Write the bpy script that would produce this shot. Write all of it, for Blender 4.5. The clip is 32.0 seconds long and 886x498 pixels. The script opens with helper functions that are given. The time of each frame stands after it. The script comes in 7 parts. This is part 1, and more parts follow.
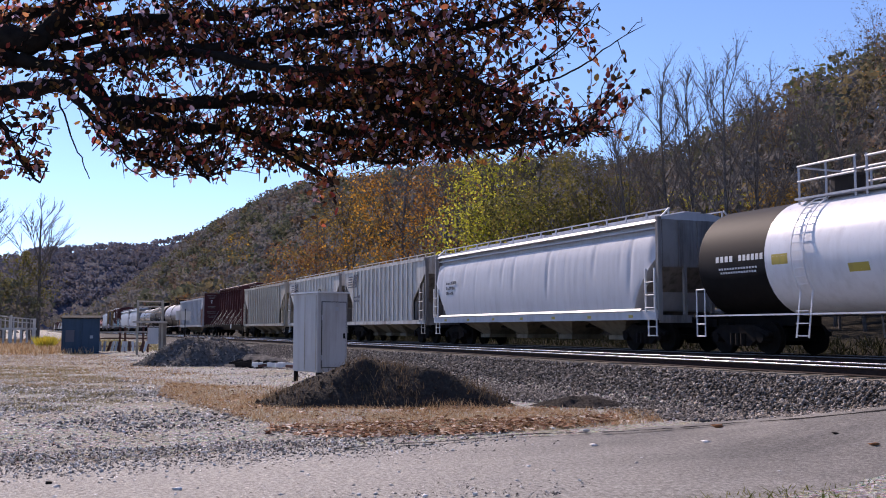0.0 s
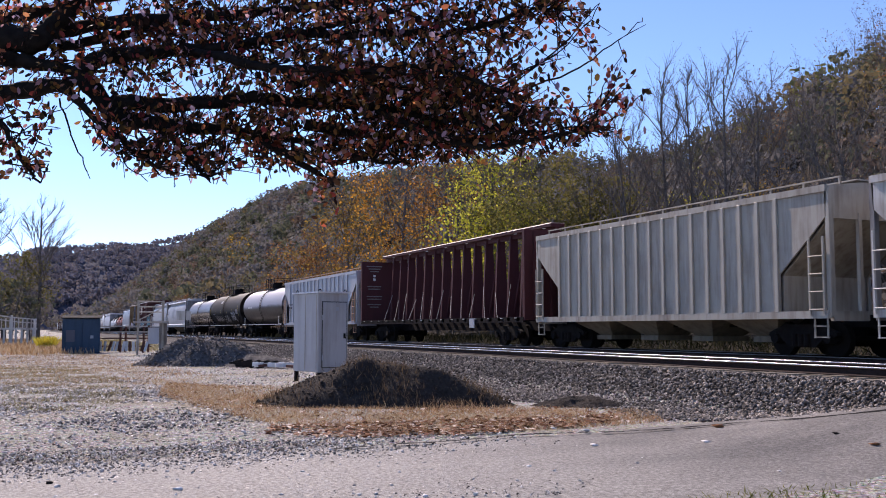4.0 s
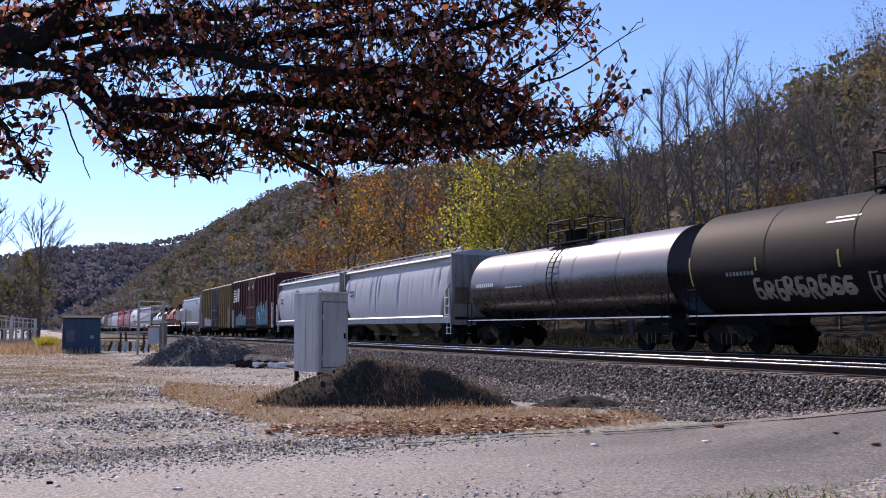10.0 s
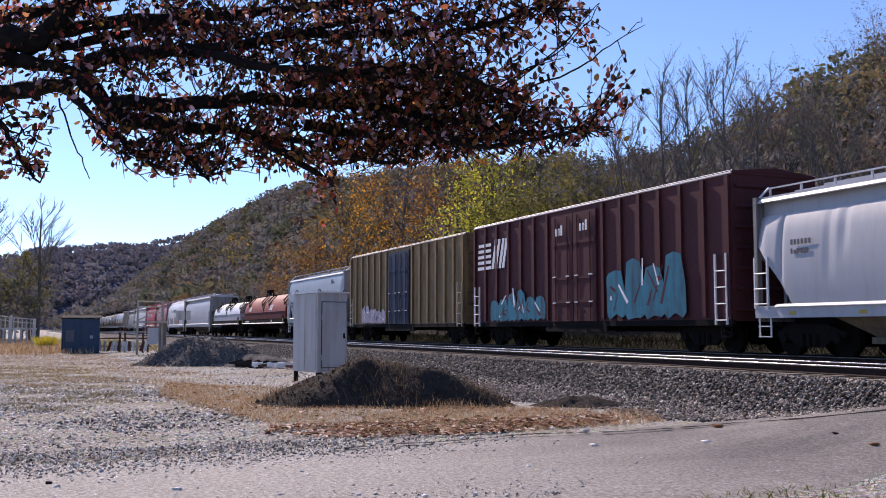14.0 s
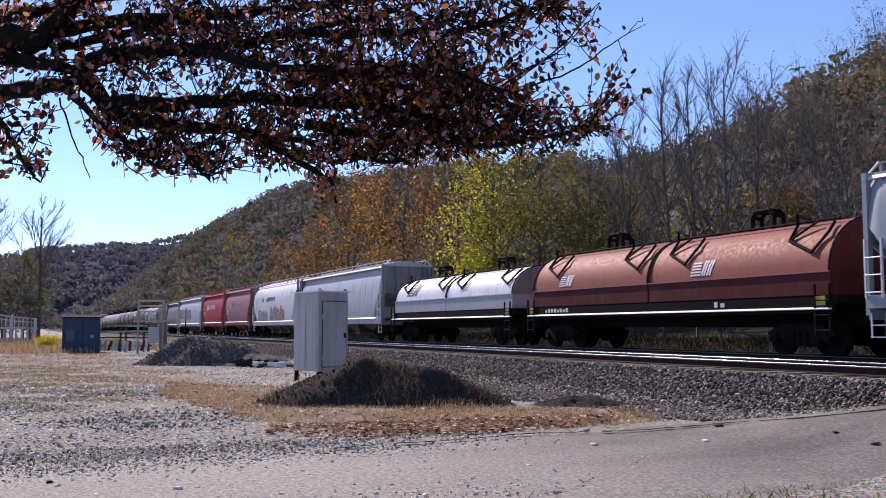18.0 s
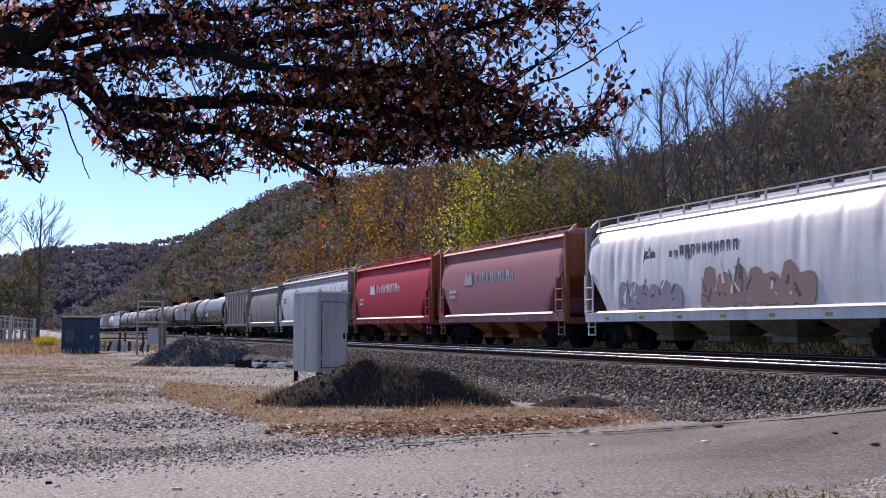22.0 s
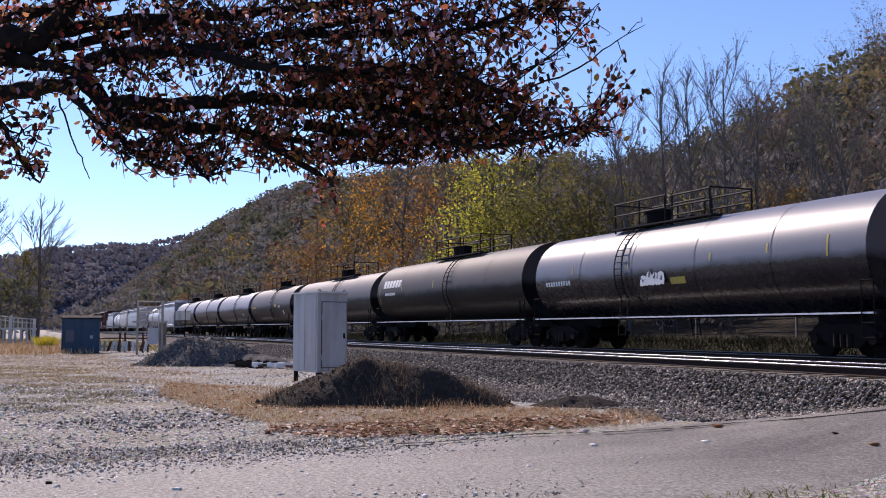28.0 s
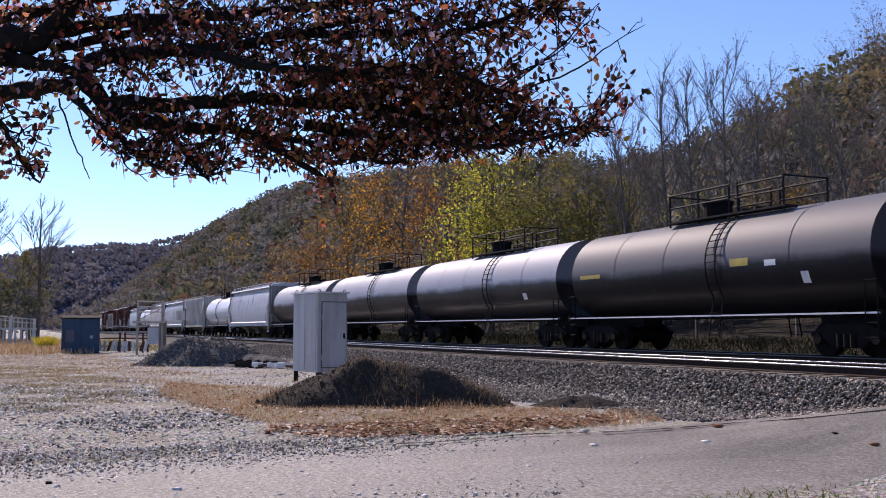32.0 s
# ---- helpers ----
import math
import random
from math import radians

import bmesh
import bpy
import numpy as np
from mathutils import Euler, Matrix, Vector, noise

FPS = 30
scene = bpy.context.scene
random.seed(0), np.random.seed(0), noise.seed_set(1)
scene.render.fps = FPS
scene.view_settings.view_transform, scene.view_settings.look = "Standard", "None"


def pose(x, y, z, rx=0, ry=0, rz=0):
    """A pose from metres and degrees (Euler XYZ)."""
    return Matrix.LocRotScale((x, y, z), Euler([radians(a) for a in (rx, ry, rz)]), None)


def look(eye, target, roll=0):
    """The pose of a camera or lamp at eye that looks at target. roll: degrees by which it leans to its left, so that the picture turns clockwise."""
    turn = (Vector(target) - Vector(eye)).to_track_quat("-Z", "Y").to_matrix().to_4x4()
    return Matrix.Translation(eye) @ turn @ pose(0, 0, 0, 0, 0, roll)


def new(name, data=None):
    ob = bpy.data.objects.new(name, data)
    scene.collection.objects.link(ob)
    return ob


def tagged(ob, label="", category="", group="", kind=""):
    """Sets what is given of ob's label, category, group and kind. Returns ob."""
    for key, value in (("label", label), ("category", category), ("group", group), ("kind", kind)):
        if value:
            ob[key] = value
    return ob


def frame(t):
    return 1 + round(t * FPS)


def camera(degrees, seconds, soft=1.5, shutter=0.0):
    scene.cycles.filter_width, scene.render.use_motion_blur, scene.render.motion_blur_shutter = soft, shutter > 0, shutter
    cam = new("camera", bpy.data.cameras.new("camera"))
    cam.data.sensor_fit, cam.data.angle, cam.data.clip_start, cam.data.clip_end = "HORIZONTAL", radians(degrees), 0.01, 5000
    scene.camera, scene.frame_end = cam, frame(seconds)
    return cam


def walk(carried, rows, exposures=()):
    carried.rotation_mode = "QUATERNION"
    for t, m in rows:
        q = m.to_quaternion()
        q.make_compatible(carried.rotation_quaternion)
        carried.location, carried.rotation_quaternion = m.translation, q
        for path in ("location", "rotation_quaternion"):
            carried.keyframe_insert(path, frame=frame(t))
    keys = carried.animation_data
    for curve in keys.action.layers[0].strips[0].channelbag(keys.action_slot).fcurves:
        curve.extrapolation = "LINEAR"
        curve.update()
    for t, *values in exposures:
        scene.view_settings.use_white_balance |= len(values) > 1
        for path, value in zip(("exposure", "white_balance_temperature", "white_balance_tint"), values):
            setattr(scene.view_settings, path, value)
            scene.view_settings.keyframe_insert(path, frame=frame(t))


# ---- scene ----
# ---------------------------------------------------------------- camera
# The track runs along X, rail tops at z = 0. The camera stands south of it and looks down the line.
CAM_YAW, CAM_TILT, EYE = 23.4, 4.77, (0.0, 0.0, 0.66)
cam = camera(49.5, 32.0, soft=1.0, shutter=0.05)


def aim(left=0.0, up=0.0):
    y, p = radians(CAM_YAW - left), radians(CAM_TILT + up)
    way = Vector((-math.cos(y) * math.cos(p), math.sin(y) * math.cos(p), math.sin(p)))
    return look(EYE, Vector(EYE) + way * 10)


SWAY = [(0, 0, 0), (3.3, 0, 0), (3.6, .03, 0), (5.5, 0, 0), (6.2, 0, 0), (6.8, .04, .03), (7.6, .02, 0), (8.4, 0, 0), (9, .03, 0), (10, .04, 0),
        (11, .07, 0), (12, .09, 0), (12.6, .09, -.05), (13.4, .09, -.04), (13.9, 0, 0), (17, 0, 0), (17.6, .04, -.04), (18.2, .03, -.04),
        (18.5, .03, -.09), (18.9, 0, 0), (25, 0, 0), (32, 0, 0)]
LIGHT = [(0, 0), (1, 0), (2, .11), (3, .15), (6, .12), (7, .08), (8, .03), (9, .10), (10, .03), (11, -.05), (12, -.07), (13, 0), (14, .08), (17, .02), (18, 0), (19, -.05), (21, -.10),
         (22, -.10), (23, -.07), (25, -.07), (28, .02), (30, .04), (32, .03)]
walk(cam, [(t, aim(l, u)) for t, l, u in SWAY], exposures=[(t, .27 + e, 6560, 25) for t, e in LIGHT])

# ---------------------------------------------------------------- world and sun
SUN_EL, SUN_AZ = 39.0, 188.0          # azimuth counter-clockwise from +X
world = bpy.data.worlds.new("sky")
scene.world = world
world.use_nodes = True
wn = world.node_tree.nodes
sky = wn.new("ShaderNodeTexSky")
sky.sky_type, sky.sun_disc = "NISHITA", False
sky.sun_elevation, sky.sun_rotation = radians(SUN_EL), radians(90 - SUN_AZ)
sky.air_density, sky.dust_density, sky.ozone_density = 1.0, 0.05, 6.0
sky.altitude = 1500
wn["Background"].inputs["Strength"].default_value = 0.15
world.node_tree.links.new(sky.outputs[0], wn["Background"].inputs["Color"])
sun = new("sun", bpy.data.lights.new("sun", "SUN"))
sun.data.energy, sun.data.angle, sun.data.color = 5.0, radians(0.5), (1.0, 0.90, 0.76)
sa, se = radians(SUN_AZ), radians(SUN_EL)
sun.matrix_world = look((-40, 0, 60), Vector((-40, 0, 60)) - Vector((math.cos(sa) * math.cos(se), math.sin(sa) * math.cos(se), math.sin(se))))


# ---------------------------------------------------------------- materials
def nodes_of(name):
    m = bpy.data.materials.new(name)
    m.use_nodes = True
    nt = m.node_tree
    return m, nt, nt.nodes["Principled BSDF"]


def noise_node(nt, scale, detail=4, rough=0.6, coord="Object", stretch=None):
    tc = nt.nodes.new("ShaderNodeTexCoord")
    n = nt.nodes.new("ShaderNodeTexNoise")
    n.inputs["Scale"].default_value, n.inputs["Detail"].default_value, n.inputs["Roughness"].default_value = scale, detail, rough
    src = tc.outputs[coord]
    if stretch:
        mp = nt.nodes.new("ShaderNodeMapping")
        mp.inputs["Scale"].default_value = stretch
        nt.links.new(src, mp.inputs["Vector"])
        src = mp.outputs[0]
    nt.links.new(src, n.inputs["Vector"])
    return n


def ramp(nt, src, stops):
    r = nt.nodes.new("ShaderNodeValToRGB")
    e = r.color_ramp.elements
    while len(e) < len(stops):
        e.new(0.5)
    for el, (p, c) in zip(e, stops):
        el.position, el.color = p, (*c, 1) if len(c) == 3 else c
    nt.links.new(src, r.inputs[0])
    return r


def mix(nt, fac, a, b, mode="MIX"):
    m = nt.nodes.new("ShaderNodeMix")
    m.data_type, m.blend_type = "RGBA", mode
    for sock, val in ((m.inputs[0], fac), (m.inputs[6], a), (m.inputs[7], b)):
        if hasattr(val, "is_linked"):
            nt.links.new(val, sock)
        elif isinstance(val, tuple):
            sock.default_value = (*val, 1)
        else:
            sock.default_value = val
    return m.outputs[2]


def bump(nt, bsdf, src, strength, dist):
    b = nt.nodes.new("ShaderNodeBump")
    b.inputs["Strength"].default_value, b.inputs["Distance"].default_value = strength, dist
    nt.links.new(src, b.inputs["Height"])
    nt.links.new(b.outputs[0], bsdf.inputs["Normal"])


def paint(name, color, rough=0.45, grime=0.5, dirt=(0.10, 0.085, 0.07), metal=0.0, gloss=0.5, tint=None, relief=.06):
    """Weathered railway paint: streaks that run down, blotches, fine dust."""
    m, nt, b = nodes_of(name)
    streak = noise_node(nt, 1.6, 5, 0.65, stretch=(2.5, 2.5, 0.25))
    blot = noise_node(nt, 0.8, 4)
    f1 = ramp(nt, streak.outputs[0], [(0.46, (0, 0, 0)), (0.75, (grime, grime, grime))])
    f2 = ramp(nt, blot.outputs[0], [(0.5, (0, 0, 0)), (0.8, (grime * .6,) * 3)])
    c = mix(nt, f1.outputs[0], color, dirt)
    c = mix(nt, f2.outputs[0], c, dirt)
    nt.links.new(c, b.inputs["Base Color"])
    fine = noise_node(nt, 9, 3)
    r = ramp(nt, fine.outputs[0], [(0.3, (rough - .08,) * 3), (0.7, (rough + .12,) * 3)])
    nt.links.new(r.outputs[0], b.inputs["Roughness"])
    b.inputs["Metallic"].default_value = metal
    b.inputs["Specular IOR Level"].default_value = gloss
    if tint:
        b.inputs["Specular Tint"].default_value = (*tint, 1)
    bump(nt, b, fine.outputs[0], relief, 0.01)
    return m


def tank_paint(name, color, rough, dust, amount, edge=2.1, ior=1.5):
    """Glossy dark tank paint; uneven, streaked dust and painted sky sheen lighten the upper shell."""
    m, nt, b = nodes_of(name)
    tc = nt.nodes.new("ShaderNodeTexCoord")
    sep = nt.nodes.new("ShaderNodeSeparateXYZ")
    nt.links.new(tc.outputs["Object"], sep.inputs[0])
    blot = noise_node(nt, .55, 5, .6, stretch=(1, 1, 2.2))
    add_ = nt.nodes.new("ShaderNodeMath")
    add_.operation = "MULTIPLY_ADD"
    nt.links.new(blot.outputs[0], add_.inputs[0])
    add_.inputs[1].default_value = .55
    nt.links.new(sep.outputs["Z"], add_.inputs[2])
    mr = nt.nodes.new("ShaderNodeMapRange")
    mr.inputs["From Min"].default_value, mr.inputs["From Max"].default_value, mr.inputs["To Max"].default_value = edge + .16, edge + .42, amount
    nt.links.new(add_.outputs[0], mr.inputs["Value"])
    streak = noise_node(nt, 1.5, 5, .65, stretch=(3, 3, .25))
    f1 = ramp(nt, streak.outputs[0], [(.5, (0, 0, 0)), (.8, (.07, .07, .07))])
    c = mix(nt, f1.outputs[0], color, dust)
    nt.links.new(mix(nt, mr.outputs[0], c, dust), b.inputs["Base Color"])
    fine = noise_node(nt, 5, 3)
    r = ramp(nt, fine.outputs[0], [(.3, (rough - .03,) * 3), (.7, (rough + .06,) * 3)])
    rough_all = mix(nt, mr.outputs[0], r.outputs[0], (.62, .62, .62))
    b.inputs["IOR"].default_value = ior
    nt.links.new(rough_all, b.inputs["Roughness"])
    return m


def mottled(name, stops, scale, rough=0.9, bump_s=0.4, bump_d=0.02, detail=6, second=None):
    m, nt, b = nodes_of(name)
    n = noise_node(nt, scale, detail)
    c = ramp(nt, n.outputs[0], stops).outputs[0]
    if second:
        n2 = noise_node(nt, second[0], 4)
        f = ramp(nt, n2.outputs[0], [(second[2], (0, 0, 0)), (second[3], (1, 1, 1))])
        c = mix(nt, f.outputs[0], c, second[1])
    nt.links.new(c, b.inputs["Base Color"])
    b.inputs["Roughness"].default_value = rough
    b.inputs["Specular IOR Level"].default_value = .15
    bump(nt, b, n.outputs[0], bump_s, bump_d)
    return m


def island(name, stops, rough=0.8, translucent=0.0):
    """Colour that changes from piece to piece."""
    m, nt, b = nodes_of(name)
    g = nt.nodes.new("ShaderNodeNewGeometry")
    r = ramp(nt, g.outputs["Random Per Island"], stops)
    nt.links.new(r.outputs[0], b.inputs["Base Color"])
    b.inputs["Roughness"].default_value = rough
    b.inputs["Specular IOR Level"].default_value = .15
    if translucent:
        t = nt.nodes.new("ShaderNodeBsdfTranslucent")
        nt.links.new(r.outputs[0], t.inputs[0])
        ms = nt.nodes.new("ShaderNodeMixShader")
        ms.inputs[0].default_value = translucent
        nt.links.new(b.outputs[0], ms.inputs[1])
        nt.links.new(t.outputs[0], ms.inputs[2])
        nt.links.new(ms.outputs[0], nt.nodes["Material Output"].inputs[0])
    return m


M = {
    "grey": paint("grey_paint", (0.46, 0.47, 0.505), .5, .24),
    "pale": paint("pale_grey_paint", (0.385, 0.395, 0.42), .5, .2),
    "white": paint("white_paint", (0.70, 0.70, 0.70), .4, .3),
    "cream": paint("weathered_cream_paint", (0.50, 0.485, 0.45), .6, .85, (.15, .105, .07)),
    "tan": paint("tan_paint", (0.38, 0.35, 0.29), .65, .8, (.14, .10, .07)),
    "brown": paint("box_car_brown_paint", (0.082, 0.026, 0.028), .65, .5, (.05, .024, .022), gloss=.15),
    "yellow": paint("faded_yellow_paint", (0.23, 0.155, 0.075), .65, .85, (.06, .04, .03), gloss=.2),
    "blue": paint("blue_grey_paint", (0.27, 0.315, 0.355), .45, .3),
    "oxide": paint("red_oxide_paint", (0.27, 0.075, 0.052), .62, .35, (.13, .05, .04), gloss=.22, relief=.02),
    "oxide_low": paint("dark_oxide_paint", (0.10, 0.02, 0.02), .7, .3, gloss=.12),
    "maroon": paint("faded_red_paint", (0.35, 0.14, 0.155), .55, .4, (.28, .16, .16), gloss=.25),
    "red": paint("red_paint", (0.44, 0.013, 0.034), .5, .18, (.25, .02, .03), gloss=.2),
    "dark_tan": paint("rusty_grey_paint", (0.27, 0.24, 0.215), .75, .9, (.08, .055, .04)),
    # Pale tone up the shell also stands for sky reflection and sun glare.
    "black": tank_paint("sheen_topped_black_tank_paint", (0.006, 0.006, 0.010), .25, (.27, .28, .335), .5, 2.4, 1.5),
    "sooty": tank_paint("dust_and_sheen_black_tank_paint", (0.004, 0.004, 0.005), .42, (.098, .092, .097), .9, 2.42, 1.25),
    "tank_grey": tank_paint("dust_and_sheen_grey_tank_paint", (0.008, 0.009, 0.014), .34, (.29, .305, .365), .94, 2.40, 1.4),
    "dusky": tank_paint("dust_and_sheen_dark_tank_paint", (0.006, 0.006, 0.008), .4, (.125, .122, .135), .9, 2.38, 1.3),
    "tank_white": paint("tank_white_paint", (0.70, 0.70, 0.72), .35, .3, (.3, .27, .25)),
    "rail_black": paint("black_railing_paint", (0.014, 0.012, 0.014), .75, .3, (.02, .018, .016), gloss=.2),
    "under": paint("underframe_black", (0.010, 0.009, 0.009), .9, .5, (.02, .016, .014), gloss=.1),
    "wheel": paint("wheel_steel", (0.008, 0.007, 0.006), .85, .5, (.012, .010, .009), 0, .08),
    "chute": paint("hopper_chute_paint", (0.20, 0.175, 0.13), .75, .8, (.07, .058, .045), gloss=.2),
    "beam_top": paint("sunlit_beam_tone", (0.30, 0.20, 0.17), .6, .5),
    "coil_frame": paint("sooty_coil_car_frame", (0.010, 0.008, 0.009), .85, .4, (.016, .012, .012), gloss=.08),
    "grimy": paint("grimy_grey_paint", (0.23, 0.22, 0.215), .65, .95, (.06, .05, .045)),
    "burnt": paint("bounce_orange_paint", (0.26, 0.085, 0.03), .6, .5, (.10, .04, .02)),
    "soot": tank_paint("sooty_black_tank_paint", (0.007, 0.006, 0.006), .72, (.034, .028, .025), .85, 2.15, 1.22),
    "offwhite": paint("off_white_paint", (0.54, 0.54, 0.56), .45, .3),
    "navy": paint("dark_blue_door_paint", (0.018, 0.03, 0.06), .6, .6, (.03, .028, .03), gloss=.2),
    "rusty_rail": paint("rusty_roof_rail", (0.42, 0.26, 0.17), .7, .6, (.15, .08, .05)),
    "mark_dark": paint("dark_lettering", (0.07, 0.075, 0.10), .6, .1),
    "mark_white": paint("white_lettering", (0.70, 0.70, 0.70), .6, .2),
    "mark_yellow": paint("yellow_marking", (0.46, 0.35, 0.06), .6, .4),
    "cyan": paint("cyan_spray_paint", (0.035, 0.18, 0.25), .6, .95, (.05, .03, .04), gloss=.1),
    "violet": paint("violet_spray_paint", (0.24, 0.21, 0.29), .55, .8, (.3,.3,.3)),
    "rust_orange": paint("orange_spray_paint", (0.30, 0.19, 0.15), .55, .8, (.18,.15,.16)),
}
MAT_RAIL_TOP, nt, b = nodes_of("polished_rail_head")
b.inputs["Base Color"].default_value, b.inputs["Metallic"].default_value = (.38, .37, .38, 1), 1
nn = noise_node(nt, 3, 4)
nt.links.new(ramp(nt, nn.outputs[0], [(.3, (.20,) * 3), (.7, (.30,) * 3)]).outputs[0], b.inputs["Roughness"])
# Duller heads for the train's track: its shade is put into the colour.
MAT_RAIL_SHADED = paint("shaded_rail_head", (.16, .15, .15), .5, .4, (.05, .04, .04), metal=.9)
MAT_RAIL = mottled("rail_rust", [(.3, (.018, .012, .011)), (.7, (.042, .026, .021))], 12, .9)
MAT_TIE = mottled("weathered_timber", [(.3, (.13, .105, .08)), (.7, (.28, .24, .18))], 9, .9)


# ---------------------------------------------------------------- mesh helpers
def box(bm, x0, x1, y0, y1, z0, z1):
    v = [bm.verts.new((x, y, z)) for x in (x0, x1) for y in (y0, y1) for z in (z0, z1)]
    for f in ((0, 1, 3, 2), (4, 6, 7, 5), (0, 4, 5, 1), (2, 3, 7, 6), (0, 2, 6, 4), (1, 5, 7, 3)):
        bm.faces.new([v[i] for i in f])


def rod(bm, p0, p1, r, seg=6, r1=None):
    p0, p1 = Vector(p0), Vector(p1)
    d = (p1 - p0).normalized()
    a = d.orthogonal().normalized()
    c = d.cross(a)
    rings = []
    for p, rr in ((p0, r), (p1, r if r1 is None else r1)):
        rings.append([bm.verts.new(p + a * rr * math.cos(2 * math.pi * i / seg) + c * rr * math.sin(2 * math.pi * i / seg)) for i in range(seg)])
    for i in range(seg):
        bm.faces.new((rings[0][i], rings[0][(i + 1) % seg], rings[1][(i + 1) % seg], rings[1][i]))
    bm.faces.new(rings[0][::-1])
    bm.faces.new(rings[1])


def loft(bm, sections, cap=True):
    """Skin through closed sections, lists of points."""
    rings = [[bm.verts.new(p) for p in s] for s in sections]
    n = len(rings[0])
    for a, c in zip(rings, rings[1:]):
        for i in range(n):
            bm.faces.new((a[i], a[(i + 1) % n], c[(i + 1) % n], c[i]))
    if cap:
        bm.faces.new(rings[0][::-1])
        bm.faces.new(rings[-1])


def prism(bm, outline, y0, y1):
    """An outline in x and z, thick from y0 to y1."""
    loft(bm, [[(x, y0, z) for x, z in outline], [(x, y1, z) for x, z in outline]])


def mesh_of(name, bm, mats, smooth=False):
    bmesh.ops.recalc_face_normals(bm, faces=bm.faces[:])
    me = bpy.data.meshes.new(name)
    bm.to_mesh(me)
    bm.free()
    for m in mats if isinstance(mats, (list, tuple)) else [mats]:
        me.materials.append(m)
    if smooth:
        me.polygons.foreach_set("use_smooth", [True] * len(me.polygons))
        me.set_sharp_from_angle(angle=radians(40))
    return me


def part(name, bm, material, parent, label="", smooth=False):
    me = bm if isinstance(bm, bpy.types.Mesh) else mesh_of(name, bm, material, smooth)
    ob = new(name, me)
    ob.parent = parent
    if label:
        ob["label"] = label
    return ob


def fast_mesh(name, verts, polys, mats, slots=None, smooth=False):
    """A large mesh from arrays: verts (n, 3), polys (m, 3 or 4)."""
    verts, polys = np.asarray(verts, np.float32), np.asarray(polys, np.int32)
    me = bpy.data.meshes.new(name)
    k = polys.shape[1]
    me.vertices.add(len(verts))
    me.vertices.foreach_set("co", verts.ravel())
    me.loops.add(polys.size)
    me.loops.foreach_set("vertex_index", polys.ravel())
    me.polygons.add(len(polys))
    me.polygons.foreach_set("loop_start", np.arange(len(polys), dtype=np.int32) * k)
    for m in mats if isinstance(mats, (list, tuple)) else [mats]:
        me.materials.append(m)
    if slots is not None:
        me.polygons.foreach_set("material_index", np.asarray(slots, np.int32))
    if smooth:
        me.polygons.foreach_set("use_smooth", [True] * len(polys))
    me.update(calc_edges=True)
    return me


def smooth01(x):
    x = np.clip(x, 0, 1)
    return x * x * (3 - 2 * x)


rng = np.random.default_rng(7)

# ---------------------------------------------------------------- ground heights
TRAIN_Y, NEAR_Y, HALF = 18.55, 14.35, 1.55   # centre lines of the two tracks, half a car's width


def hill_height(X, Y):
    wall = np.interp(X, [-1500, -1100, -860, -670, -390, -300, -240, -170, 0, 400], [85, 105, 114, 103, 66, 61, 51, 40, 44, 60])
    far = wall * smooth01((Y - 30) / 185)
    spur = np.interp(X, [-230, -160, -130, -117, -103, -86, -60, 0, 300], [0, 0, 1.5, 4.5, 11.5, 20, 27, 39, 60]) * smooth01((Y - 24) / 70)
    bumps = 3.5 * np.sin(X * .031 + Y * .017) * np.sin(Y * .043 - X * .012) * smooth01((Y - 40) / 60)
    return np.maximum(far, spur) + bumps


def ground_height(X, Y):
    X, Y = np.asarray(X, float), np.asarray(Y, float)
    z = np.full(np.broadcast(X, Y).shape, -0.8)
    # the road climbs to the crossing
    z = z + 0.58 * smooth01((Y - 7.0) / 4.2) * smooth01((X + 13.4) / 6.0)
    z = z + .25 * np.exp(-((X + 22.7) ** 2 + (Y - 6.55) ** 2) / 1.6)      # pad of the cabinet
    bed = smooth01((Y - 10.9) / 1.7) * smooth01((22.4 - Y) / 1.6)
    z = z + (-0.52 - z) * bed
    z = np.where(Y > 20.8, z * 1.0 + smooth01((Y - 21) / 4) * 0.9, z)
    south = 14 * smooth01((-Y - 160) / 240) + 2 * np.sin(X * .03) * smooth01((-Y - 120) / 100)
    return z + np.where(Y > 22, hill_height(X, Y), 0) + south

# ---------------------------------------------------------------- the train
WHEEL_R = 0.42


def wheelset_mesh():
    bm = bmesh.new()
    rod(bm, (0, -.95, 0), (0, .95, 0), .08, 8)
    for s in (-1, 1):
        rod(bm, (0, s * .69, 0), (0, s * .82, 0), WHEEL_R, 20)
        rod(bm, (0, s * .665, 0), (0, s * .69, 0), WHEEL_R + .025, 20)
        rod(bm, (0, s * .82, 0), (0, s * .90, 0), .13, 10)
    return mesh_of("wheelset", bm, M["wheel"])


def sideframe_mesh():
    bm = bmesh.new()
    prism(bm, [(-1.12, .50), (-1.12, .58), (-.55, .78), (.55, .78), (1.12, .58), (1.12, .50), (.98, .44), (.72, .44), (.42, .22), (-.42, .22), (-.72, .44), (-.98, .44)], -.07, .07)
    for x in (-.2, 0, .2):
        rod(bm, (x, -.10, .25), (x, -.10, .55), .075, 8)
    for x in (-.87, .87):
        rod(bm, (x, -.14, .44), (x, .1, .44), .13, 10)
    return mesh_of("side_frame", bm, M["under"])


def bolster_mesh():
    bm = bmesh.new()
    box(bm, -.22, .22, -1.0, 1.0, .42, .70)
    rod(bm, (0, 0, .7), (0, 0, .82), .25, 12)
    for s in (-1, 1):
        box(bm, s * .55 - .05, s * .55 + .05, -.75, .75, .40, .52)
    return mesh_of("truck", bm, M["under"])


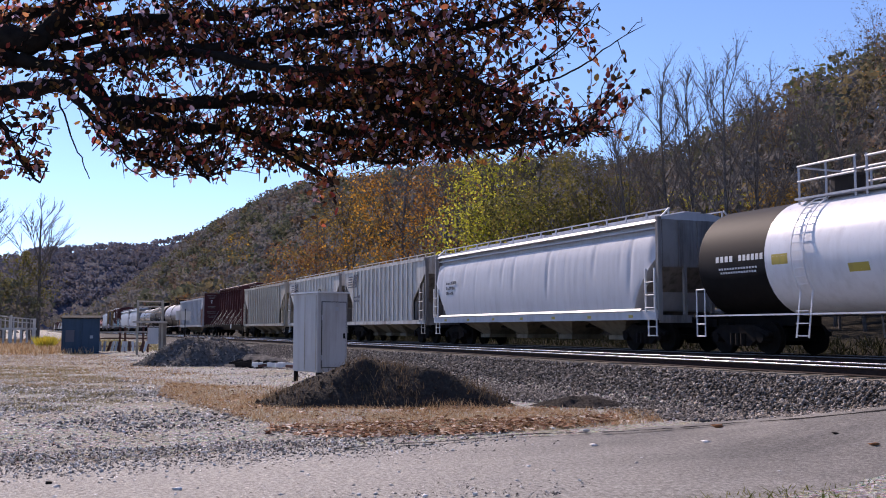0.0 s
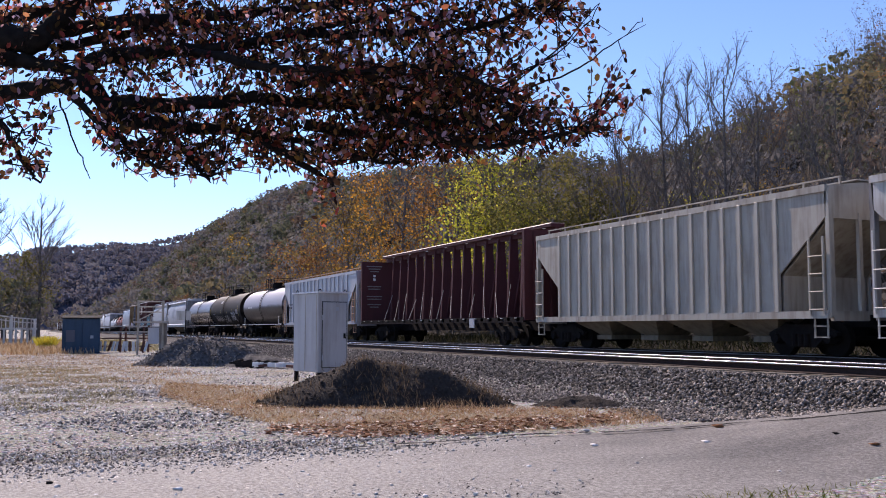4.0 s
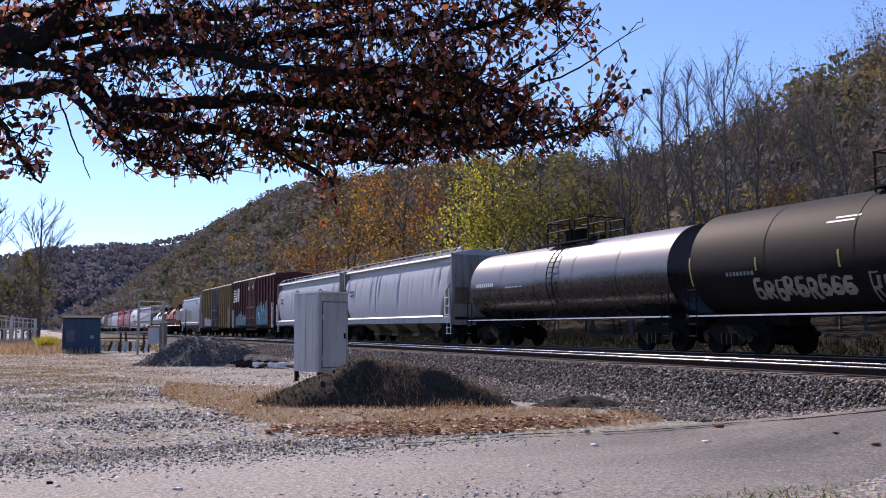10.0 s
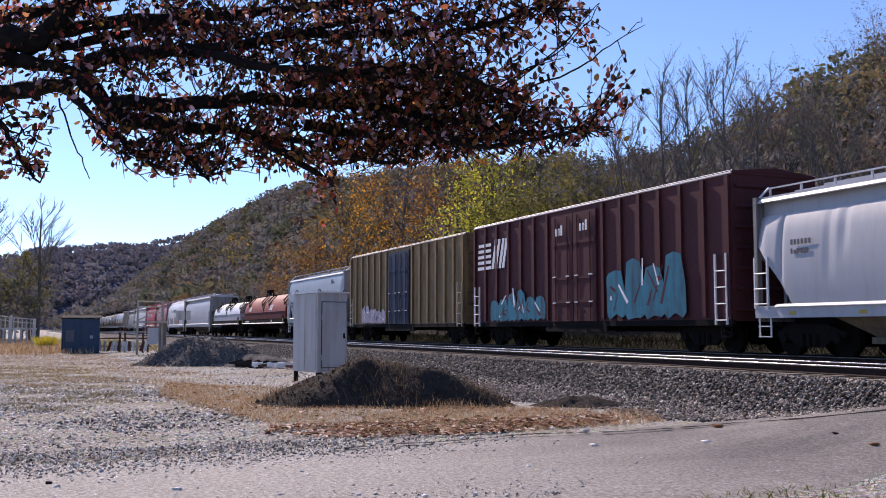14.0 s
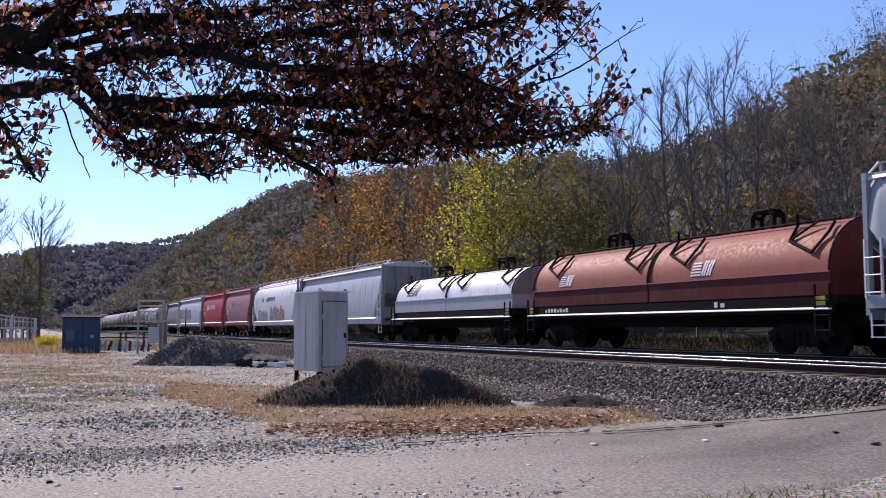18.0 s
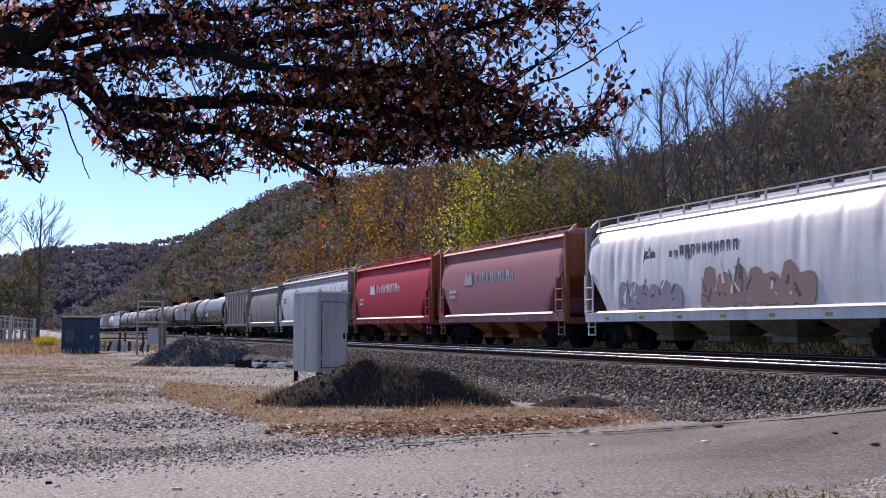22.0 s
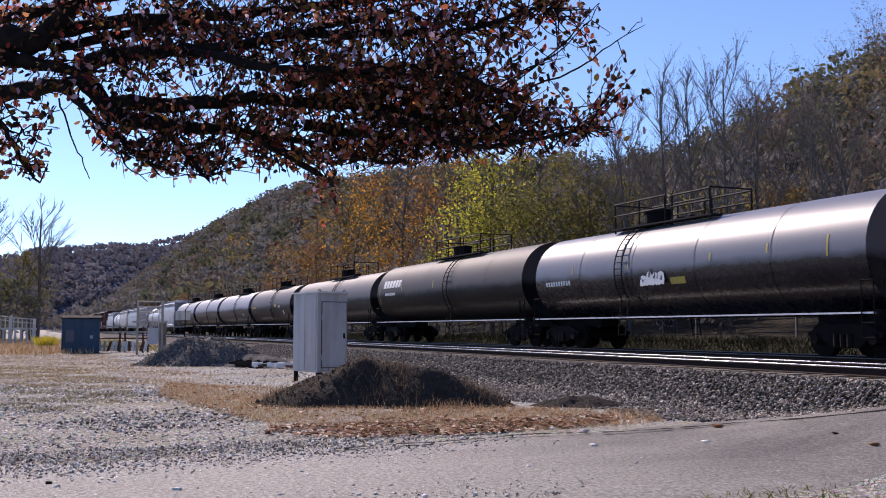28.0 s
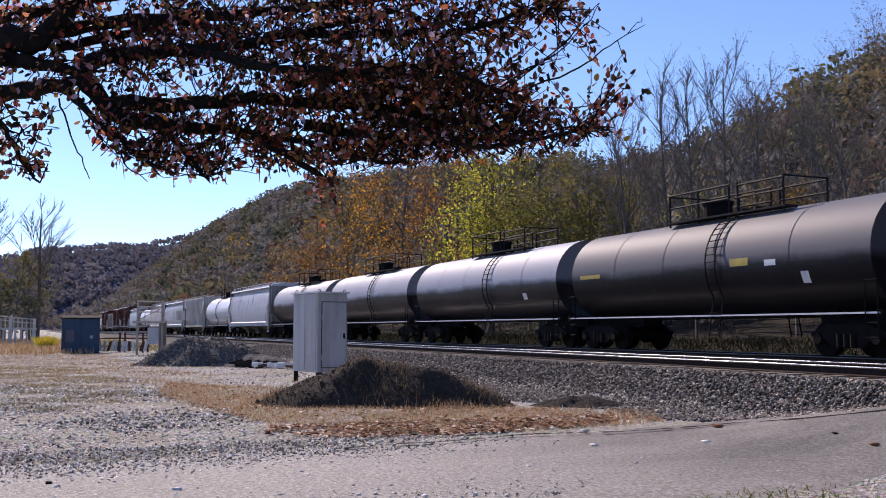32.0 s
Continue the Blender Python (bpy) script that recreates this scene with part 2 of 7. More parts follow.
WHEELSET, SIDEFRAME, BOLSTER = wheelset_mesh(), sideframe_mesh(), bolster_mesh()
WHEELSETS = []          # all turning wheelsets, and their place along the truck


def add_trucks(car, half):
    for x in (-half, half):
        truck = part("truck", BOLSTER, None, car, "dark greasy steel bogie")
        truck.location = (x, 0, 0)
        for s in (-1, 1):
            part("side_frame", SIDEFRAME, None, truck).location = (0, s * 1.0, 0)
            ws = part("wheelset", WHEELSET, None, truck)
            ws.location = (s * .87, 0, WHEEL_R)
            WHEELSETS.append((ws, s))


LADDERS = {}


def ladder(car, x, y, z0, z1, mat, width=.45):
    key = (mat.name, round(z1 - z0, 1), width)
    if key not in LADDERS:
        bm = bmesh.new()
        h = z1 - z0
        for s in (-1, 1):
            box(bm, s * width / 2 - .022, s * width / 2 + .022, -.03, .02, 0, h)
        n = max(2, int(h / .38))
        for i in range(n):
            rod(bm, (-width / 2, -.03, .12 + i * (h - .15) / n), (width / 2, -.03, .12 + i * (h - .15) / n), .017, 5)
        LADDERS[key] = mesh_of("ladder", bm, mat)
    ob = part("ladder", LADDERS[key], None, car)
    ob.location = (x, y, z0)
    return ob


def coupler(car, x):
    s = 1 if x > 0 else -1
    bm = bmesh.new()
    box(bm, x - .1 * s, x + .75 * s, -.09, .09, .78, .98)
    box(bm, x + .55 * s, x + .8 * s, -.16, .14, .72, 1.02)
    rod(bm, (x + .1 * s, -.35, .75), (x + .7 * s, -.25, .45), .03, 6)
    part("coupler", bm, M["under"], car)


def brake_gear(car, half):
    bm = bmesh.new()
    rod(bm, (half * .35, .30, .86), (half * .35 + .9, .30, .86), .17, 10)
    rod(bm, (-half * .6, -.33, .78), (half * .6, -.33, .78), .025, 5)
    box(bm, -half * .2, -half * .2 + .5, .25, .6, .7, .98)
    part("brake_gear", bm, M["under"], car)


def bars(car, x, z, w, h, n, mat, y=-HALF - .004):
    """A row of plain upright bars that stands for writing."""
    bm = bmesh.new()
    step = w / n
    r = random.Random(int(w * 100) + n)
    for i in range(n):
        a = x + i * step
        hh = h * r.choice((1, 1, .72))
        wide = step * r.uniform(.5, .78)
        if h > .25 and wide > .12:          # large marks read as open frames
            t = wide * .3
            box(bm, a, a + t, y - .004, y + .004, z, z + hh)
            box(bm, a + wide - t, a + wide, y - .004, y + .004, z, z + hh)
            box(bm, a + t, a + wide - t, y - .004, y + .004, z + hh * r.choice((.8, .4)), z + hh * r.choice((.98, .55)) + .001)
        else:
            box(bm, a, a + wide, y - .004, y + .004, z, z + hh)
    ob = part("lettering", bm, mat, car)
    ob["kind"] = "stuff"
    return ob


def herald(car, x, z, h, mat, y=-HALF - .004, surf=None):
    """A railway emblem as plain shapes: five stripes and two pairs of slanted bars; surf gives y at a height."""
    surf = surf or (lambda zz: y)
    bm = bmesh.new()

    def slab(pts):
        loft(bm, [[(px, surf(pz) + d, pz) for px, pz in pts] for d in (-.006, .004)])
    for i in range(5):
        zz = z + i * h / 5
        slab([(x + .02 * i, zz), (x + h * 1.05, zz), (x + h * 1.05, zz + h * .11), (x + .02 * i, zz + h * .11)])
    for k in range(2):
        a = x + h * (1.1 + .55 * k)
        for j in range(5):
            zz, l = z + j * h / 5, .06 * j * h
            for b in (0, .25):
                slab([(a + l + b * h, zz), (a + l + (b + .17) * h, zz), (a + l + (b + .19) * h, zz + h * .2), (a + l + (b + .02) * h, zz + h * .2)])
    return part("emblem", bm, mat, car)


def spray(car, x, z, w, h, mat, seed, y=-HALF - .005, n=7, ink="mark_dark"):
    """Spray paint: one ragged patch, and darker and paler strokes on it."""
    r = random.Random(seed)
    top, low = [], []
    step = w / n
    for i in range(n):
        a, hh = x + i * step, h * r.uniform(.7, 1.0)
        top += [(a, h * r.uniform(.45, .7)), (a + step * .14, hh * .95), (a + step * .5, hh), (a + step * .84, hh * r.uniform(.85, .98))]
        low += [(a, h * .08), (a + step * .14, 0), (a + step * .5, h * r.uniform(0, .1)), (a + step * .84, h * r.uniform(0, .04))]
    top.append((x + w, h * .5)), low.append((x + w, h * .1))
    lean = r.uniform(-.05, .12) * h
    bm = bmesh.new()
    a = [bm.verts.new((p[0] + lean * p[1] / h, y - .002, z + p[1])) for p in top]
    c = [bm.verts.new((p[0], y - .002, z + p[1])) for p in low]
    for i in range(len(a) - 1):
        bm.faces.new((a[i], a[i + 1], c[i + 1], c[i]))
    patch_ob = part("spray_paint", bm, mat, car)
    for i in range(n * 3):
        p = Vector((x + w * r.uniform(.04, .92), y - .005, z + h * r.uniform(.12, .65)))
        q = p + Vector((r.uniform(-.5, .5) * w / n, 0, r.choice((1, .6, .15)) * r.uniform(.25, .6) * h))
        t = (q - p).normalized().cross(Vector((0, 1, 0))) * r.uniform(.015, .06)
        bm = bmesh.new()
        bm.faces.new([bm.verts.new(v) for v in (p - t, q - t * .6, q + t * .6, p + t)])
        part("spray_stroke", bm, M[ink if i % 3 else "mark_white"], patch_ob)
    return patch_ob


def roof_walk(car, L, z, mat, y=-.95, lift=.30, posts=14):
    """Running board along the roof's edge with its stanchions."""
    bm = bmesh.new()
    for yy in (y, -y):
        box(bm, -L / 2, L / 2, yy - .03, yy + .03, z + lift - .03, z + lift)
        for i in range(posts):
            x = -L / 2 + .05 + i * (L - .1) / (posts - 1)
            box(bm, x - .025, x + .025, yy - .02, yy + .02, z - .02, z + lift)
    box(bm, -L / 2 + .2, L / 2 - .2, -.32, .32, z + .22, z + .25)
    part("running_board", bm, mat, car)


def hatches(car, L, z, mat, n=4):
    for i in range(n):
        bm = bmesh.new()
        x = -L / 2 + (i + .5) * L / n
        box(bm, x - L / n * .42, x + L / n * .42, -.38, .38, z, z + .12)
        part("roof_hatch", bm, mat, car)


def chutes(car, L, bays, mat, top=1.15, low=.32):
    """Discharge hoppers below the body."""
    span = L - 3.6
    for i in range(bays):
        c = -span / 2 + (i + .5) * span / bays
        w = span / bays * .49
        bm = bmesh.new()
        loft(bm, [[(c - w, -1.35, top), (c + w, -1.35, top), (c + w, 1.35, top), (c - w, 1.35, top)],
                  [(c - .35, -.55, low + .15), (c + .35, -.55, low + .15), (c + .35, .55, low + .15), (c - .35, .55, low + .15)]])
        box(bm, c - .45, c + .45, -.65, .65, low, low + .15)
        part("discharge_chute", bm, mat, car)


def end_frame(car, L, mat, ztop, zmid=2.5, run=1.9, zlow=1.0):
    """Corner posts, end sheet, end ladder and platform at each end."""
    for s in (-1, 1):
        bm = bmesh.new()
        x = s * L / 2
        for y in (-1.42, 1.42):
            box(bm, x - .06, x + .06, y - .07, y + .07, .95, ztop)
        box(bm, x - .05, x + .05, -1.42, 1.42, .85, 1.08)
        for y in (-.5, .5):
            box(bm, x - .05, x + .05, y - .05, y + .05, 1.0, zmid + .1)
        # slope sheet, and the wall below it
        loft(bm, [[(x, -1.36, zmid), (x, 1.36, zmid), (x, 1.36, zmid + .05), (x, -1.36, zmid + .05)],
                  [(x - s * run, -1.36, zlow), (x - s * run, 1.36, zlow), (x - s * run, 1.36, zlow + .05), (x - s * run, -1.36, zlow + .05)]])
        if zlow > 1.2:
            box(bm, x - s * run - .03, x - s * run + .03, -1.36, 1.36, 1.0, zlow + .03)
        part("end_frame", bm, mat, car)
        coupler(car, x)


def side_steps(car, L, mat):
    for s in (-1, 1):
        for y in (-1.48, 1.48):
            bm = bmesh.new()
            x = s * (L / 2 - .28)
            for dx in (-.2, .2):
                box(bm, x + dx - .015, x + dx + .015, y - .015, y + .015, .45, 1.0)
            for z in (.46, .72):
                box(bm, x - .2, x + .2, y - .05, y + .05, z, z + .025)
            part("sill_step", bm, mat, car)


def car_root(name, label, q, cat="railway car"):
    ob = new(name)
    ob.location = (q, TRAIN_Y, 0)
    tagged(ob, label, cat, "cars of the passing train")
    return ob


bm = bmesh.new()
box(bm, -.11, .11, -.004, .004, -.045, .045)
REFLECTOR = mesh_of("reflector", bm, M["mark_yellow"])


def smooth_hopper(q0, q1, color, label, top=4.08, seed=1, low=1.22, bays=3, band=True, walk_mat="grey", trim="white", creases=1.0, eave=None, chute="chute", ends=None, rung=None, shoulder=0.0, double=False):
    """A covered hopper with curved, dented side sheets."""
    L = q0 - q1
    car = car_root("covered_hopper", label, (q0 + q1) / 2)
    r = random.Random(seed)
    mat = M[color]
    dents, xd = [], -L / 2 + .9
    while xd < L / 2 - .8:                  # pillows between sharp creases that fade out downwards
        dents.append((xd, r.choice((r.uniform(.012, .03), r.uniform(.03, .075))) * creases, r.uniform(.10, .26), r.uniform(.12, .5)))
        xd += r.choice((r.uniform(.35, .6), r.uniform(.7, 1.2), r.uniform(1.0, 1.7)))
    zt = top - .50 if band else top - .12
    zs = [low + (zt - low) * k / 9 for k in range(10)]
    n = int(L / .09)
    xs = [-L / 2 + L * i / n for i in range(n + 1)]

    def section(x):
        e = L / 2 - abs(x)
        lift = (1 - e / 1.2) ** .75 * 1.6 if e < 1.2 else 0.0
        pts = []
        for s in (-1, 1):
            col = []
            for k, z in enumerate(zs):
                u = k / 9
                zz = max(z, low + lift + u * .02)
                bulge = HALF - .20 + .20 * math.sin(math.pi * min(1, (.16 + u * .84))) ** .55
                d = sum(a * max(0, 1 - abs(x - c) / w) ** 1.6 * min(1, max(0, (u - f) / .3)) for c, a, w, f in dents) * min(1, max(0, (1.02 - u) / .14))
                bulge -= shoulder * max(0, (u - .72) / .28) ** 2
                col.append((x, s * (bulge - d * (.6 + .4 * s * -1) - max(0, 1 - e / .35) * .10), zz))
            pts += col if s < 0 else col[::-1]
        return pts
    bm = bmesh.new()
    loft(bm, [section(x) for x in xs])
    part("hopper_body", bm, mat, car, "dented curved hopper sides", True)
    bm = bmesh.new()
    w = HALF - .22 - shoulder
    if band:
        box(bm, -L / 2, L / 2, -w + .16, w - .16, zt - .02, top - .06)
    loft(bm, [[(x, -w - .02, top - .06), (x, w + .02, top - .06), (x, w + .02, top), (x, .5, top + .16), (x, -.5, top + .16), (x, -w - .02, top)] for x in (-L / 2, L / 2)])
    part("roof", bm, mat, car)
    # Bright eave trim carries the sun on the eave in its colour.
    bm = bmesh.new()
    for s in (-1, 1):
        loft(bm, [[(x, s * w, top - .16), (x, s * (w + .10), top - .16), (x, s * (w + .115), top - .145), (x, s * (w + .05), top - .06), (x, s * w, top - .05)] for x in (-L / 2 + .05, L / 2 - .05)])
    part("eave_rail", bm, M[eave or trim], car, "eave rail in bright trim as if sunlit")
    if double:
        for s in (-1, 1):
            bm = bmesh.new()
            box(bm, -L / 2 + .05, L / 2 - .05, s * (w - .05) - .07, s * (w - .05) + .07, top - .33, top - .28)
            part("band_rib", bm, mat, car)
    for i in range(7):
        spot = part("reflector", REFLECTOR, None, car)
        spot.location = (-L / 2 + 1.3 + i * (L - 2.6) / 6, -HALF - .004, low - .17)
    bm = bmesh.new()
    for s in (-1, 1):
        loft(bm, [[(x, s * (HALF - .12), low - .28), (x, s * HALF, low - .28), (x, s * HALF, low - .01), (x, s * (HALF - .12), low + .02)] for x in (-L / 2, L / 2)])
    part("side_sill", bm, mat, car)
    # Bright flange trim: the sunlit line along the sill is painted in.
    for s in (-1, 1):
        bm = bmesh.new()
        loft(bm, [[(x, s * (HALF - .06), low - .02), (x, s * (HALF + .055), low - .02), (x, s * (HALF + .06), low - .005), (x, s * (HALF - .02), low + .06)] for x in (-L / 2 + .75, L / 2 - .75)])
        part("sill_flange", bm, M[trim], car, "sill flange in bright trim as if sunlit")
    bm = bmesh.new()
    box(bm, -L / 2 - .1, L / 2 + .1, -.3, .3, .72, 1.02)
    part("centre_sill", bm, M["under"], car)
    chutes(car, L, bays, M[chute], low - .05)
    # Pale cars get grimy ends: grime, and the ends' shade put into the colour.
    end_frame(car, L, M[ends] if ends else (M["grimy"] if color in ("grey", "pale", "offwhite", "white") else mat), top)
    for s in (-1, 1):
        # This end plate likewise holds both grime and painted shade.
        bm = bmesh.new()
        box(bm, s * (L / 2 + .012) - .012, s * (L / 2 + .012) + .012, -1.30, 1.30, 2.52, top - .07)
        end_mat = M[ends] if ends else (M["grimy"] if color in ("grey", "pale", "offwhite", "white") else mat)
        sheet = part("end_sheet", bm, end_mat, car)
        for y in (-.7, 0, .7):
            bm = bmesh.new()
            box(bm, s * (L / 2 + .05) - .025, s * (L / 2 + .05) + .025, y - .04, y + .04, 2.54, top - .1)
            part("end_rib", bm, end_mat, sheet)
    roof_walk(car, L, top - .02, M[walk_mat], -1.0, .30, int(L))
    hatches(car, L - 2, top + .15, mat)
    for s in (-1, 1):
        ladder(car, s * (L / 2 - .26), -HALF - .01, low - .05, low + 1.25, M[rung or trim])
        ladder(car, s * (L / 2 - .26), HALF + .01, low - .05, low + 1.25, M[rung or trim])
        for y in (-1.4, 1.4):
            bm = bmesh.new()
            rod(bm, (s * L / 2, y * 1.06, top - .15), (s * (L / 2), y * .72, top + .28), .03, 5)
            part("grab_iron", bm, M[trim], car)
    side_steps(car, L, M[rung or trim])
    brake_gear(car, L / 2)
    add_trucks(car, L / 2 - 1.35)
    return car, L


def ribbed_hopper(q0, q1, color, label, top=4.0, low=1.05, rib=.72, bays=4, chute="chute", walk_mat="cream", rail=True, rib_mat=None, ends=None):
    """A covered hopper with flat sides and upright ribs."""
    L = q0 - q1
    car = car_root("ribbed_hopper", label, (q0 + q1) / 2)
    mat = M[color]
    for s in (-1, 1):
        bm = bmesh.new()
        prism(bm, [(-L / 2, top - .02), (-L / 2 + .04, 3.3), (-L / 2 + .5, 2.9), (-L / 2 + 1.6, 2.0), (-L / 2 + 1.6, low), (L / 2 - 1.6, low), (L / 2 - 1.6, 2.0), (L / 2 - .5, 2.9), (L / 2 - .04, 3.3), (L / 2, top - .02)],
              s * (HALF - .10), s * (HALF - .06))
        part("side_sheet", bm, mat, car)
    n = int((L - 3.3) / rib)
    rib_me = bmesh.new()
    loft(rib_me, [[(-.065, -.055, z), (.065, -.055, z), (.05, .07, z), (-.05, .07, z)] for z in (low + .02, top - .12)])
    bmesh.ops.bevel(rib_me, geom=rib_me.edges[:], offset=.012, segments=1, affect="EDGES")
    rib_me = mesh_of("rib", rib_me, rib_mat or mat)
    for i in range(n + 1):
        x = -(L - 3.3) / 2 + i * (L - 3.3) / n
        for s in (-1, 1):
            part("rib", rib_me, None, car).location = (x, s * (HALF - .05), 0)
    bm = bmesh.new()
    loft(bm, [[(x, -HALF + .07, top - .1), (x, HALF - .07, top - .1), (x, HALF - .05, top), (x, .4, top + .13), (x, -.4, top + .13), (x, -HALF + .05, top)] for x in (-L / 2, L / 2)])
    for s in (-1, 1):
        box(bm, -L / 2, L / 2, s * (HALF - .06) - .05, s * (HALF - .06) + .05, top - .14, top + .02)
    part("roof", bm, mat, car)
    bm = bmesh.new()
    for s in (-1, 1):
        box(bm, -L / 2, L / 2, s * (HALF - .04) - .04, s * (HALF - .04) + .04, low - .14, low + .04)
    part("side_sill", bm, mat, car)
    bm = bmesh.new()
    box(bm, -L / 2 - .1, L / 2 + .1, -.3, .3, .72, 1.0)
    part("centre_sill", bm, M["under"], car)
    for s in (-1, 1):
        bm = bmesh.new()
        box(bm, s * L / 2 - .03, s * L / 2 + .03, -HALF + .1, HALF - .1, 3.25, top)
        part("end_sheet", bm, mat, car)
        ladder(car, s * (L / 2 - .30), -HALF - .01, low - .05, top - 1.2, M[walk_mat])
        ladder(car, s * (L / 2 - .30), HALF + .01, low - .05, top - 1.2, M[walk_mat])
    chutes(car, L, bays, M[chute], low)
    end_frame(car, L, M[ends] if ends else mat, top - .05, 3.3, 1.62, 1.95)
    if rail:
        roof_walk(car, L, top, M[walk_mat], -1.0, .26, int(L))
    hatches(car, L - 2, top + .12, mat)
    side_steps(car, L, M[walk_mat])
    brake_gear(car, L / 2)
    add_trucks(car, L / 2 - 1.35)
    return car, L


def arc_patch(bm, R, zc, x0, x1, a0, a1, lift=.006, seg=8):
    """A patch that hugs a tank's shell on the near side, from angle a0 to a1 above the horizontal."""
    rows = []
    for i in range(seg + 1):
        a = radians(a0 + (a1 - a0) * i / seg)
        rows.append([bm.verts.new((x, -(R + lift) * math.cos(a), zc + (R + lift) * math.sin(a))) for x in (x0, x1)])
    for p, q in zip(rows, rows[1:]):
        bm.faces.new((p[0], p[1], q[1], q[0]))


def tank_marks(car, R, top, x, a, w, n, mat, h=5):
    """Lettering on a tank's shell as small plain bars."""
    bm = bmesh.new()
    for i in range(n):
        arc_patch(bm, R, top - R, x + i * w / n, x + i * w / n + w / n * .68, a, a + h, .007, 2)
    return part("lettering", bm, M[mat], car)


def spray_letters(car, R, zc, x, w, a0, a1, n, col, seed):
    """A row of fat, slanted sprayed letter shapes that follow the curve of a tank; nothing legible."""
    r = random.Random(seed)
    step = w / n
    for i in range(n):
        top, foot = a1 - r.uniform(0, 5), a0 + r.uniform(0, 7)
        lx, lean = x + i * step, step * r.uniform(.1, .4)
        rise = top - foot

        def at_(u, v):
            return (lx + u * step * .8 + lean * v, foot + rise * v)
        lines = [[at_(.12, 0), at_(.05, .5), at_(.15, 1)], [at_(.15, 1), at_(.6, .98), at_(.9, .85 if i % 2 else 1.0)]]
        lines += r.choice(([[at_(.9, .9), at_(.75, .55), at_(.15, .5)], [at_(.45, .5), at_(.95, 0)]], [[at_(.9, 1), at_(.95, .5), at_(.85, .02)], [at_(.1, .45), at_(.95, .55)]],
                          [[at_(.1, .5), at_(.7, .52), at_(.95, .25), at_(.7, .02), at_(.1, .03)]]))
        bm = bmesh.new()
        for k, line in enumerate(lines):
            fat = r.uniform(.018, .075)
            pts = [(line[j][0] + (line[j + 1][0] - line[j][0]) * q / 4, line[j][1] + (line[j + 1][1] - line[j][1]) * q / 4) for j in range(len(line) - 1) for q in range(4)] + [line[-1]]
            prev = None
            for j, (px, pa) in enumerate(pts):
                q0, q1 = pts[max(0, j - 1)], pts[min(len(pts) - 1, j + 1)]
                d = Vector((q1[0] - q0[0], radians(q1[1] - q0[1]) * R)).normalized() * fat
                row = []
                for e in (-1, 1):
                    ang, lift = radians(pa) + e * d.x / R, R + .008 + .002 * k
                    row.append(bm.verts.new((px - e * d.y, -lift * math.cos(ang), zc + lift * math.sin(ang))))
                if prev:
                    bm.faces.new((prev[0], row[0], row[1], prev[1]))
                prev = row
        part("spray_letter", bm, M[col], car, "sprayed letter shape")


def shell(bm, x0, x1, R, zc, seg=40):
    prof = []
    for k in range(7):
        a = math.pi / 2 * k / 6
        prof.append((x0 + .55 * (1 - math.sin(a)), R * max(.02, math.sin(a) ** .0 * math.sqrt(max(0, 1 - (1 - math.sin(a)) ** 2))) if k else .02))
    n = 5
    prof += [(x0 + .55 + (x1 - x0 - 1.1) * i / n, R) for i in range(1, n)]
    prof += [(x0 + x1 - x, r) for x, r in prof[:7][::-1]]
    loft(bm, [[(x, r * math.cos(2 * math.pi * j / seg), zc + r * math.sin(2 * math.pi * j / seg)) for j in range(seg)] for x, r in prof])


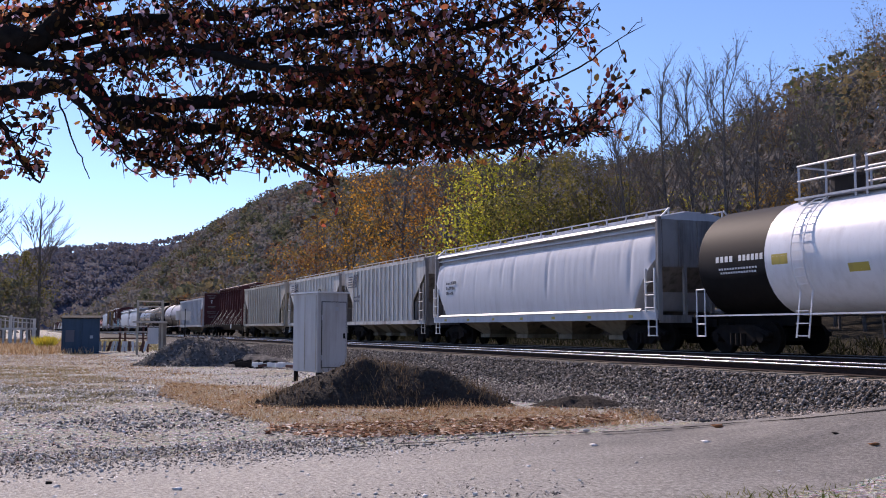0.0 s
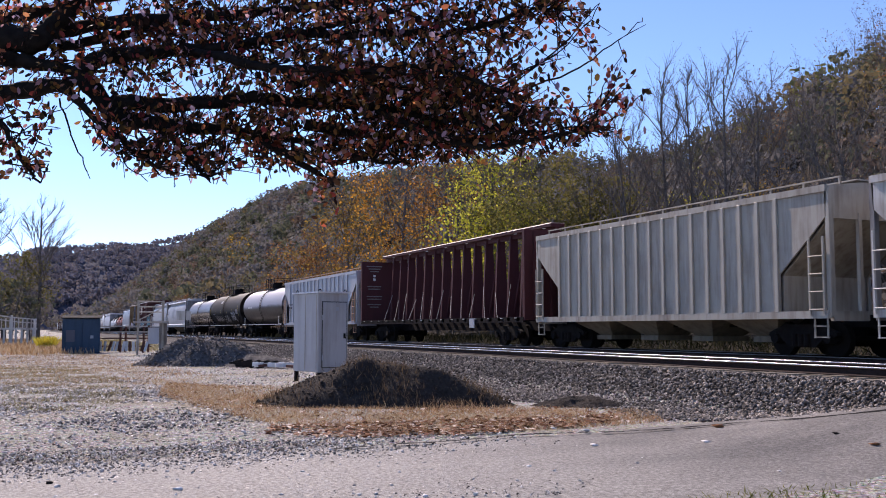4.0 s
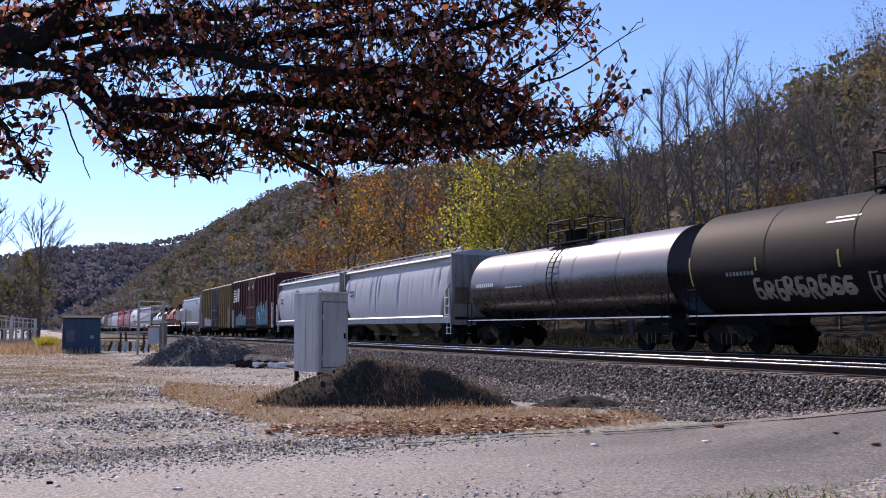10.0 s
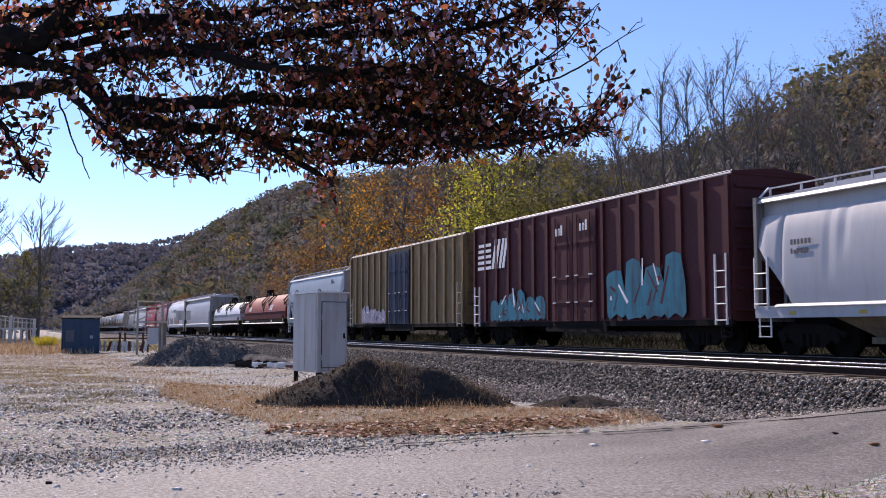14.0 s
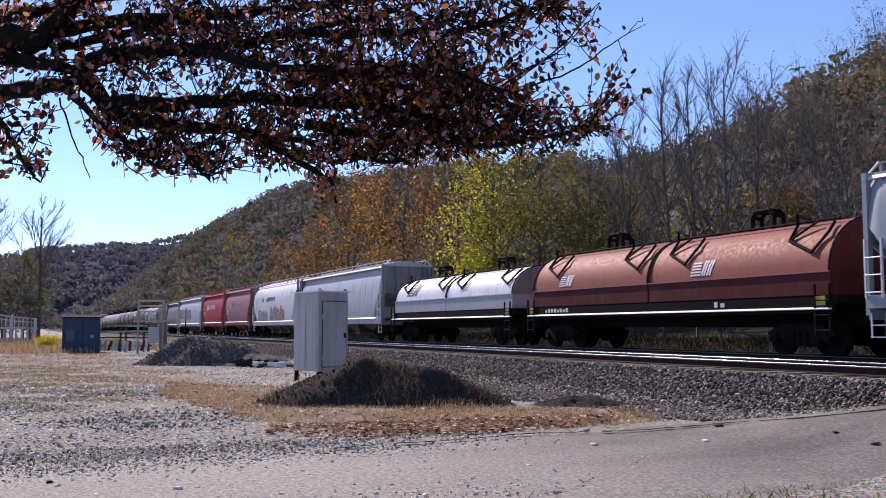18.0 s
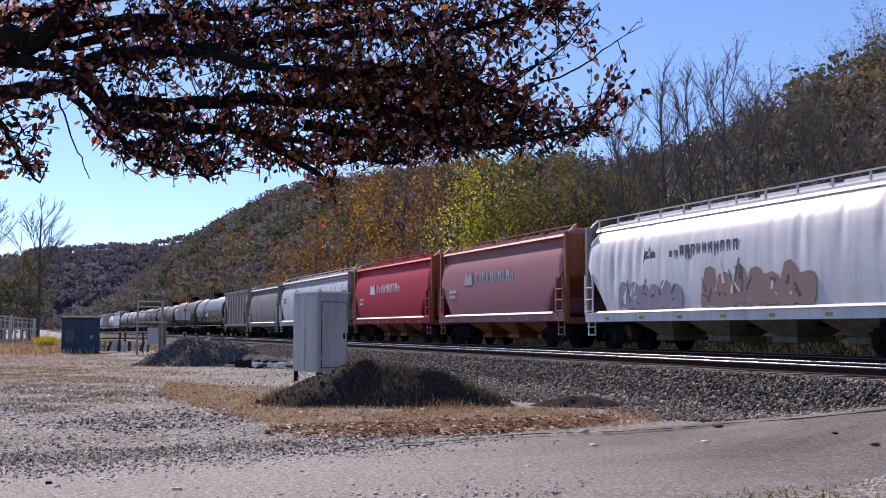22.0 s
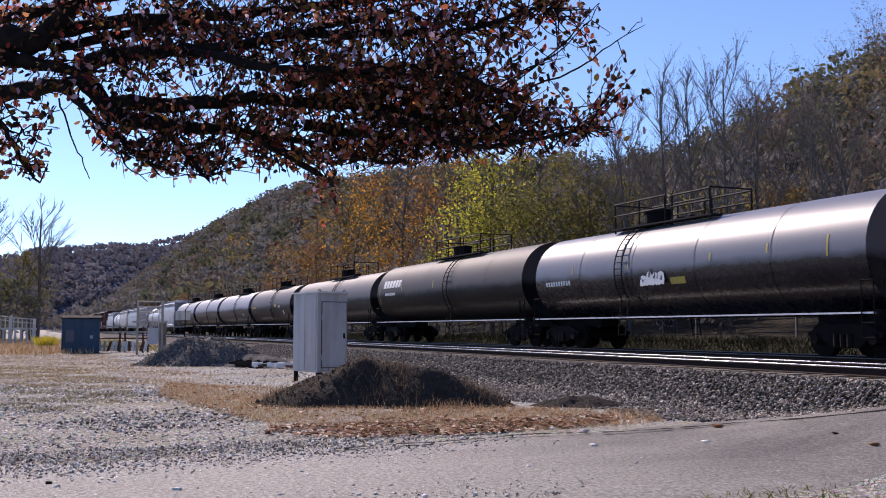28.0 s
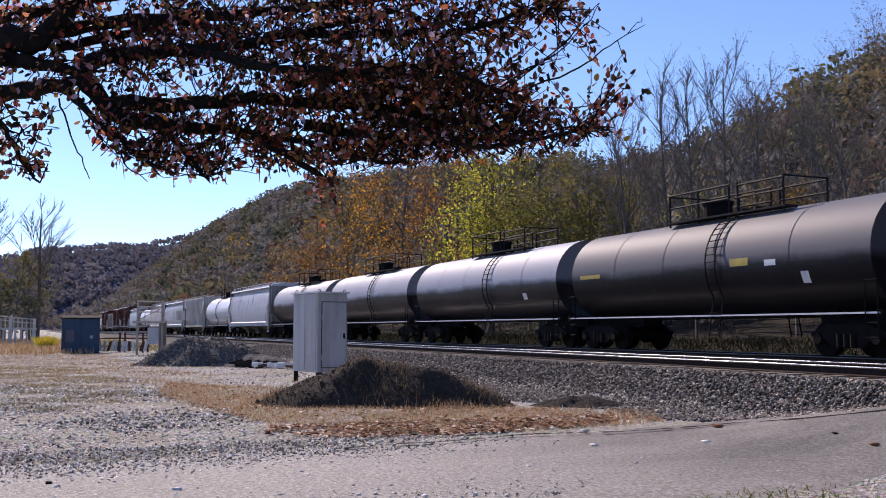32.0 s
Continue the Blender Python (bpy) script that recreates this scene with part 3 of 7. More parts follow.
def tank_car(q0, q1, color, label, top=3.95, R=1.48, rail_mat="rail_black", two_tone=None, sill="tank_white", patches=(), deck=(-1.3, 1.5), ladder_x=0.0, steps_mat=None):
    L = q0 - q1
    car = car_root("tank_car", label, (q0 + q1) / 2)
    zc = top - R
    bm = bmesh.new()
    shell(bm, -L / 2, L / 2, R, zc)
    part("tank", bm, M[color], car, "", True)
    if two_tone:
        for mat, x0, x1 in two_tone:
            bm = bmesh.new()
            seg = 40
            loft(bm, [[(x, (R + .006) * math.cos(2 * math.pi * j / seg), zc + (R + .006) * math.sin(2 * math.pi * j / seg)) for j in range(seg)] for x in (x0, x1)], cap=False)
            part("painted_band", bm, M[mat], car, "", True)
    # weld seams
    for i in range(1, 1 if two_tone else 5):
        x = -L / 2 + i * L / 5
        bm = bmesh.new()
        loft(bm, [[(xx, (R + .012) * math.cos(2 * math.pi * j / 40), zc + (R + .012) * math.sin(2 * math.pi * j / 40)) for j in range(40)] for xx in (x - .02, x + .02)], cap=False)
        part("weld_seam", bm, M[color], car, "", True)
    for s in (-1, 1):
        bm = bmesh.new()
        x0, x1 = sorted((s * (L / 2 - 2.6), s * (L / 2 + .35)))
        box(bm, x0, x1, -.35, .35, .75, 1.12)
        loft(bm, [[(s * (L / 2 - 1.5) + dx, y, z) for y, z in ((-1.0, zc - 1.0), (1.0, zc - 1.0), (.5, 1.0), (-.5, 1.0))] for dx in (-.35, .35)])
        box(bm, s * (L / 2 + .2) - .08, s * (L / 2 + .2) + .08, -1.45, 1.45, .95, 1.1)
        part("stub_sill", bm, M["under"], car)
        coupler(car, s * (L / 2 + .35))
    for s in (-1, 1):
        bm = bmesh.new()
        box(bm, -L / 2 - .2, L / 2 + .2, s * 1.42 - .03, s * 1.42 + .03, 1.005, 1.045)
        part("handrail", bm, M[sill], car, "pale side running rail")
        for e in (-1, 1):
            bm = bmesh.new()
            x = e * (L / 2 + .15)
            if steps_mat:
                rod(bm, (x, s * 1.45, 1.03), (x - .95 * e, s * 1.45, 1.03), .032, 6)
                rod(bm, (x - .95 * e, s * 1.45, 1.03), (x - .95 * e, s * 1.45, 1.62), .032, 6)
                part("step_bracket", bm, M[steps_mat], car, "white bent bracket")
                bm = bmesh.new()
            for dx in (0, .35):
                rod(bm, (x - dx * e, s * 1.45, .45), (x - dx * e, s * 1.45, 1.75), .02, 5)
            for z in (.47, .8, 1.75):
                rod(bm, (x, s * 1.45, z), (x - .35 * e, s * 1.45, z), .02, 5)
            part("end_handrail", bm, M["under"] if rail_mat == "rail_black" else M[sill], car)
    p0, p1 = deck
    xm = p0 + (p1 - p0) * .56           # the two railings meet here
    post = bmesh.new()
    rod(post, (0, 0, -.16), (0, 0, .80), .03, 5)
    post = mesh_of("railing_post", post, M[rail_mat])
    for y in (-.75, .75):
        for x in (p0, (p0 + xm) / 2, xm, xm + .35, p1):
            part("railing_post", post, None, car).location = (x, y, top)
        for x0, x1, lifts in ((p0, xm, (.80, .42)), (xm + .35, p1, (.74, .40))):
            for z in lifts:
                bm = bmesh.new()
                rod(bm, (x0 - .04, y, top + z), (x1 + .04, y, top + z), .03, 5)
                part("platform_rail", bm, M[rail_mat], car)
    for x in (p0, p1):
        bm = bmesh.new()
        rod(bm, (x, -.75, top + .78), (x, .75, top + .78), .026, 5)
        part("platform_rail", bm, M[rail_mat], car)
    bm = bmesh.new()
    for y0, y1 in ((-.82, -.38), (.38, .82)):
        box(bm, p0 - .1, p1 + .1, y0, y1, top - .05, top)
    part("platform", bm, M[rail_mat], car)
    xd = (p0 + xm) / 2 - .05
    bm = bmesh.new()
    rod(bm, (xd, 0, top - .05), (xd, 0, top + .44), .42, 16)
    rod(bm, (xd, 0, top + .44), (xd, 0, top + .52), .46, 16)
    part("manway_dome", bm, M["under"] if rail_mat == "rail_black" else M[color], car)
    for x in (xd + .95, xd + 1.5):
        bm = bmesh.new()
        rod(bm, (x, .2, top - .05), (x, .2, top + .22), .12, 10)
        part("valve", bm, M["under"], car)
    steps = 14
    for s in (-1, 1):
        bm = bmesh.new()
        prev = None
        for i in range(steps + 1):
            a = radians(-35 + 105 * i / steps)
            p = [(dx, s * (R + .09) * math.cos(a), zc + (R + .09) * math.sin(a)) for dx in (-.2, .2)]
            if prev:
                for a0, a1 in zip(prev, p):
                    rod(bm, a0, a1, .02, 4)
                rod(bm, p[0], p[1], .016, 4)
            prev = p
        for dx in (-.2, .2):
            rod(bm, (dx, s * (R + .09) * math.cos(radians(-35)), zc + (R + .09) * math.sin(radians(-35))), (dx, s * 1.45, .45), .02, 4)
        for z in (.5, .8, 1.1):
            rod(bm, (-.2, s * 1.45, z), (.2, s * 1.45, z), .018, 4)
        part("ladder", bm, M["tank_white"] if rail_mat != "rail_black" else M["under"], car).location.x = ladder_x
    for x0, x1, a0, a1, mat in patches:
        if mat == "mark_yellow" and x1 - x0 < .2:
            x1 = x0 + .06
        bm = bmesh.new()
        arc_patch(bm, R, zc, x0, x1, a0, a1)
        part("painted_mark", bm, M[mat], car)
    bm = bmesh.new()
    rod(bm, (-L / 2 + 2, -.2, zc - R + .02), (L / 2 - 2, -.2, zc - R + .02), .03, 5)
    part("brake_pipe", bm, M["under"], car)
    add_trucks(car, L / 2 - 1.1)
    return car, L


def box_car(q0, q1, color, label, top=4.95, low=.80, door=None):
    L = q0 - q1
    car = car_root("box_car", label, (q0 + q1) / 2)
    mat = M[color]
    door_mat = M[door] if door else mat
    h = HALF - .08
    bm = bmesh.new()
    box(bm, -L / 2, L / 2, -h, h, low + .1, top - .12)
    part("body", bm, mat, car)
    bm = bmesh.new()
    n = 14
    loft(bm, [[(x, -h - .03, top - .12), (x, h + .03, top - .12), (x, h + .03, top - .05), (x, 0, top + .06), (x, -h - .03, top - .05)] for x in (-L / 2 - .03, L / 2 + .03)])
    for i in range(n + 1):
        x = -L / 2 + i * L / n
        loft(bm, [[(x - .05, -h, top - .05), (x + .05, -h, top - .05), (x + .05, 0, top + .1), (x - .05, 0, top + .1)],
                  [(x - .05, h, top - .05), (x + .05, h, top - .05), (x + .05, .01, top + .1), (x - .05, .01, top + .1)]])
    part("roof", bm, mat, car)
    # Pale strip along the roof: sunlight on the edge put into its colour.
    for y in (-1, 1):
        bm = bmesh.new()
        loft(bm, [[(x, y * (h + .01), top - .13), (x, y * (h + .05), top - .12), (x, y * (h + .05), top - .09), (x, y * (h - .04), top - .02)] for x in (-L / 2 - .03, L / 2 + .03)])
        part("roof_edge", bm, M["white"] if color == "brown" else M["cream"], car, "roof edge painted pale as if sunlit")
    rib = bmesh.new()
    loft(rib, [[(-.07, -.06, z), (.07, -.06, z), (.045, .03, z), (-.045, .03, z)] for z in (low + .2, top - .16)])
    rib = mesh_of("rib", rib, mat)
    dw = 2.9
    n = 7
    for i in range(n):
        for s in (-1, 1):
            x = s * (dw / 2 + .35 + i * (L / 2 - dw / 2 - .45) / (n - 1))
            for y in (-1, 1):
                part("rib", rib, None, car).location = (x, y * (h + .03), 0)
    for y in (-1, 1):
        for k, x in enumerate((-dw / 4, dw / 4)):
            bm = bmesh.new()
            box(bm, x - dw / 4 + .02, x + dw / 4 - .02, y * (h + .05) - .04, y * (h + .05) + .04, low + .15, top - .3)
            for z in (1.6, 2.4, 3.6):
                box(bm, x - dw / 4 + .08, x + dw / 4 - .08, y * (h + .10) - .02, y * (h + .10) + .02, z - .05, z + .05)
            for dx in (-.4, .4):
                rod(bm, (x + dx, y * (h + .12), low + .2), (x + dx, y * (h + .12), top - .4), .02, 5)
            d = part("door", bm, door_mat, car)
            bm = bmesh.new()
            for z in (1.55, 2.45):
                for dx in (-.55, .35):
                    box(bm, x + dx, x + dx + .2, y * (h + .14) - .015, y * (h + .14) + .015, z, z + .04)
            part("handle", bm, M["mark_white"], d, "pale metal door handle")
    bm = bmesh.new()
    box(bm, -L / 2, L / 2, -.3, .3, .62, low + .1)
    for y in (-1, 1):
        box(bm, -L / 2, L / 2, y * h - .05, y * h + .05, low - .02, low + .14)
        box(bm, -dw / 2 - .5, dw / 2 + .5, y * h - .045, y * h + .045, low - .2, low)
    part("side_sill", bm, M["under"], car)
    for s in (-1, 1):
        bm = bmesh.new()
        for i in range(7):
            z = low + .4 + i * .55
            rod(bm, (s * (L / 2 + .02), -h + .1, z), (s * (L / 2 + .02), h - .1, z), .06, 6)
        part("end_corrugation", bm, mat, car)
        for y in (-1, 1):
            ladder(car, s * (L / 2 - .38), y * (h + .09), low, low + 1.9 if s > 0 else low + 1.6, M["mark_white"] if color == "brown" else M["tan"])
        coupler(car, s * L / 2)
    side_steps(car, L, M["under"])
    brake_gear(car, L / 2)
    add_trucks(car, L / 2 - 1.7)
    return car, L


def coil_car(q0, q1, color, low_color, label, top=3.3, edge="maroon"):
    L = q0 - q1
    car = car_root("coil_car", label, (q0 + q1) / 2)
    R, zs = 1.40, 2.0
    for s in (-1, 1):
        x0, x1 = (0.03, L / 2 - .15) if s > 0 else (-L / 2 + .15, -.03)
        bm = bmesh.new()
        arc = [(R * math.cos(math.pi * k / 18), zs + (top - zs) * math.sin(math.pi * k / 18)) for k in range(19)]
        loft(bm, [[(x, y, z) for y, z in arc] for x in (x0, x1)])
        hood = part("hood", bm, M[color], car, "rounded steel coil cover", True)
        for xe in (x0 + .02, x1 - .02):
            end_me = bmesh.new()
            for (y0, z0), (y1, z1) in zip(arc, arc[1:]):
                rod(end_me, (xe, y0 * 1.01, z0 + .01), (xe, y1 * 1.01, z1 + .01), .03, 4)
            part("hood_rim", end_me, M["under"], hood)
        # Added darker plate: shade on the hood's end put into the colour.
        end_me = bmesh.new()
        loft(end_me, [[(x, y * .985, zs + (z - zs) * .985) for y, z in arc] for x in (x1, x1 + .012)])
        part("hood_end_shade", end_me, M["oxide_low"] if color == "oxide" else M["grimy"], hood)
        bm = bmesh.new()
        box(bm, x0, x1, -R - .015, R + .015, 1.45, zs)
        part("hood_skirt", bm, M[low_color], hood)
        bm = bmesh.new()
        for y in (-R - .03, R + .03):
            box(bm, x0, x1, y - .02, y + .02, zs - .018, zs + .018)
        part("hood_flange", bm, M[edge], hood)
        # lifting brackets
        for k in range(2):
            x = x0 + (x1 - x0) * (.16 if k == 0 else .84)
            for y in (-1, 1):
                bm = bmesh.new()
                low_p = (x + .55, y * 1.36, zs + (top - zs) * .36)
                a0, a1 = (x - .55, y * .72, top - .10), (x + .75, y * .80, top - .12)
                rod(bm, a0, (x - .38, y * 1.16, zs + (top - zs) * .62), .04, 5)
                rod(bm, (x - .38, y * 1.16, zs + (top - zs) * .62), low_p, .045, 5)
                mid_p = (x + .85, y * 1.12, zs + (top - zs) * .70)
                rod(bm, a1, mid_p, .04, 5)
                rod(bm, mid_p, low_p, .04, 5)
                rod(bm, (x - .38, y * 1.16, zs + (top - zs) * .62), (x + .25, y * .85, top - .08), .035, 5)
                rod(bm, a0, (a0[0], a0[1], top + .20), .045, 5)
                rod(bm, (a0[0], a0[1], top + .20), (x - .1, y * .7, top + .02), .035, 5)
                part("stacking_bracket", bm, M["under"], hood)
        bm = bmesh.new()
        rod(bm, (x0 + .4, -.62, top - .02), (x1 - .4, -.62, top - .02), .035, 5)
        part("hood_rail", bm, M["under"], hood)
        bm = bmesh.new()
        xm = (x0 + x1) / 2
        arch = [(xm - .42, top - .02), (xm - .42, top + .36), (xm - .28, top + .5), (xm + .28, top + .5), (xm + .42, top + .36), (xm + .42, top - .02)]
        for y in (-.16, .16):
            for (xa, za), (xb, zb) in zip(arch, arch[1:]):
                rod(bm, (xa, y, za), (xb, y, zb), .07, 6)
        for xa, za in arch[1:5]:
            rod(bm, (xa, -.16, za), (xa, .16, za), .06, 6)
        part("lifting_bail", bm, M["under"], hood)
    bm = bmesh.new()
    for y in (-1, 1):
        box(bm, -L / 2, L / 2, y * (HALF - .06) - .06, y * (HALF - .06) + .06, 1.02, 1.40)
    box(bm, -L / 2, L / 2, -.35, .35, .7, 1.3)
    box(bm, -L / 2, L / 2, -1.4, 1.4, 1.25, 1.44)
    part("frame", bm, M["coil_frame"], car)
    # White walkway line: the sun along it is in the paint.
    bm = bmesh.new()
    for y in (-1, 1):
        loft(bm, [[(x, y * (HALF - .02), 1.10), (x, y * (HALF + .06), 1.10), (x, y * (HALF + .065), 1.115), (x, y * (HALF - .0), 1.16)] for x in (-L / 2, L / 2)])
    part("walkway_edge", bm, M["mark_white"], car, "walkway edge painted white as if sunlit")
    for s in (-1, 1):
        ladder(car, s * (L / 2 - .25), -HALF - .02, .5, 1.7, M["under"])
        coupler(car, s * L / 2)
        bm = bmesh.new()
        box(bm, s * (L / 2 - .3) - .14, s * (L / 2 - .3) + .14, -HALF - .03, -HALF, 1.2, 1.42)
        part("end_plate", bm, M["mark_yellow"], car)
    brake_gear(car, L / 2)
    add_trucks(car, L / 2 - 1.5)
    return car, L


def centre_beam(q0, q1, label, top=4.72):
    L = q0 - q1
    car = car_root("centre_beam_flat_car", label, (q0 + q1) / 2)
    mat = M["brown"]
    bm = bmesh.new()
    for y in (-1, 1):
        box(bm, -L / 2, L / 2, y * (HALF - .05) - .05, y * (HALF - .05) + .05, .92, 1.12)
    box(bm, -L / 2, L / 2, -.35, .35, .6, 1.08)
    n = 24
    for i in range(n):
        x = -L / 2 + (i + .5) * L / n
        box(bm, x - .12, x + .12, -HALF, HALF, .98, 1.1)
    part("deck", bm, M["coil_frame"], car)
    bm = bmesh.new()
    box(bm, -L / 2 + .05, L / 2 - .05, -.30, .30, top - .14, top - .02)
    box(bm, -L / 2 + .05, L / 2 - .05, -.08, .08, top - .34, top - .12)
    part("top_beam", bm, mat, car)
    # Paler cap: sunlight on the beam's top put into its colour.
    bm = bmesh.new()
    loft(bm, [[(x, -.31, top - .03), (x, .31, top - .03), (x, .29, top + .01), (x, -.27, top + .01)] for x in (-L / 2 + .05, L / 2 - .05)])
    part("beam_cap", bm, M["beam_top"], car, "beam top toned pale as if sunlit")
    post = bmesh.new()
    loft(post, [[(-.07, -w, z), (.07, -w, z), (.07, w, z), (-.07, w, z)] for w, z in ((.32, 1.1), (.16, top - .2))])
    post = mesh_of("post", post, mat)
    n = int((L - 2.6) / 1.16)
    xs = [-(L - 2.8) / 2 + i * (L - 2.8) / n for i in range(n + 1)]
    for x in xs:
        part("post", post, None, car).location = (x, 0, 0)
    for i in range(0, n, 2):
        bm = bmesh.new()
        rod(bm, (xs[i], 0, 1.2), (xs[i + 1], 0, top - .3), .06, 5)
        part("brace", bm, mat, car)
    for s in (-1, 1):
        bm = bmesh.new()
        box(bm, s * L / 2 - .08, s * L / 2 + .08, -HALF + .02, HALF - .02, 1.0, 4.4)
        plate = part("bulkhead", bm, mat, car, "dark maroon bulkhead plate")
        for y in (-1.1, -.4, .4, 1.1):
            bm = bmesh.new()
            loft(bm, [[(s * (L / 2 + .08), y - .06, z), (s * (L / 2 + .08), y + .06, z), (s * (L / 2 + d), y + .06, z), (s * (L / 2 + d), y - .06, z)] for z, d in ((1.1, .3), (4.3, .14))])
            part("bulkhead_rib", bm, mat, plate)
        if s < 0:
            for k, (z, w) in enumerate(((4.12, .9), (3.98, .7), (3.84, .5), (3.55, .14), (3.35, .14), (3.0, .8), (2.86, .7), (2.45, .9), (2.3, .8), (2.0, .8), (1.86, .5))):
                for y in (-1.3, .55):
                    bm = bmesh.new()
                    a = -L / 2 + .083
                    ww = w if y < 0 else w * .45
                    box(bm, a, a + .006, y + (.5 - ww / 2), y + (.5 + ww / 2), z, z + (.05 if w > .2 else .13))
                    part("lettering", bm, M["mark_white"] if w < .2 else M["grimy"], car)
        coupler(car, s * L / 2)
    for i, x in enumerate(xs[1:-1]):
        bm = bmesh.new()
        lean = 2.5 if i % 3 else 1.9
        rod(bm, (x - lean * .4, -.35, 2.5 - (i % 2) * .3), (x + lean * .6, -HALF + .03, 1.1), .010, 4)
        part("tie_down_strap", bm, M["cream"], car, "loose pale tie-down strap")
    bm = bmesh.new()
    box(bm, -.09, .09, -.02, .02, -.015, .015)
    winch = mesh_of("winch", bm, M["cream"])
    bm = bmesh.new()
    box(bm, 4.8, 5.25, -HALF - .03, -HALF, .72, 1.1)
    part("placard_frame", bm, M["pale"], car, "small pale placard frame")
    for i in range(16):
        x = -L / 2 + (i + .5) * L / 16
        part("winch", winch, None, car).location = (x, -HALF, 1.08)
        if i % 2:
            part("reflector", winch, None, car).location = (x, -.29, top - .18)
    brake_gear(car, L / 2)
    add_trucks(car, L / 2 - 2.2)
    return car, L


CARS = []
N = -HALF


def add(made):
    CARS.append(made[0])
    return made


def lettering_block(car, x, z, mat, rows=3, w=1.1, h=.13):
    for i in range(rows):
        bars(car, x, z - i * h * 1.7, w * (1 - .15 * i), h, 6, mat, N - .012)


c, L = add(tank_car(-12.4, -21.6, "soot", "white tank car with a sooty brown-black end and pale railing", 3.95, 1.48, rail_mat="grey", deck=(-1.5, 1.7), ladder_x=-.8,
                    two_tone=[("tank_white", -2.0, 4.05)], patches=[(-1.75, -1.2, -8, 2, "mark_yellow"), (.65, 1.25, -20, -12, "mark_yellow")]))
tank_marks(c, 1.49, 3.95, -3.85, -1, .72, 4, "mark_white", 6)
tank_marks(c, 1.49, 3.95, -2.95, -1, .95, 6, "mark_white", 6)
tank_marks(c, 1.49, 3.95, -3.75, -9, 1.5, 14, "mark_white", 2)
tank_marks(c, 1.49, 3.95, -3.7, -13, 1.4, 14, "mark_white", 2)
c, L = add(smooth_hopper(-23.5, -40.3, "grey", "light grey covered hopper with dented curved sides", 4.0, 2, 1.22, 4, creases=.7, double=True))
lettering_block(c, -7.0, 2.6, M["mark_dark"])
bars(c, 5.2, 1.75, .3, .25, 2, M["mark_dark"], N + .02)
for a, bq, col in ((-41.5, -53.8, "cream"), (-55.0, -66.8, "cream")):
    # Grimy end frames here too: grime with shade in the colour.
    c, L = add(ribbed_hopper(a, bq, col, "dirty white ribbed covered hopper with a dark emblem", 4.02, 1.05, .62, 4, ends="grimy"))
    herald(c, -L / 2 + .8, 3.0, .72, M["mark_dark"], -HALF - .014)
    lettering_block(c, -L / 2 + 1.85, 2.4, M["mark_dark"], 2)
    spray(c, -2.8, 1.5, 3.0, .7, M["mark_dark"], 5 if a > -50 else 9, N + .03, 9) if a < -50 else None
c, L = add(ribbed_hopper(-68.1, -82.0, "tan", "weathered tan ribbed covered hopper", 4.02, 1.05, .66, 4, walk_mat="tan"))
c, L = add(centre_beam(-83.0, -102.0, "empty dark brown centre-beam lumber car with loose straps"))
c, L = add(ribbed_hopper(-103.0, -119.4, "pale", "pale grey ribbed covered hopper with rusty roof rail", 3.95, 1.08, .84, 4, walk_mat="rusty_rail"))
lettering_block(c, -L / 2 + 1.6, 2.3, M["mark_dark"], 2, .9)
bars(c, L / 2 - 2.3, 2.2, .36, .24, 2, M["mark_dark"], N + .0)
bars(c, L / 2 - 3.4, 1.5, .3, .2, 2, M["mark_dark"], N + .0)
c, L = add(tank_car(-120.6, -134.1, "tank_grey", "grey tank car with a pale top painted as sunlit", 3.88, 1.43, steps_mat="white"))
tank_marks(c, 1.43, 3.88, -4.9, -3, 1.5, 9, "mark_white", 6)
c, L = add(tank_car(-135.5, -150.0, "soot", "sooty brown-black tank car with white spray paint", 3.95, 1.48, deck=(-1.4, 1.8), patches=[
    (-7.3, -7.15, -24, 7, "mark_yellow"), (-4.65, -4.5, -12, 1, "mark_yellow"), (-1.9, -1.75, -15, 1, "mark_yellow"), (1.0, 1.15, -13, 3, "mark_yellow"), (3.4, 3.55, -12, 3, "mark_yellow"), (6.2, 6.35, -24, 11, "mark_yellow"),
    (5.2, 6.1, -18, -2, "grimy"), (-2.35, -1.5, 27, 29, "mark_white"), (-2.1, -1.35, 31, 33, "mark_white")]))
tank_marks(c, 1.48, 3.95, -5.8, -16, 1.1, 8, "grimy", 4)
for x, w, a0, a1, k, col, sd in ((-4.9, 3.3, -47, -20, 9, "dark_tan", 3), (-1.2, 2.9, -54, -20, 8, "grimy", 4), (2.85, 2.0, -46, -11, 4, "pale", 11)):
    spray_letters(c, 1.48, 2.47, x, w, a0, a1, k, col, sd)
c, L = add(tank_car(-151.2, -164.8, "black", "glossy black tank car with a bright sheen painted on top", 3.80, 1.39))
tank_marks(c, 1.39, 3.80, -6.2, -2, 1.6, 9, "mark_white", 6)
tank_marks(c, 1.39, 3.80, -3.6, -6, 1.4, 12, "mark_white", 2)
c, L = add(smooth_hopper(-166.6, -182.1, "pale", "pale grey covered hopper with creased sides", 4.02, 11, 1.22, 4, creases=1.25))
lettering_block(c, -L / 2 + 1.3, 2.7, M["mark_dark"], 2, .7)
spray(c, 3.2, 1.75, 1.1, .5, M["mark_dark"], 21, N + .03, 4)
c, L = add(smooth_hopper(-183.1, -198.5, "pale", "pale grey covered hopper with creased sides", 4.02, 12, 1.22, 4, creases=1.25))
lettering_block(c, -L / 2 + 1.3, 2.7, M["mark_dark"], 2, .7)
bars(c, L / 2 - 2.4, 1.6, .4, .28, 2, M["mark_dark"], N + .02)
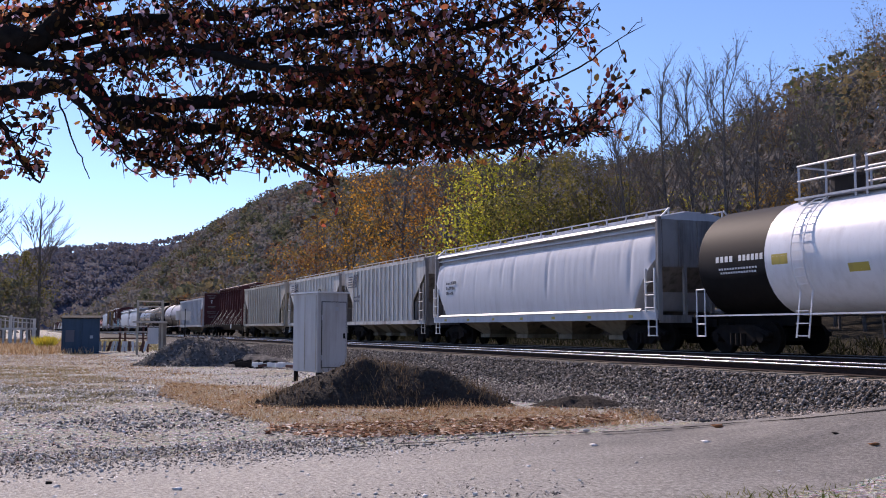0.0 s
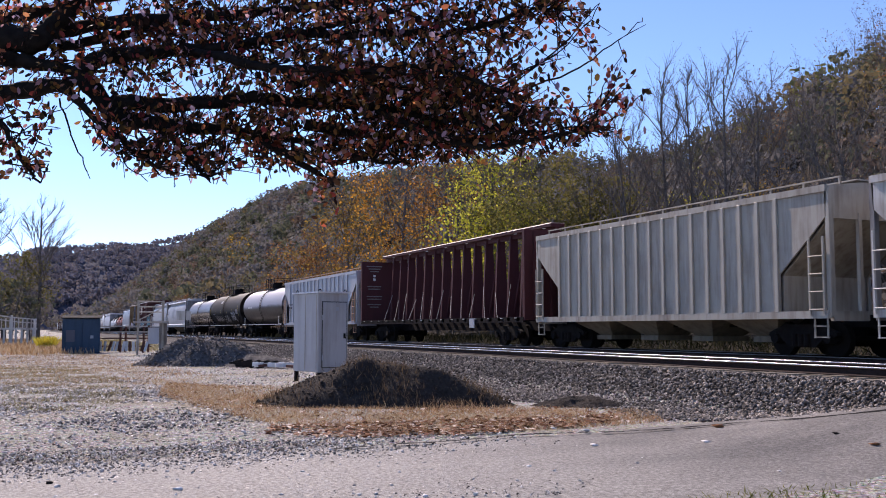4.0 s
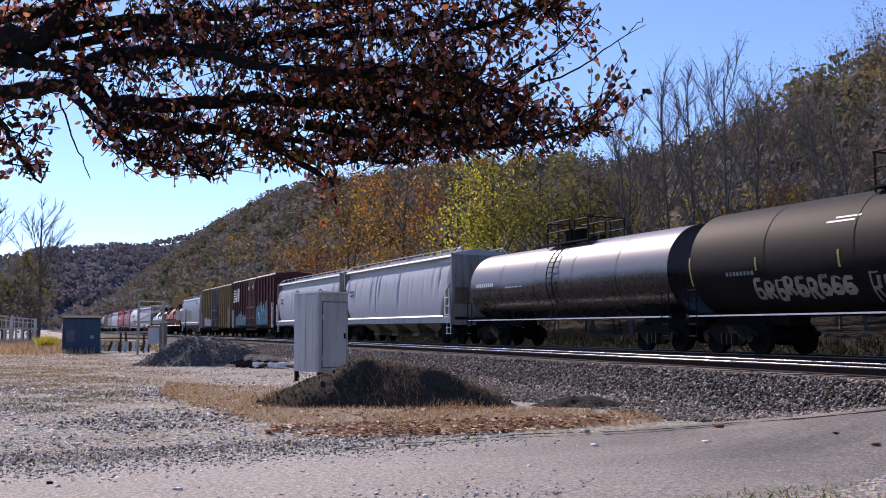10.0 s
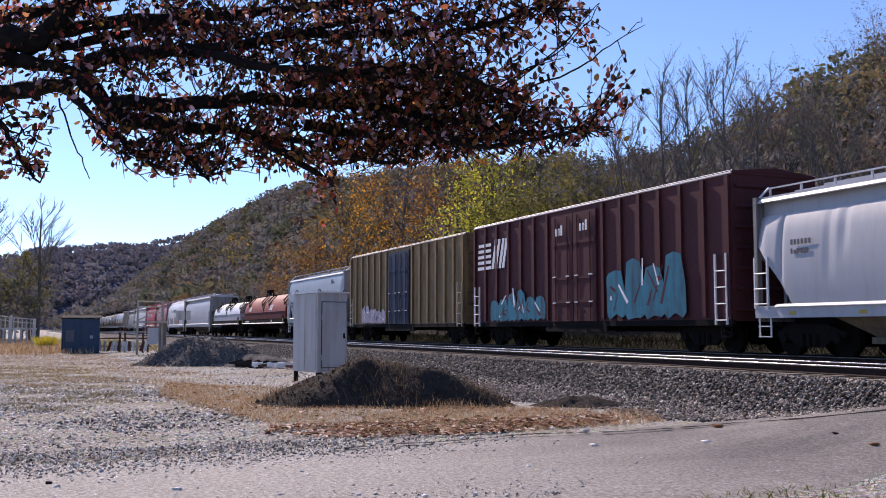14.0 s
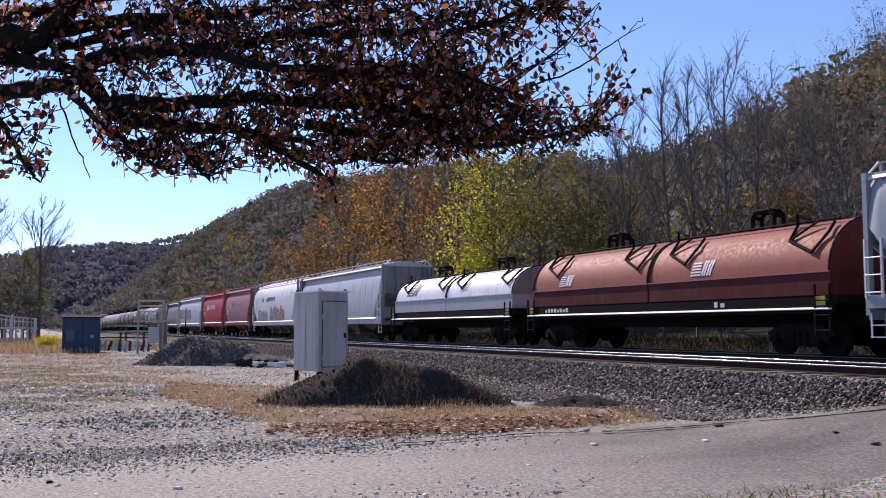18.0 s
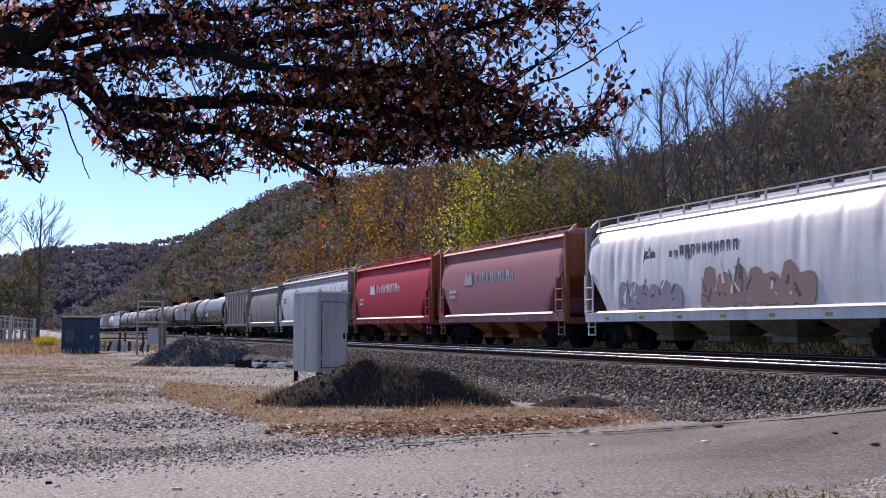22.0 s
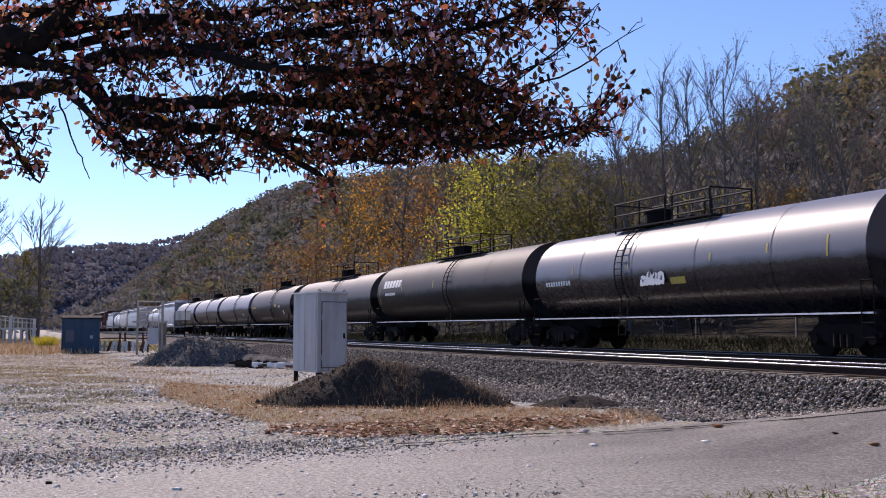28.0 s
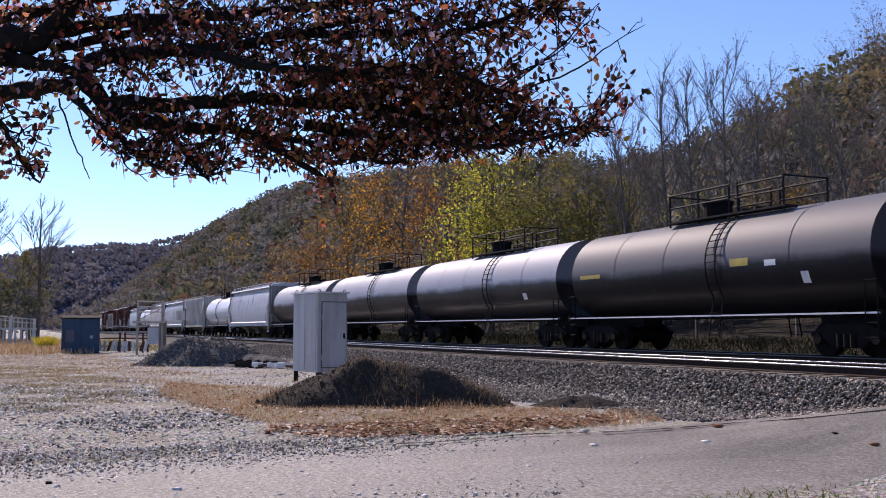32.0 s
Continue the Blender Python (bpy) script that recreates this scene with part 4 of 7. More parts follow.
c, L = add(box_car(-199.4, -215.3, "brown", "brown ribbed box car with a white emblem and cyan spray paint", 4.92, .78))
herald(c, -L / 2 + .45, 3.05, 1.15, M["mark_white"], N - .0)
spray(c, -6.3, .95, 4.4, 1.2, M["cyan"], 31, N - .02, 6, "brown")
spray(c, 2.1, .95, 4.0, 1.95, M["cyan"], 36, N - .02, 4, "brown")
bars(c, -1.1, 3.9, .55, .35, 3, M["mark_white"], N - .05)
bars(c, .5, 3.95, .55, .35, 3, M["mark_white"], N - .05)
c, L = add(box_car(-216.3, -231.9, "yellow", "faded yellow box car with a blue door", 4.82, .78, "navy"))
spray(c, -5.6, .95, 3.8, 1.0, M["violet"], 35, N - .02, 6)
c, L = add(smooth_hopper(-233.4, -246.2, "blue", "smooth blue-grey covered hopper", 4.12, 41, 1.38, 3, band=False, creases=.25, walk_mat="blue", chute="grimy"))
bars(c, L / 2 - 2.5, 3.25, .75, .45, 3, M["mark_dark"], N + .06)
lettering_block(c, -L / 2 + 1.0, 2.4, M["mark_dark"], 2, .6)
c, L = add(coil_car(-247.2, -261.8, "oxide", "oxide_low", "red coil car with rounded hoods and black brackets", 3.35))
herald(c, -5.3, 2.12, .38, M["mark_white"], surf=lambda zz: -1.40 * math.sqrt(1 - ((zz - 2.0) / 1.35) ** 2) - .004)
herald(c, 2.0, 2.12, .42, M["mark_white"], surf=lambda zz: -1.40 * math.sqrt(1 - ((zz - 2.0) / 1.35) ** 2) - .004)
bars(c, -6.0, 1.22, 1.6, .13, 8, M["mark_white"], N - .01)
bars(c, 3.2, 1.22, .5, .15, 2, M["mark_white"], N - .01)
c, L = add(coil_car(-263.2, -276.3, "white", "pale", "white coil car with rounded hoods and black brackets", 3.12, "grey"))
herald(c, -4.9, 2.22, .62, M["mark_dark"], surf=lambda zz: -1.40 * math.sqrt(1 - ((zz - 2.0) / 1.12) ** 2) - .004)
herald(c, 1.4, 2.28, .36, M["grey"], surf=lambda zz: -1.40 * math.sqrt(1 - ((zz - 2.0) / 1.12) ** 2) - .004)
c, L = add(smooth_hopper(-278.0, -294.2, "grey", "lavender-grey covered hopper with a bright eave", 4.02, 51, 1.2, 4, creases=.5))
lettering_block(c, -L / 2 + 1.2, 2.6, M["mark_dark"], 2, .7)
c, L = add(smooth_hopper(-295.3, -309.0, "white", "white covered hopper with purple and orange spray paint", 4.02, 52, 1.18, 4, creases=.7, band=False, shoulder=.30))
bars(c, -2.3, 2.62, 3.0, .42, 12, M["mark_dark"], N + .015)
spray(c, -3.6, 2.42, .6, .75, M["mark_dark"], 3, N + .015, 2)
spray(c, -4.9, 1.25, 3.2, 1.0, M["violet"], 53, N - .0, 6)
spray(c, -.9, 1.25, 4.2, 1.15, M["rust_orange"], 54, N - .0, 7)
for a, bq, col, name in ((-310.4, -321.3, "maroon", "faded red covered hopper with white lettering"), (-322.4, -333.7, "red", "bright red covered hopper with white lettering")):
    # Orange of the end sheets: bounced sunlight put into the colour.
    c, L = add(smooth_hopper(a, bq, col, name, 4.05, 60, 1.22, 3, creases=.12, walk_mat=col, trim="mark_white" if col == "red" else "pale", eave=col, chute="burnt", ends="burnt", rung="maroon"))
    bars(c, -1.7, 2.55, 3.5, .42, 10, M["pale" if col == "maroon" else "mark_white"], N + .01)
    bm = bmesh.new()
    prism(bm, [(-2.75, 2.5), (-1.95, 2.5), (-2.05, 3.05), (-2.35, 2.85), (-2.6, 3.05)], N - .015, N + .02)
    part("emblem", bm, M["pale" if col == "maroon" else "mark_white"], c)
    lettering_block(c, -L / 2 + 1.2, 2.2, M["mark_white"], 2, .7)
c, L = add(smooth_hopper(-334.9, -350.9, "offwhite", "whitish covered hopper with creased curved sides", 4.02, 71, 1.2, 4, double=True))
lettering_block(c, -L / 2 + 1.2, 2.7, M["mark_dark"], 2, .7)
bars(c, 4.4, 2.2, .5, .4, 2, M["mark_dark"], N + .02)
c, L = add(smooth_hopper(-351.8, -361.4, "grimy", "short grimy covered hopper", 3.9, 72, 1.15, 2, creases=.3, walk_mat="tan"))
c, L = add(ribbed_hopper(-362.2, -372.4, "dark_tan", "rusty grey-brown ribbed hopper", 3.98, 1.08, 1.12, 3, walk_mat="tan", rail=False, rib_mat=M["tan"]))
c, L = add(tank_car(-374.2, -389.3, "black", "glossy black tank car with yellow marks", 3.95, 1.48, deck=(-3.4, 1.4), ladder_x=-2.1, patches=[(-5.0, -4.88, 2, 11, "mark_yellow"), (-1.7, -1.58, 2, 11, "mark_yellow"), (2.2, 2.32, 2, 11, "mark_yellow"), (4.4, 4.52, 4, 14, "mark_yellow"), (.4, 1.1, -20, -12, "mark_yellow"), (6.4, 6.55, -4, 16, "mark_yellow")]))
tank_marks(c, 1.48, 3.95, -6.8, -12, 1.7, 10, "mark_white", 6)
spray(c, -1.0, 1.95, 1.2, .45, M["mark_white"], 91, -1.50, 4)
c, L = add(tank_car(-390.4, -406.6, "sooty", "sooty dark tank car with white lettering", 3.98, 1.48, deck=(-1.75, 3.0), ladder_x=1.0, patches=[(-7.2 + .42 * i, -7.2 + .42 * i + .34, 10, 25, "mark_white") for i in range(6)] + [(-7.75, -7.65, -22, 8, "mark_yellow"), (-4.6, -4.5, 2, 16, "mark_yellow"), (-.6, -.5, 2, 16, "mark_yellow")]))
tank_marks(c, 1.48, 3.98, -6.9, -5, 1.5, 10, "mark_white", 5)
c, L = add(tank_car(-407.9, -423.7, "dusky", "black tank car with a grey top of dust and painted sheen", 3.86, 1.45, deck=(-1.75, 3.0), ladder_x=1.0))
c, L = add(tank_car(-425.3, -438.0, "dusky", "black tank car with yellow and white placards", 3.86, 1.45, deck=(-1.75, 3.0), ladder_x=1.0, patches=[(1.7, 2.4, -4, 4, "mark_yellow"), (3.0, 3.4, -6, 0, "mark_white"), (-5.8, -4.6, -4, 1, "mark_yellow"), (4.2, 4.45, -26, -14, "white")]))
c, L = add(tank_car(-439.1, -452.3, "tank_grey", "dark tank car with a pale top of dust and painted sheen", 3.86, 1.45, deck=(-1.75, 3.0), ladder_x=1.0, patches=[(4.0, 4.3, -26, -16, "white")]))
c, L = add(tank_car(-453.6, -466.6, "tank_grey", "dark grey tank car with a top of dust and painted sheen", 3.86, 1.45, deck=(-1.75, 3.0), ladder_x=1.0))
c, L = add(tank_car(-468.1, -481.3, "tank_grey", "dark tank car with a pale top painted as sunlit", 3.86, 1.45, deck=(-1.75, 3.0), ladder_x=1.0))
c, L = add(smooth_hopper(-482.6, -498.0, "grey", "grey covered hopper with curved sides", 4.05, 81, 1.2, 3))
c, L = add(tank_car(-499.3, -511.0, "tank_white", "white tank car with pale sunlit shell", 3.8, 1.42))
c, L = add(ribbed_hopper(-512.2, -525.5, "cream", "dirty white ribbed covered hopper car", 4.02, 1.05, .8, 4))
c, L = add(smooth_hopper(-526.9, -543.0, "pale", "pale grey covered hopper with curved sides", 4.05, 83, 1.2, 3))
c, L = add(smooth_hopper(-544.4, -559.5, "cream", "weathered cream covered hopper with curved sides", 4.05, 84, 1.2, 3))
c, L = add(tank_car(-561.0, -573.6, "tank_white", "white tank car with pale sunlit shell", 3.86, 1.45))
c, L = add(smooth_hopper(-575.0, -590.4, "pale", "pale grey covered hopper with curved sides", 4.05, 85, 1.2, 3))
c, L = add(box_car(-592.0, -608.0, "brown", "brown ribbed box car with pale roof", 4.8, .8))
c, L = add(box_car(-609.4, -625.4, "brown", "brown ribbed box car with pale roof", 4.8, .8))
c, L = add(ribbed_hopper(-626.8, -641.0, "dark_tan", "rusty grey-brown ribbed hopper car", 4.0, 1.05, 1.0, 3, rail=False))
c, L = add(box_car(-642.4, -658.4, "brown", "brown ribbed box car with pale roof", 4.8, .8))
c, L = add(smooth_hopper(-659.8, -675.4, "grey", "grey covered hopper with curved sides", 4.05, 87, 1.2, 3))

# ---------------------------------------------------------------- ground
def ground_material():
    m, nt, b = nodes_of("gravel_and_dirt_ground")
    fine = noise_node(nt, 17, 8, .8)
    mid = noise_node(nt, 1.1, 6, .65)
    wide = noise_node(nt, .22, 4)
    vor = nt.nodes.new("ShaderNodeTexVoronoi")
    vor.inputs["Scale"].default_value = 22
    tc = nt.nodes.new("ShaderNodeTexCoord")
    nt.links.new(tc.outputs["Object"], vor.inputs["Vector"])
    grav = ramp(nt, fine.outputs[0], [(.37, (.07, .064, .055)), (.5, (.385, .363, .325)), (.63, (.84, .80, .73))])
    c = mix(nt, .35, grav.outputs[0], vor.outputs["Color"], "SOFT_LIGHT")
    dirt = ramp(nt, mid.outputs[0], [(.46, (0, 0, 0)), (.66, (.6, .6, .6))])
    soil = ramp(nt, fine.outputs[0], [(.36, (.19, .165, .125)), (.5, (.35, .315, .25)), (.64, (.55, .51, .43))])
    c = mix(nt, dirt.outputs[0], c, soil.outputs[0])
    w = ramp(nt, wide.outputs[0], [(.52, (0, 0, 0)), (.64, (.55, .55, .55))])
    c = mix(nt, w.outputs[0], c, (.31, .25, .14))
    # woods: leaf litter on the hillside
    sep = nt.nodes.new("ShaderNodeSeparateXYZ")
    nt.links.new(tc.outputs["Object"], sep.inputs[0])
    mr = nt.nodes.new("ShaderNodeMapRange")
    mr.inputs["From Min"].default_value, mr.inputs["From Max"].default_value = 20.0, 20.8
    nt.links.new(sep.outputs["Y"], mr.inputs["Value"])
    litter = ramp(nt, mid.outputs[0], [(.35, (.02, .018, .013)), (.5, (.035, .030, .022)), (.65, (.055, .044, .031))])
    c = mix(nt, mr.outputs[0], c, litter.outputs[0])
    nt.links.new(c, b.inputs["Base Color"])
    b.inputs["Roughness"].default_value = .95
    b.inputs["Specular IOR Level"].default_value = .1
    h = mix(nt, .5, fine.outputs[0], vor.outputs["Distance"])
    bump(nt, b, h, 1.0, .10)
    return m


def axis(stops):
    out = []
    for a, c, step in stops:
        out.append(np.arange(a, c, step))
    return np.unique(np.concatenate(out + [np.array([stops[-1][1]])]))


gx = axis([(-4000, -1500, 250), (-1500, -300, 30), (-300, -60, 6), (-60, 12, .5), (12, 100, 8), (100, 1500, 100)])
gy = axis([(-1500, -100, 100), (-100, -8, 6), (-8, 26, .4), (26, 120, 4), (120, 500, 15), (500, 2500, 250)])
GX, GY = np.meshgrid(gx, gy, indexing="ij")
GZ = ground_height(GX, GY)
lumps = sum(a * np.sin(GX * fx + p) * np.sin(GY * fy - p * 2) for a, fx, fy, p in ((.02, .9, 1.1, .3), (.012, 2.3, 1.9, 1.2), (.008, 4.1, 4.7, 2.0)))
GZ = GZ + lumps * (np.abs(GX) < 90) * ((GY < 10.5) | (GY > 22.5)) * (1 - smooth01((GX + 15) / 2))
ny = len(gy)
quads = [(i * ny + j, (i + 1) * ny + j, (i + 1) * ny + j + 1, i * ny + j + 1) for i in range(len(gx) - 1) for j in range(ny - 1)]
ground = new("ground", fast_mesh("ground", np.stack([GX, GY, GZ], -1).reshape(-1, 3), quads, ground_material(), smooth=True))
tagged(ground, "gravel and dirt lot with dry patches below wooded hills", "ground", kind="structure")


# the road that climbs to the crossing
def road_edge(y, side):
    wob = .10 * math.sin(y * 2.1 + side) + .06 * math.sin(y * 5.3 + side * 2)
    if side < 0:
        return -12.15 + wob + .28 * max(0, 4.5 - y) * .35
    return -6.3 + wob - .03 * y


asphalt, nt, b = nodes_of("worn_asphalt")
fine = noise_node(nt, 21, 7, .85)
mid = noise_node(nt, .9, 5, .6, stretch=(1, .35, 1))
c0 = ramp(nt, fine.outputs[0], [(.36, (.10, .094, .087)), (.5, (.185, .175, .162)), (.64, (.31, .294, .272))])
c1 = ramp(nt, mid.outputs[0], [(.35, (.72, .72, .72)), (.68, (1.25, 1.23, 1.2))])
c2 = mix(nt, 1.0, c0.outputs[0], c1.outputs[0], "MULTIPLY")
# pale gravel dust lies over the asphalt towards the lot
tc = nt.nodes.new("ShaderNodeTexCoord")
sep = nt.nodes.new("ShaderNodeSeparateXYZ")
nt.links.new(tc.outputs["Object"], sep.inputs[0])
mr = nt.nodes.new("ShaderNodeMapRange")
mr.inputs["From Min"].default_value, mr.inputs["From Max"].default_value = 8.0, 2.5
mr.inputs["To Max"].default_value = .85
nt.links.new(sep.outputs["Y"], mr.inputs["Value"])
dust = ramp(nt, fine.outputs[0], [(.36, (.17, .16, .143)), (.5, (.39, .369, .332)), (.64, (.68, .645, .585))])
worn = mix(nt, mid.outputs[0], mr.outputs[0], (0, 0, 0), "SUBTRACT")
nt.links.new(mix(nt, worn, c2, dust.outputs[0]), b.inputs["Base Color"])
b.inputs["Roughness"].default_value = .9
b.inputs["Specular IOR Level"].default_value = .15
bump(nt, b, fine.outputs[0], .9, .018)
ys = np.arange(-14, 10.95, .2)
verts, quads = [], []
for y in ys:
    x0, x1 = road_edge(y, -1), road_edge(y, 1)
    for k in range(9):
        x = x0 + (x1 - x0) * k / 8
        crown = .035 * (1 - abs(k - 4) / 4) + (.012 if 0 < k < 8 else -.02)
        verts.append((x, y, float(ground_height(x, y)) + crown))
for i in range(len(ys) - 1):
    for k in range(8):
        quads.append((i * 9 + k, i * 9 + k + 1, (i + 1) * 9 + k + 1, (i + 1) * 9 + k))
base_i = len(verts)
xs2 = np.arange(-6.9, 30, .6)
for x in xs2:
    for k in range(5):
        y = max(7.6, 8.6 - (x + 6.9) * .8) + (10.9 - max(7.6, 8.6 - (x + 6.9) * .8)) * k / 4
        verts.append((x, y, float(ground_height(x, y)) + .022))
for i in range(len(xs2) - 1):
    for k in range(4):
        quads.append((base_i + i * 5 + k, base_i + (i + 1) * 5 + k, base_i + (i + 1) * 5 + k + 1, base_i + i * 5 + k + 1))
road = new("road", fast_mesh("road", verts, quads, asphalt, smooth=True))
tagged(road, "worn grey asphalt road that climbs to the tracks", "road", kind="structure")

# ---------------------------------------------------------------- tracks
BALLAST = island("crushed_stone", [(0, (.03, .026, .022)), (.3, (.10, .087, .076)), (.6, (.18, .158, .139)), (.85, (.28, .247, .217)), (1, (.44, .39, .345))], .9)
BALLAST_BED = mottled("ballast_bed", [(.3, (.035, .03, .028)), (.55, (.08, .072, .066)), (.75, (.15, .14, .13))], 16, .95, .8, .04)
X_FAR, X_NEAR = -700.0, 40.0


def rail(y):
    ob = new("rail")
    tagged(ob, "steel rail with a polished head and rusty web", "rail", "rails of the double track")
    bm = bmesh.new()
    loft(bm, [[(x, y + a, z) for a, z in ((-.075, -.172), (.075, -.172), (.075, -.16), (.012, -.14), (.012, -.045), (.036, -.035), (.030, -.012), (-.030, -.012), (-.036, -.035), (-.012, -.045), (-.012, -.14), (-.075, -.16))] for x in (X_FAR, X_NEAR)])
    part("web", bm, MAT_RAIL, ob)
    bm = bmesh.new()
    prof = [(-.032, -.020)] + [(-.032 + .009 * (1 - math.cos(math.pi / 2 * k / 5)), -.009 + .009 * math.sin(math.pi / 2 * k / 5)) for k in range(6)]
    prof = prof + [(-a, z) for a, z in prof[::-1]]
    loft(bm, [[(x, y + a, z) for a, z in prof] for x in (X_FAR, X_NEAR)])
    part("head", bm, MAT_RAIL_TOP if y < NEAR_Y + 1 else MAT_RAIL_SHADED, ob, "", True)


for yc in (NEAR_Y, TRAIN_Y):
    for s in (-1, 1):
        rail(yc + s * .755)
    name = "near" if yc == NEAR_Y else "far"
    bm = bmesh.new()
    loft(bm, [[(x, yc + a, z) for a, z in ((-3.1 if name == "near" else -2.1, -.86), (-1.75, -.30), (1.75, -.30), (2.1 if name == "near" else 3.0, -.86))] for x in (X_FAR, X_NEAR)])
    bed = new("ballast_bed", mesh_of("ballast_bed", bm, BALLAST_BED))
    tagged(bed, "grey crushed stone track bed", "ballast", kind="structure")

tie_bm = bmesh.new()
box(tie_bm, -.115, .115, -1.3, 1.3, -.36, -.175)
bmesh.ops.bevel(tie_bm, geom=tie_bm.edges[:], offset=.012, segments=1, affect="EDGES")
TIE = mesh_of("tie", tie_bm, MAT_TIE)
tie_root = {}
for yc, who in ((NEAR_Y, "empty near track"), (TRAIN_Y, "track under the train")):
    r0 = new("sleepers")
    r0.location = (0, yc, 0)
    tagged(r0, "weathered timber ties of the " + who, "railroad ties", kind="structure")
    tie_root[yc] = r0
rr = random.Random(5)
for i in range(150):
    ob = part("tie", TIE, None, tie_root[NEAR_Y])
    ob.matrix_basis = pose(-8 - i * .51, rr.uniform(-.05, .05), rr.uniform(-.012, .008), 0, 0, rr.uniform(-1.2, 1.2))
for i in range(120):
    ob = part("tie", TIE, None, tie_root[TRAIN_Y])
    ob.matrix_basis = pose(-9 - i * .51, rr.uniform(-.05, .05), rr.uniform(-.012, .008), 0, 0, rr.uniform(-1.2, 1.2))

# loose stones: four rough shapes, scattered
def rock_shapes(n=5, seed=3):
    out = []
    r = random.Random(seed)
    for _ in range(n):
        bm = bmesh.new()
        a = r.uniform(0, 1)
        ring = [bm.verts.new((.5 * math.cos(a + k * 1.571) * r.uniform(.75, 1.3), .42 * math.sin(a + k * 1.571) * r.uniform(.75, 1.3), r.uniform(-.2, .2))) for k in range(4)]
        top = [bm.verts.new((r.uniform(-.2, .1), r.uniform(-.2, .2), r.uniform(.12, .3))), bm.verts.new((r.uniform(.0, .25), r.uniform(-.2, .2), r.uniform(.1, .3)))]
        low = bm.verts.new((r.uniform(-.15, .15), 0, -.24))
        for k in range(4):
            bm.faces.new((ring[k], low, ring[(k + 1) % 4]))
        bmesh.ops.convex_hull(bm, input=bm.verts[:])
        bmesh.ops.triangulate(bm, faces=bm.faces[:])
        bm.verts.index_update()
        out.append((np.array([v.co[:] for v in bm.verts]), np.array([[v.index for v in f.verts] for f in bm.faces])))
        bm.free()
    return out


ROCKS = rock_shapes()


def turn_matrices(n, rg, flat=False):
    a, e = rg.uniform(0, 2 * np.pi, n), rg.uniform(-.5, .5, n) if flat else rg.uniform(-3.1, 3.1, n)
    ca, sa_, ce, se_ = np.cos(a), np.sin(a), np.cos(e), np.sin(e)
    z = np.zeros(n)
    R1 = np.stack([np.stack([ca, -sa_, z], -1), np.stack([sa_, ca, z], -1), np.stack([z, z, z + 1], -1)], 1)
    R2 = np.stack([np.stack([z + 1, z, z], -1), np.stack([z, ce, -se_], -1), np.stack([z, se_, ce], -1)], 1)
    b = rg.uniform(0, 2 * np.pi, n)
    cb, sb = np.cos(b), np.sin(b)
    R3 = np.stack([np.stack([cb, -sb, z], -1), np.stack([sb, cb, z], -1), np.stack([z, z, z + 1], -1)], 1)
    return R1 @ R2 @ R3


def scatter(shapes, places, sizes, rg, flat=False):
    """Many turned and scaled copies of small shapes as one set of arrays."""
    V, F, off = [], [], 0
    which = rg.integers(0, len(shapes), len(places))
    for k, (v, f) in enumerate(shapes):
        sel = np.where(which == k)[0]
        if not len(sel):
            continue
        R = turn_matrices(len(sel), rg, flat)
        w = np.einsum("nij,vj->nvi", R, v) * sizes[sel][:, None, None] + places[sel][:, None, :]
        V.append(w.reshape(-1, 3))
        F.append((f[None] + (np.arange(len(sel)) * len(v))[:, None, None] + off).reshape(-1, f.shape[1]))
        off += len(sel) * len(v)
    return np.concatenate(V), np.concatenate(F)


# shoulder stones, denser where the road passes close by
n = 34000
px = -9 - 48 * rng.random(n) ** 1.5
py = rng.uniform(NEAR_Y - 3.35, NEAR_Y - 1.06, n)
shoulder = np.interp(py, [NEAR_Y - 3.1, NEAR_Y - 1.75, NEAR_Y - 1.35, NEAR_Y + 2], [-.80, -.22, -.235, -.235])
pz = np.maximum(shoulder, ground_height(px, py) - .02) + rng.uniform(-.015, .03, n)
pts = np.stack([px, py, pz], -1)
sx, sy = rng.uniform(-27, -7.8, 10500), rng.uniform(8.6, 11.3, 10500)
spill = sy > np.interp(sx, [-27, -20, -17.5, -14.8, -12.4, -10.5, -8.6], [10.4, 9.0, 9.2, 9.6, 9.5, 9.9, 10.6]) + rng.normal(0, .12, 10500)
sx, sy = sx[spill], sy[spill]
pts = np.concatenate([pts, np.stack([sx, sy, ground_height(sx, sy) + .02], -1)])
V, F = scatter(ROCKS, pts, rng.uniform(.04, .10, len(pts)), rng)
tagged(new("ballast_stones", fast_mesh("ballast_stones", V, F, BALLAST)), "loose grey crushed stone of the track shoulder", "ballast", kind="stuff")
# Darker than the shoulder stones: shade between the rails put into the colour.
SHADED_STONE = island("dark_shaded_stones", [(0, (.02, .018, .017)), (.5, (.05, .045, .04)), (1, (.12, .11, .10))], .95)
n2 = 6500
qx, qy = -9 - 40 * rng.random(n2) ** 1.4, rng.uniform(NEAR_Y - .85, TRAIN_Y + 1.5, n2)
keep = (np.abs(np.abs(qy - NEAR_Y) - .755) > .1) & (np.abs(np.abs(qy - TRAIN_Y) - .755) > .12)
pts = np.stack([qx, qy, np.where(np.abs(qy - (NEAR_Y + TRAIN_Y) / 2) < .4, -.40, -.215) + rng.uniform(-.01, .03, n2)], -1)[keep]
V, F = scatter(ROCKS, pts, rng.uniform(.035, .085, len(pts)), rng)
tagged(new("shaded_stones", fast_mesh("shaded_stones", V, F, SHADED_STONE)), "stones between the rails, darkened for shade", "ballast", kind="stuff")

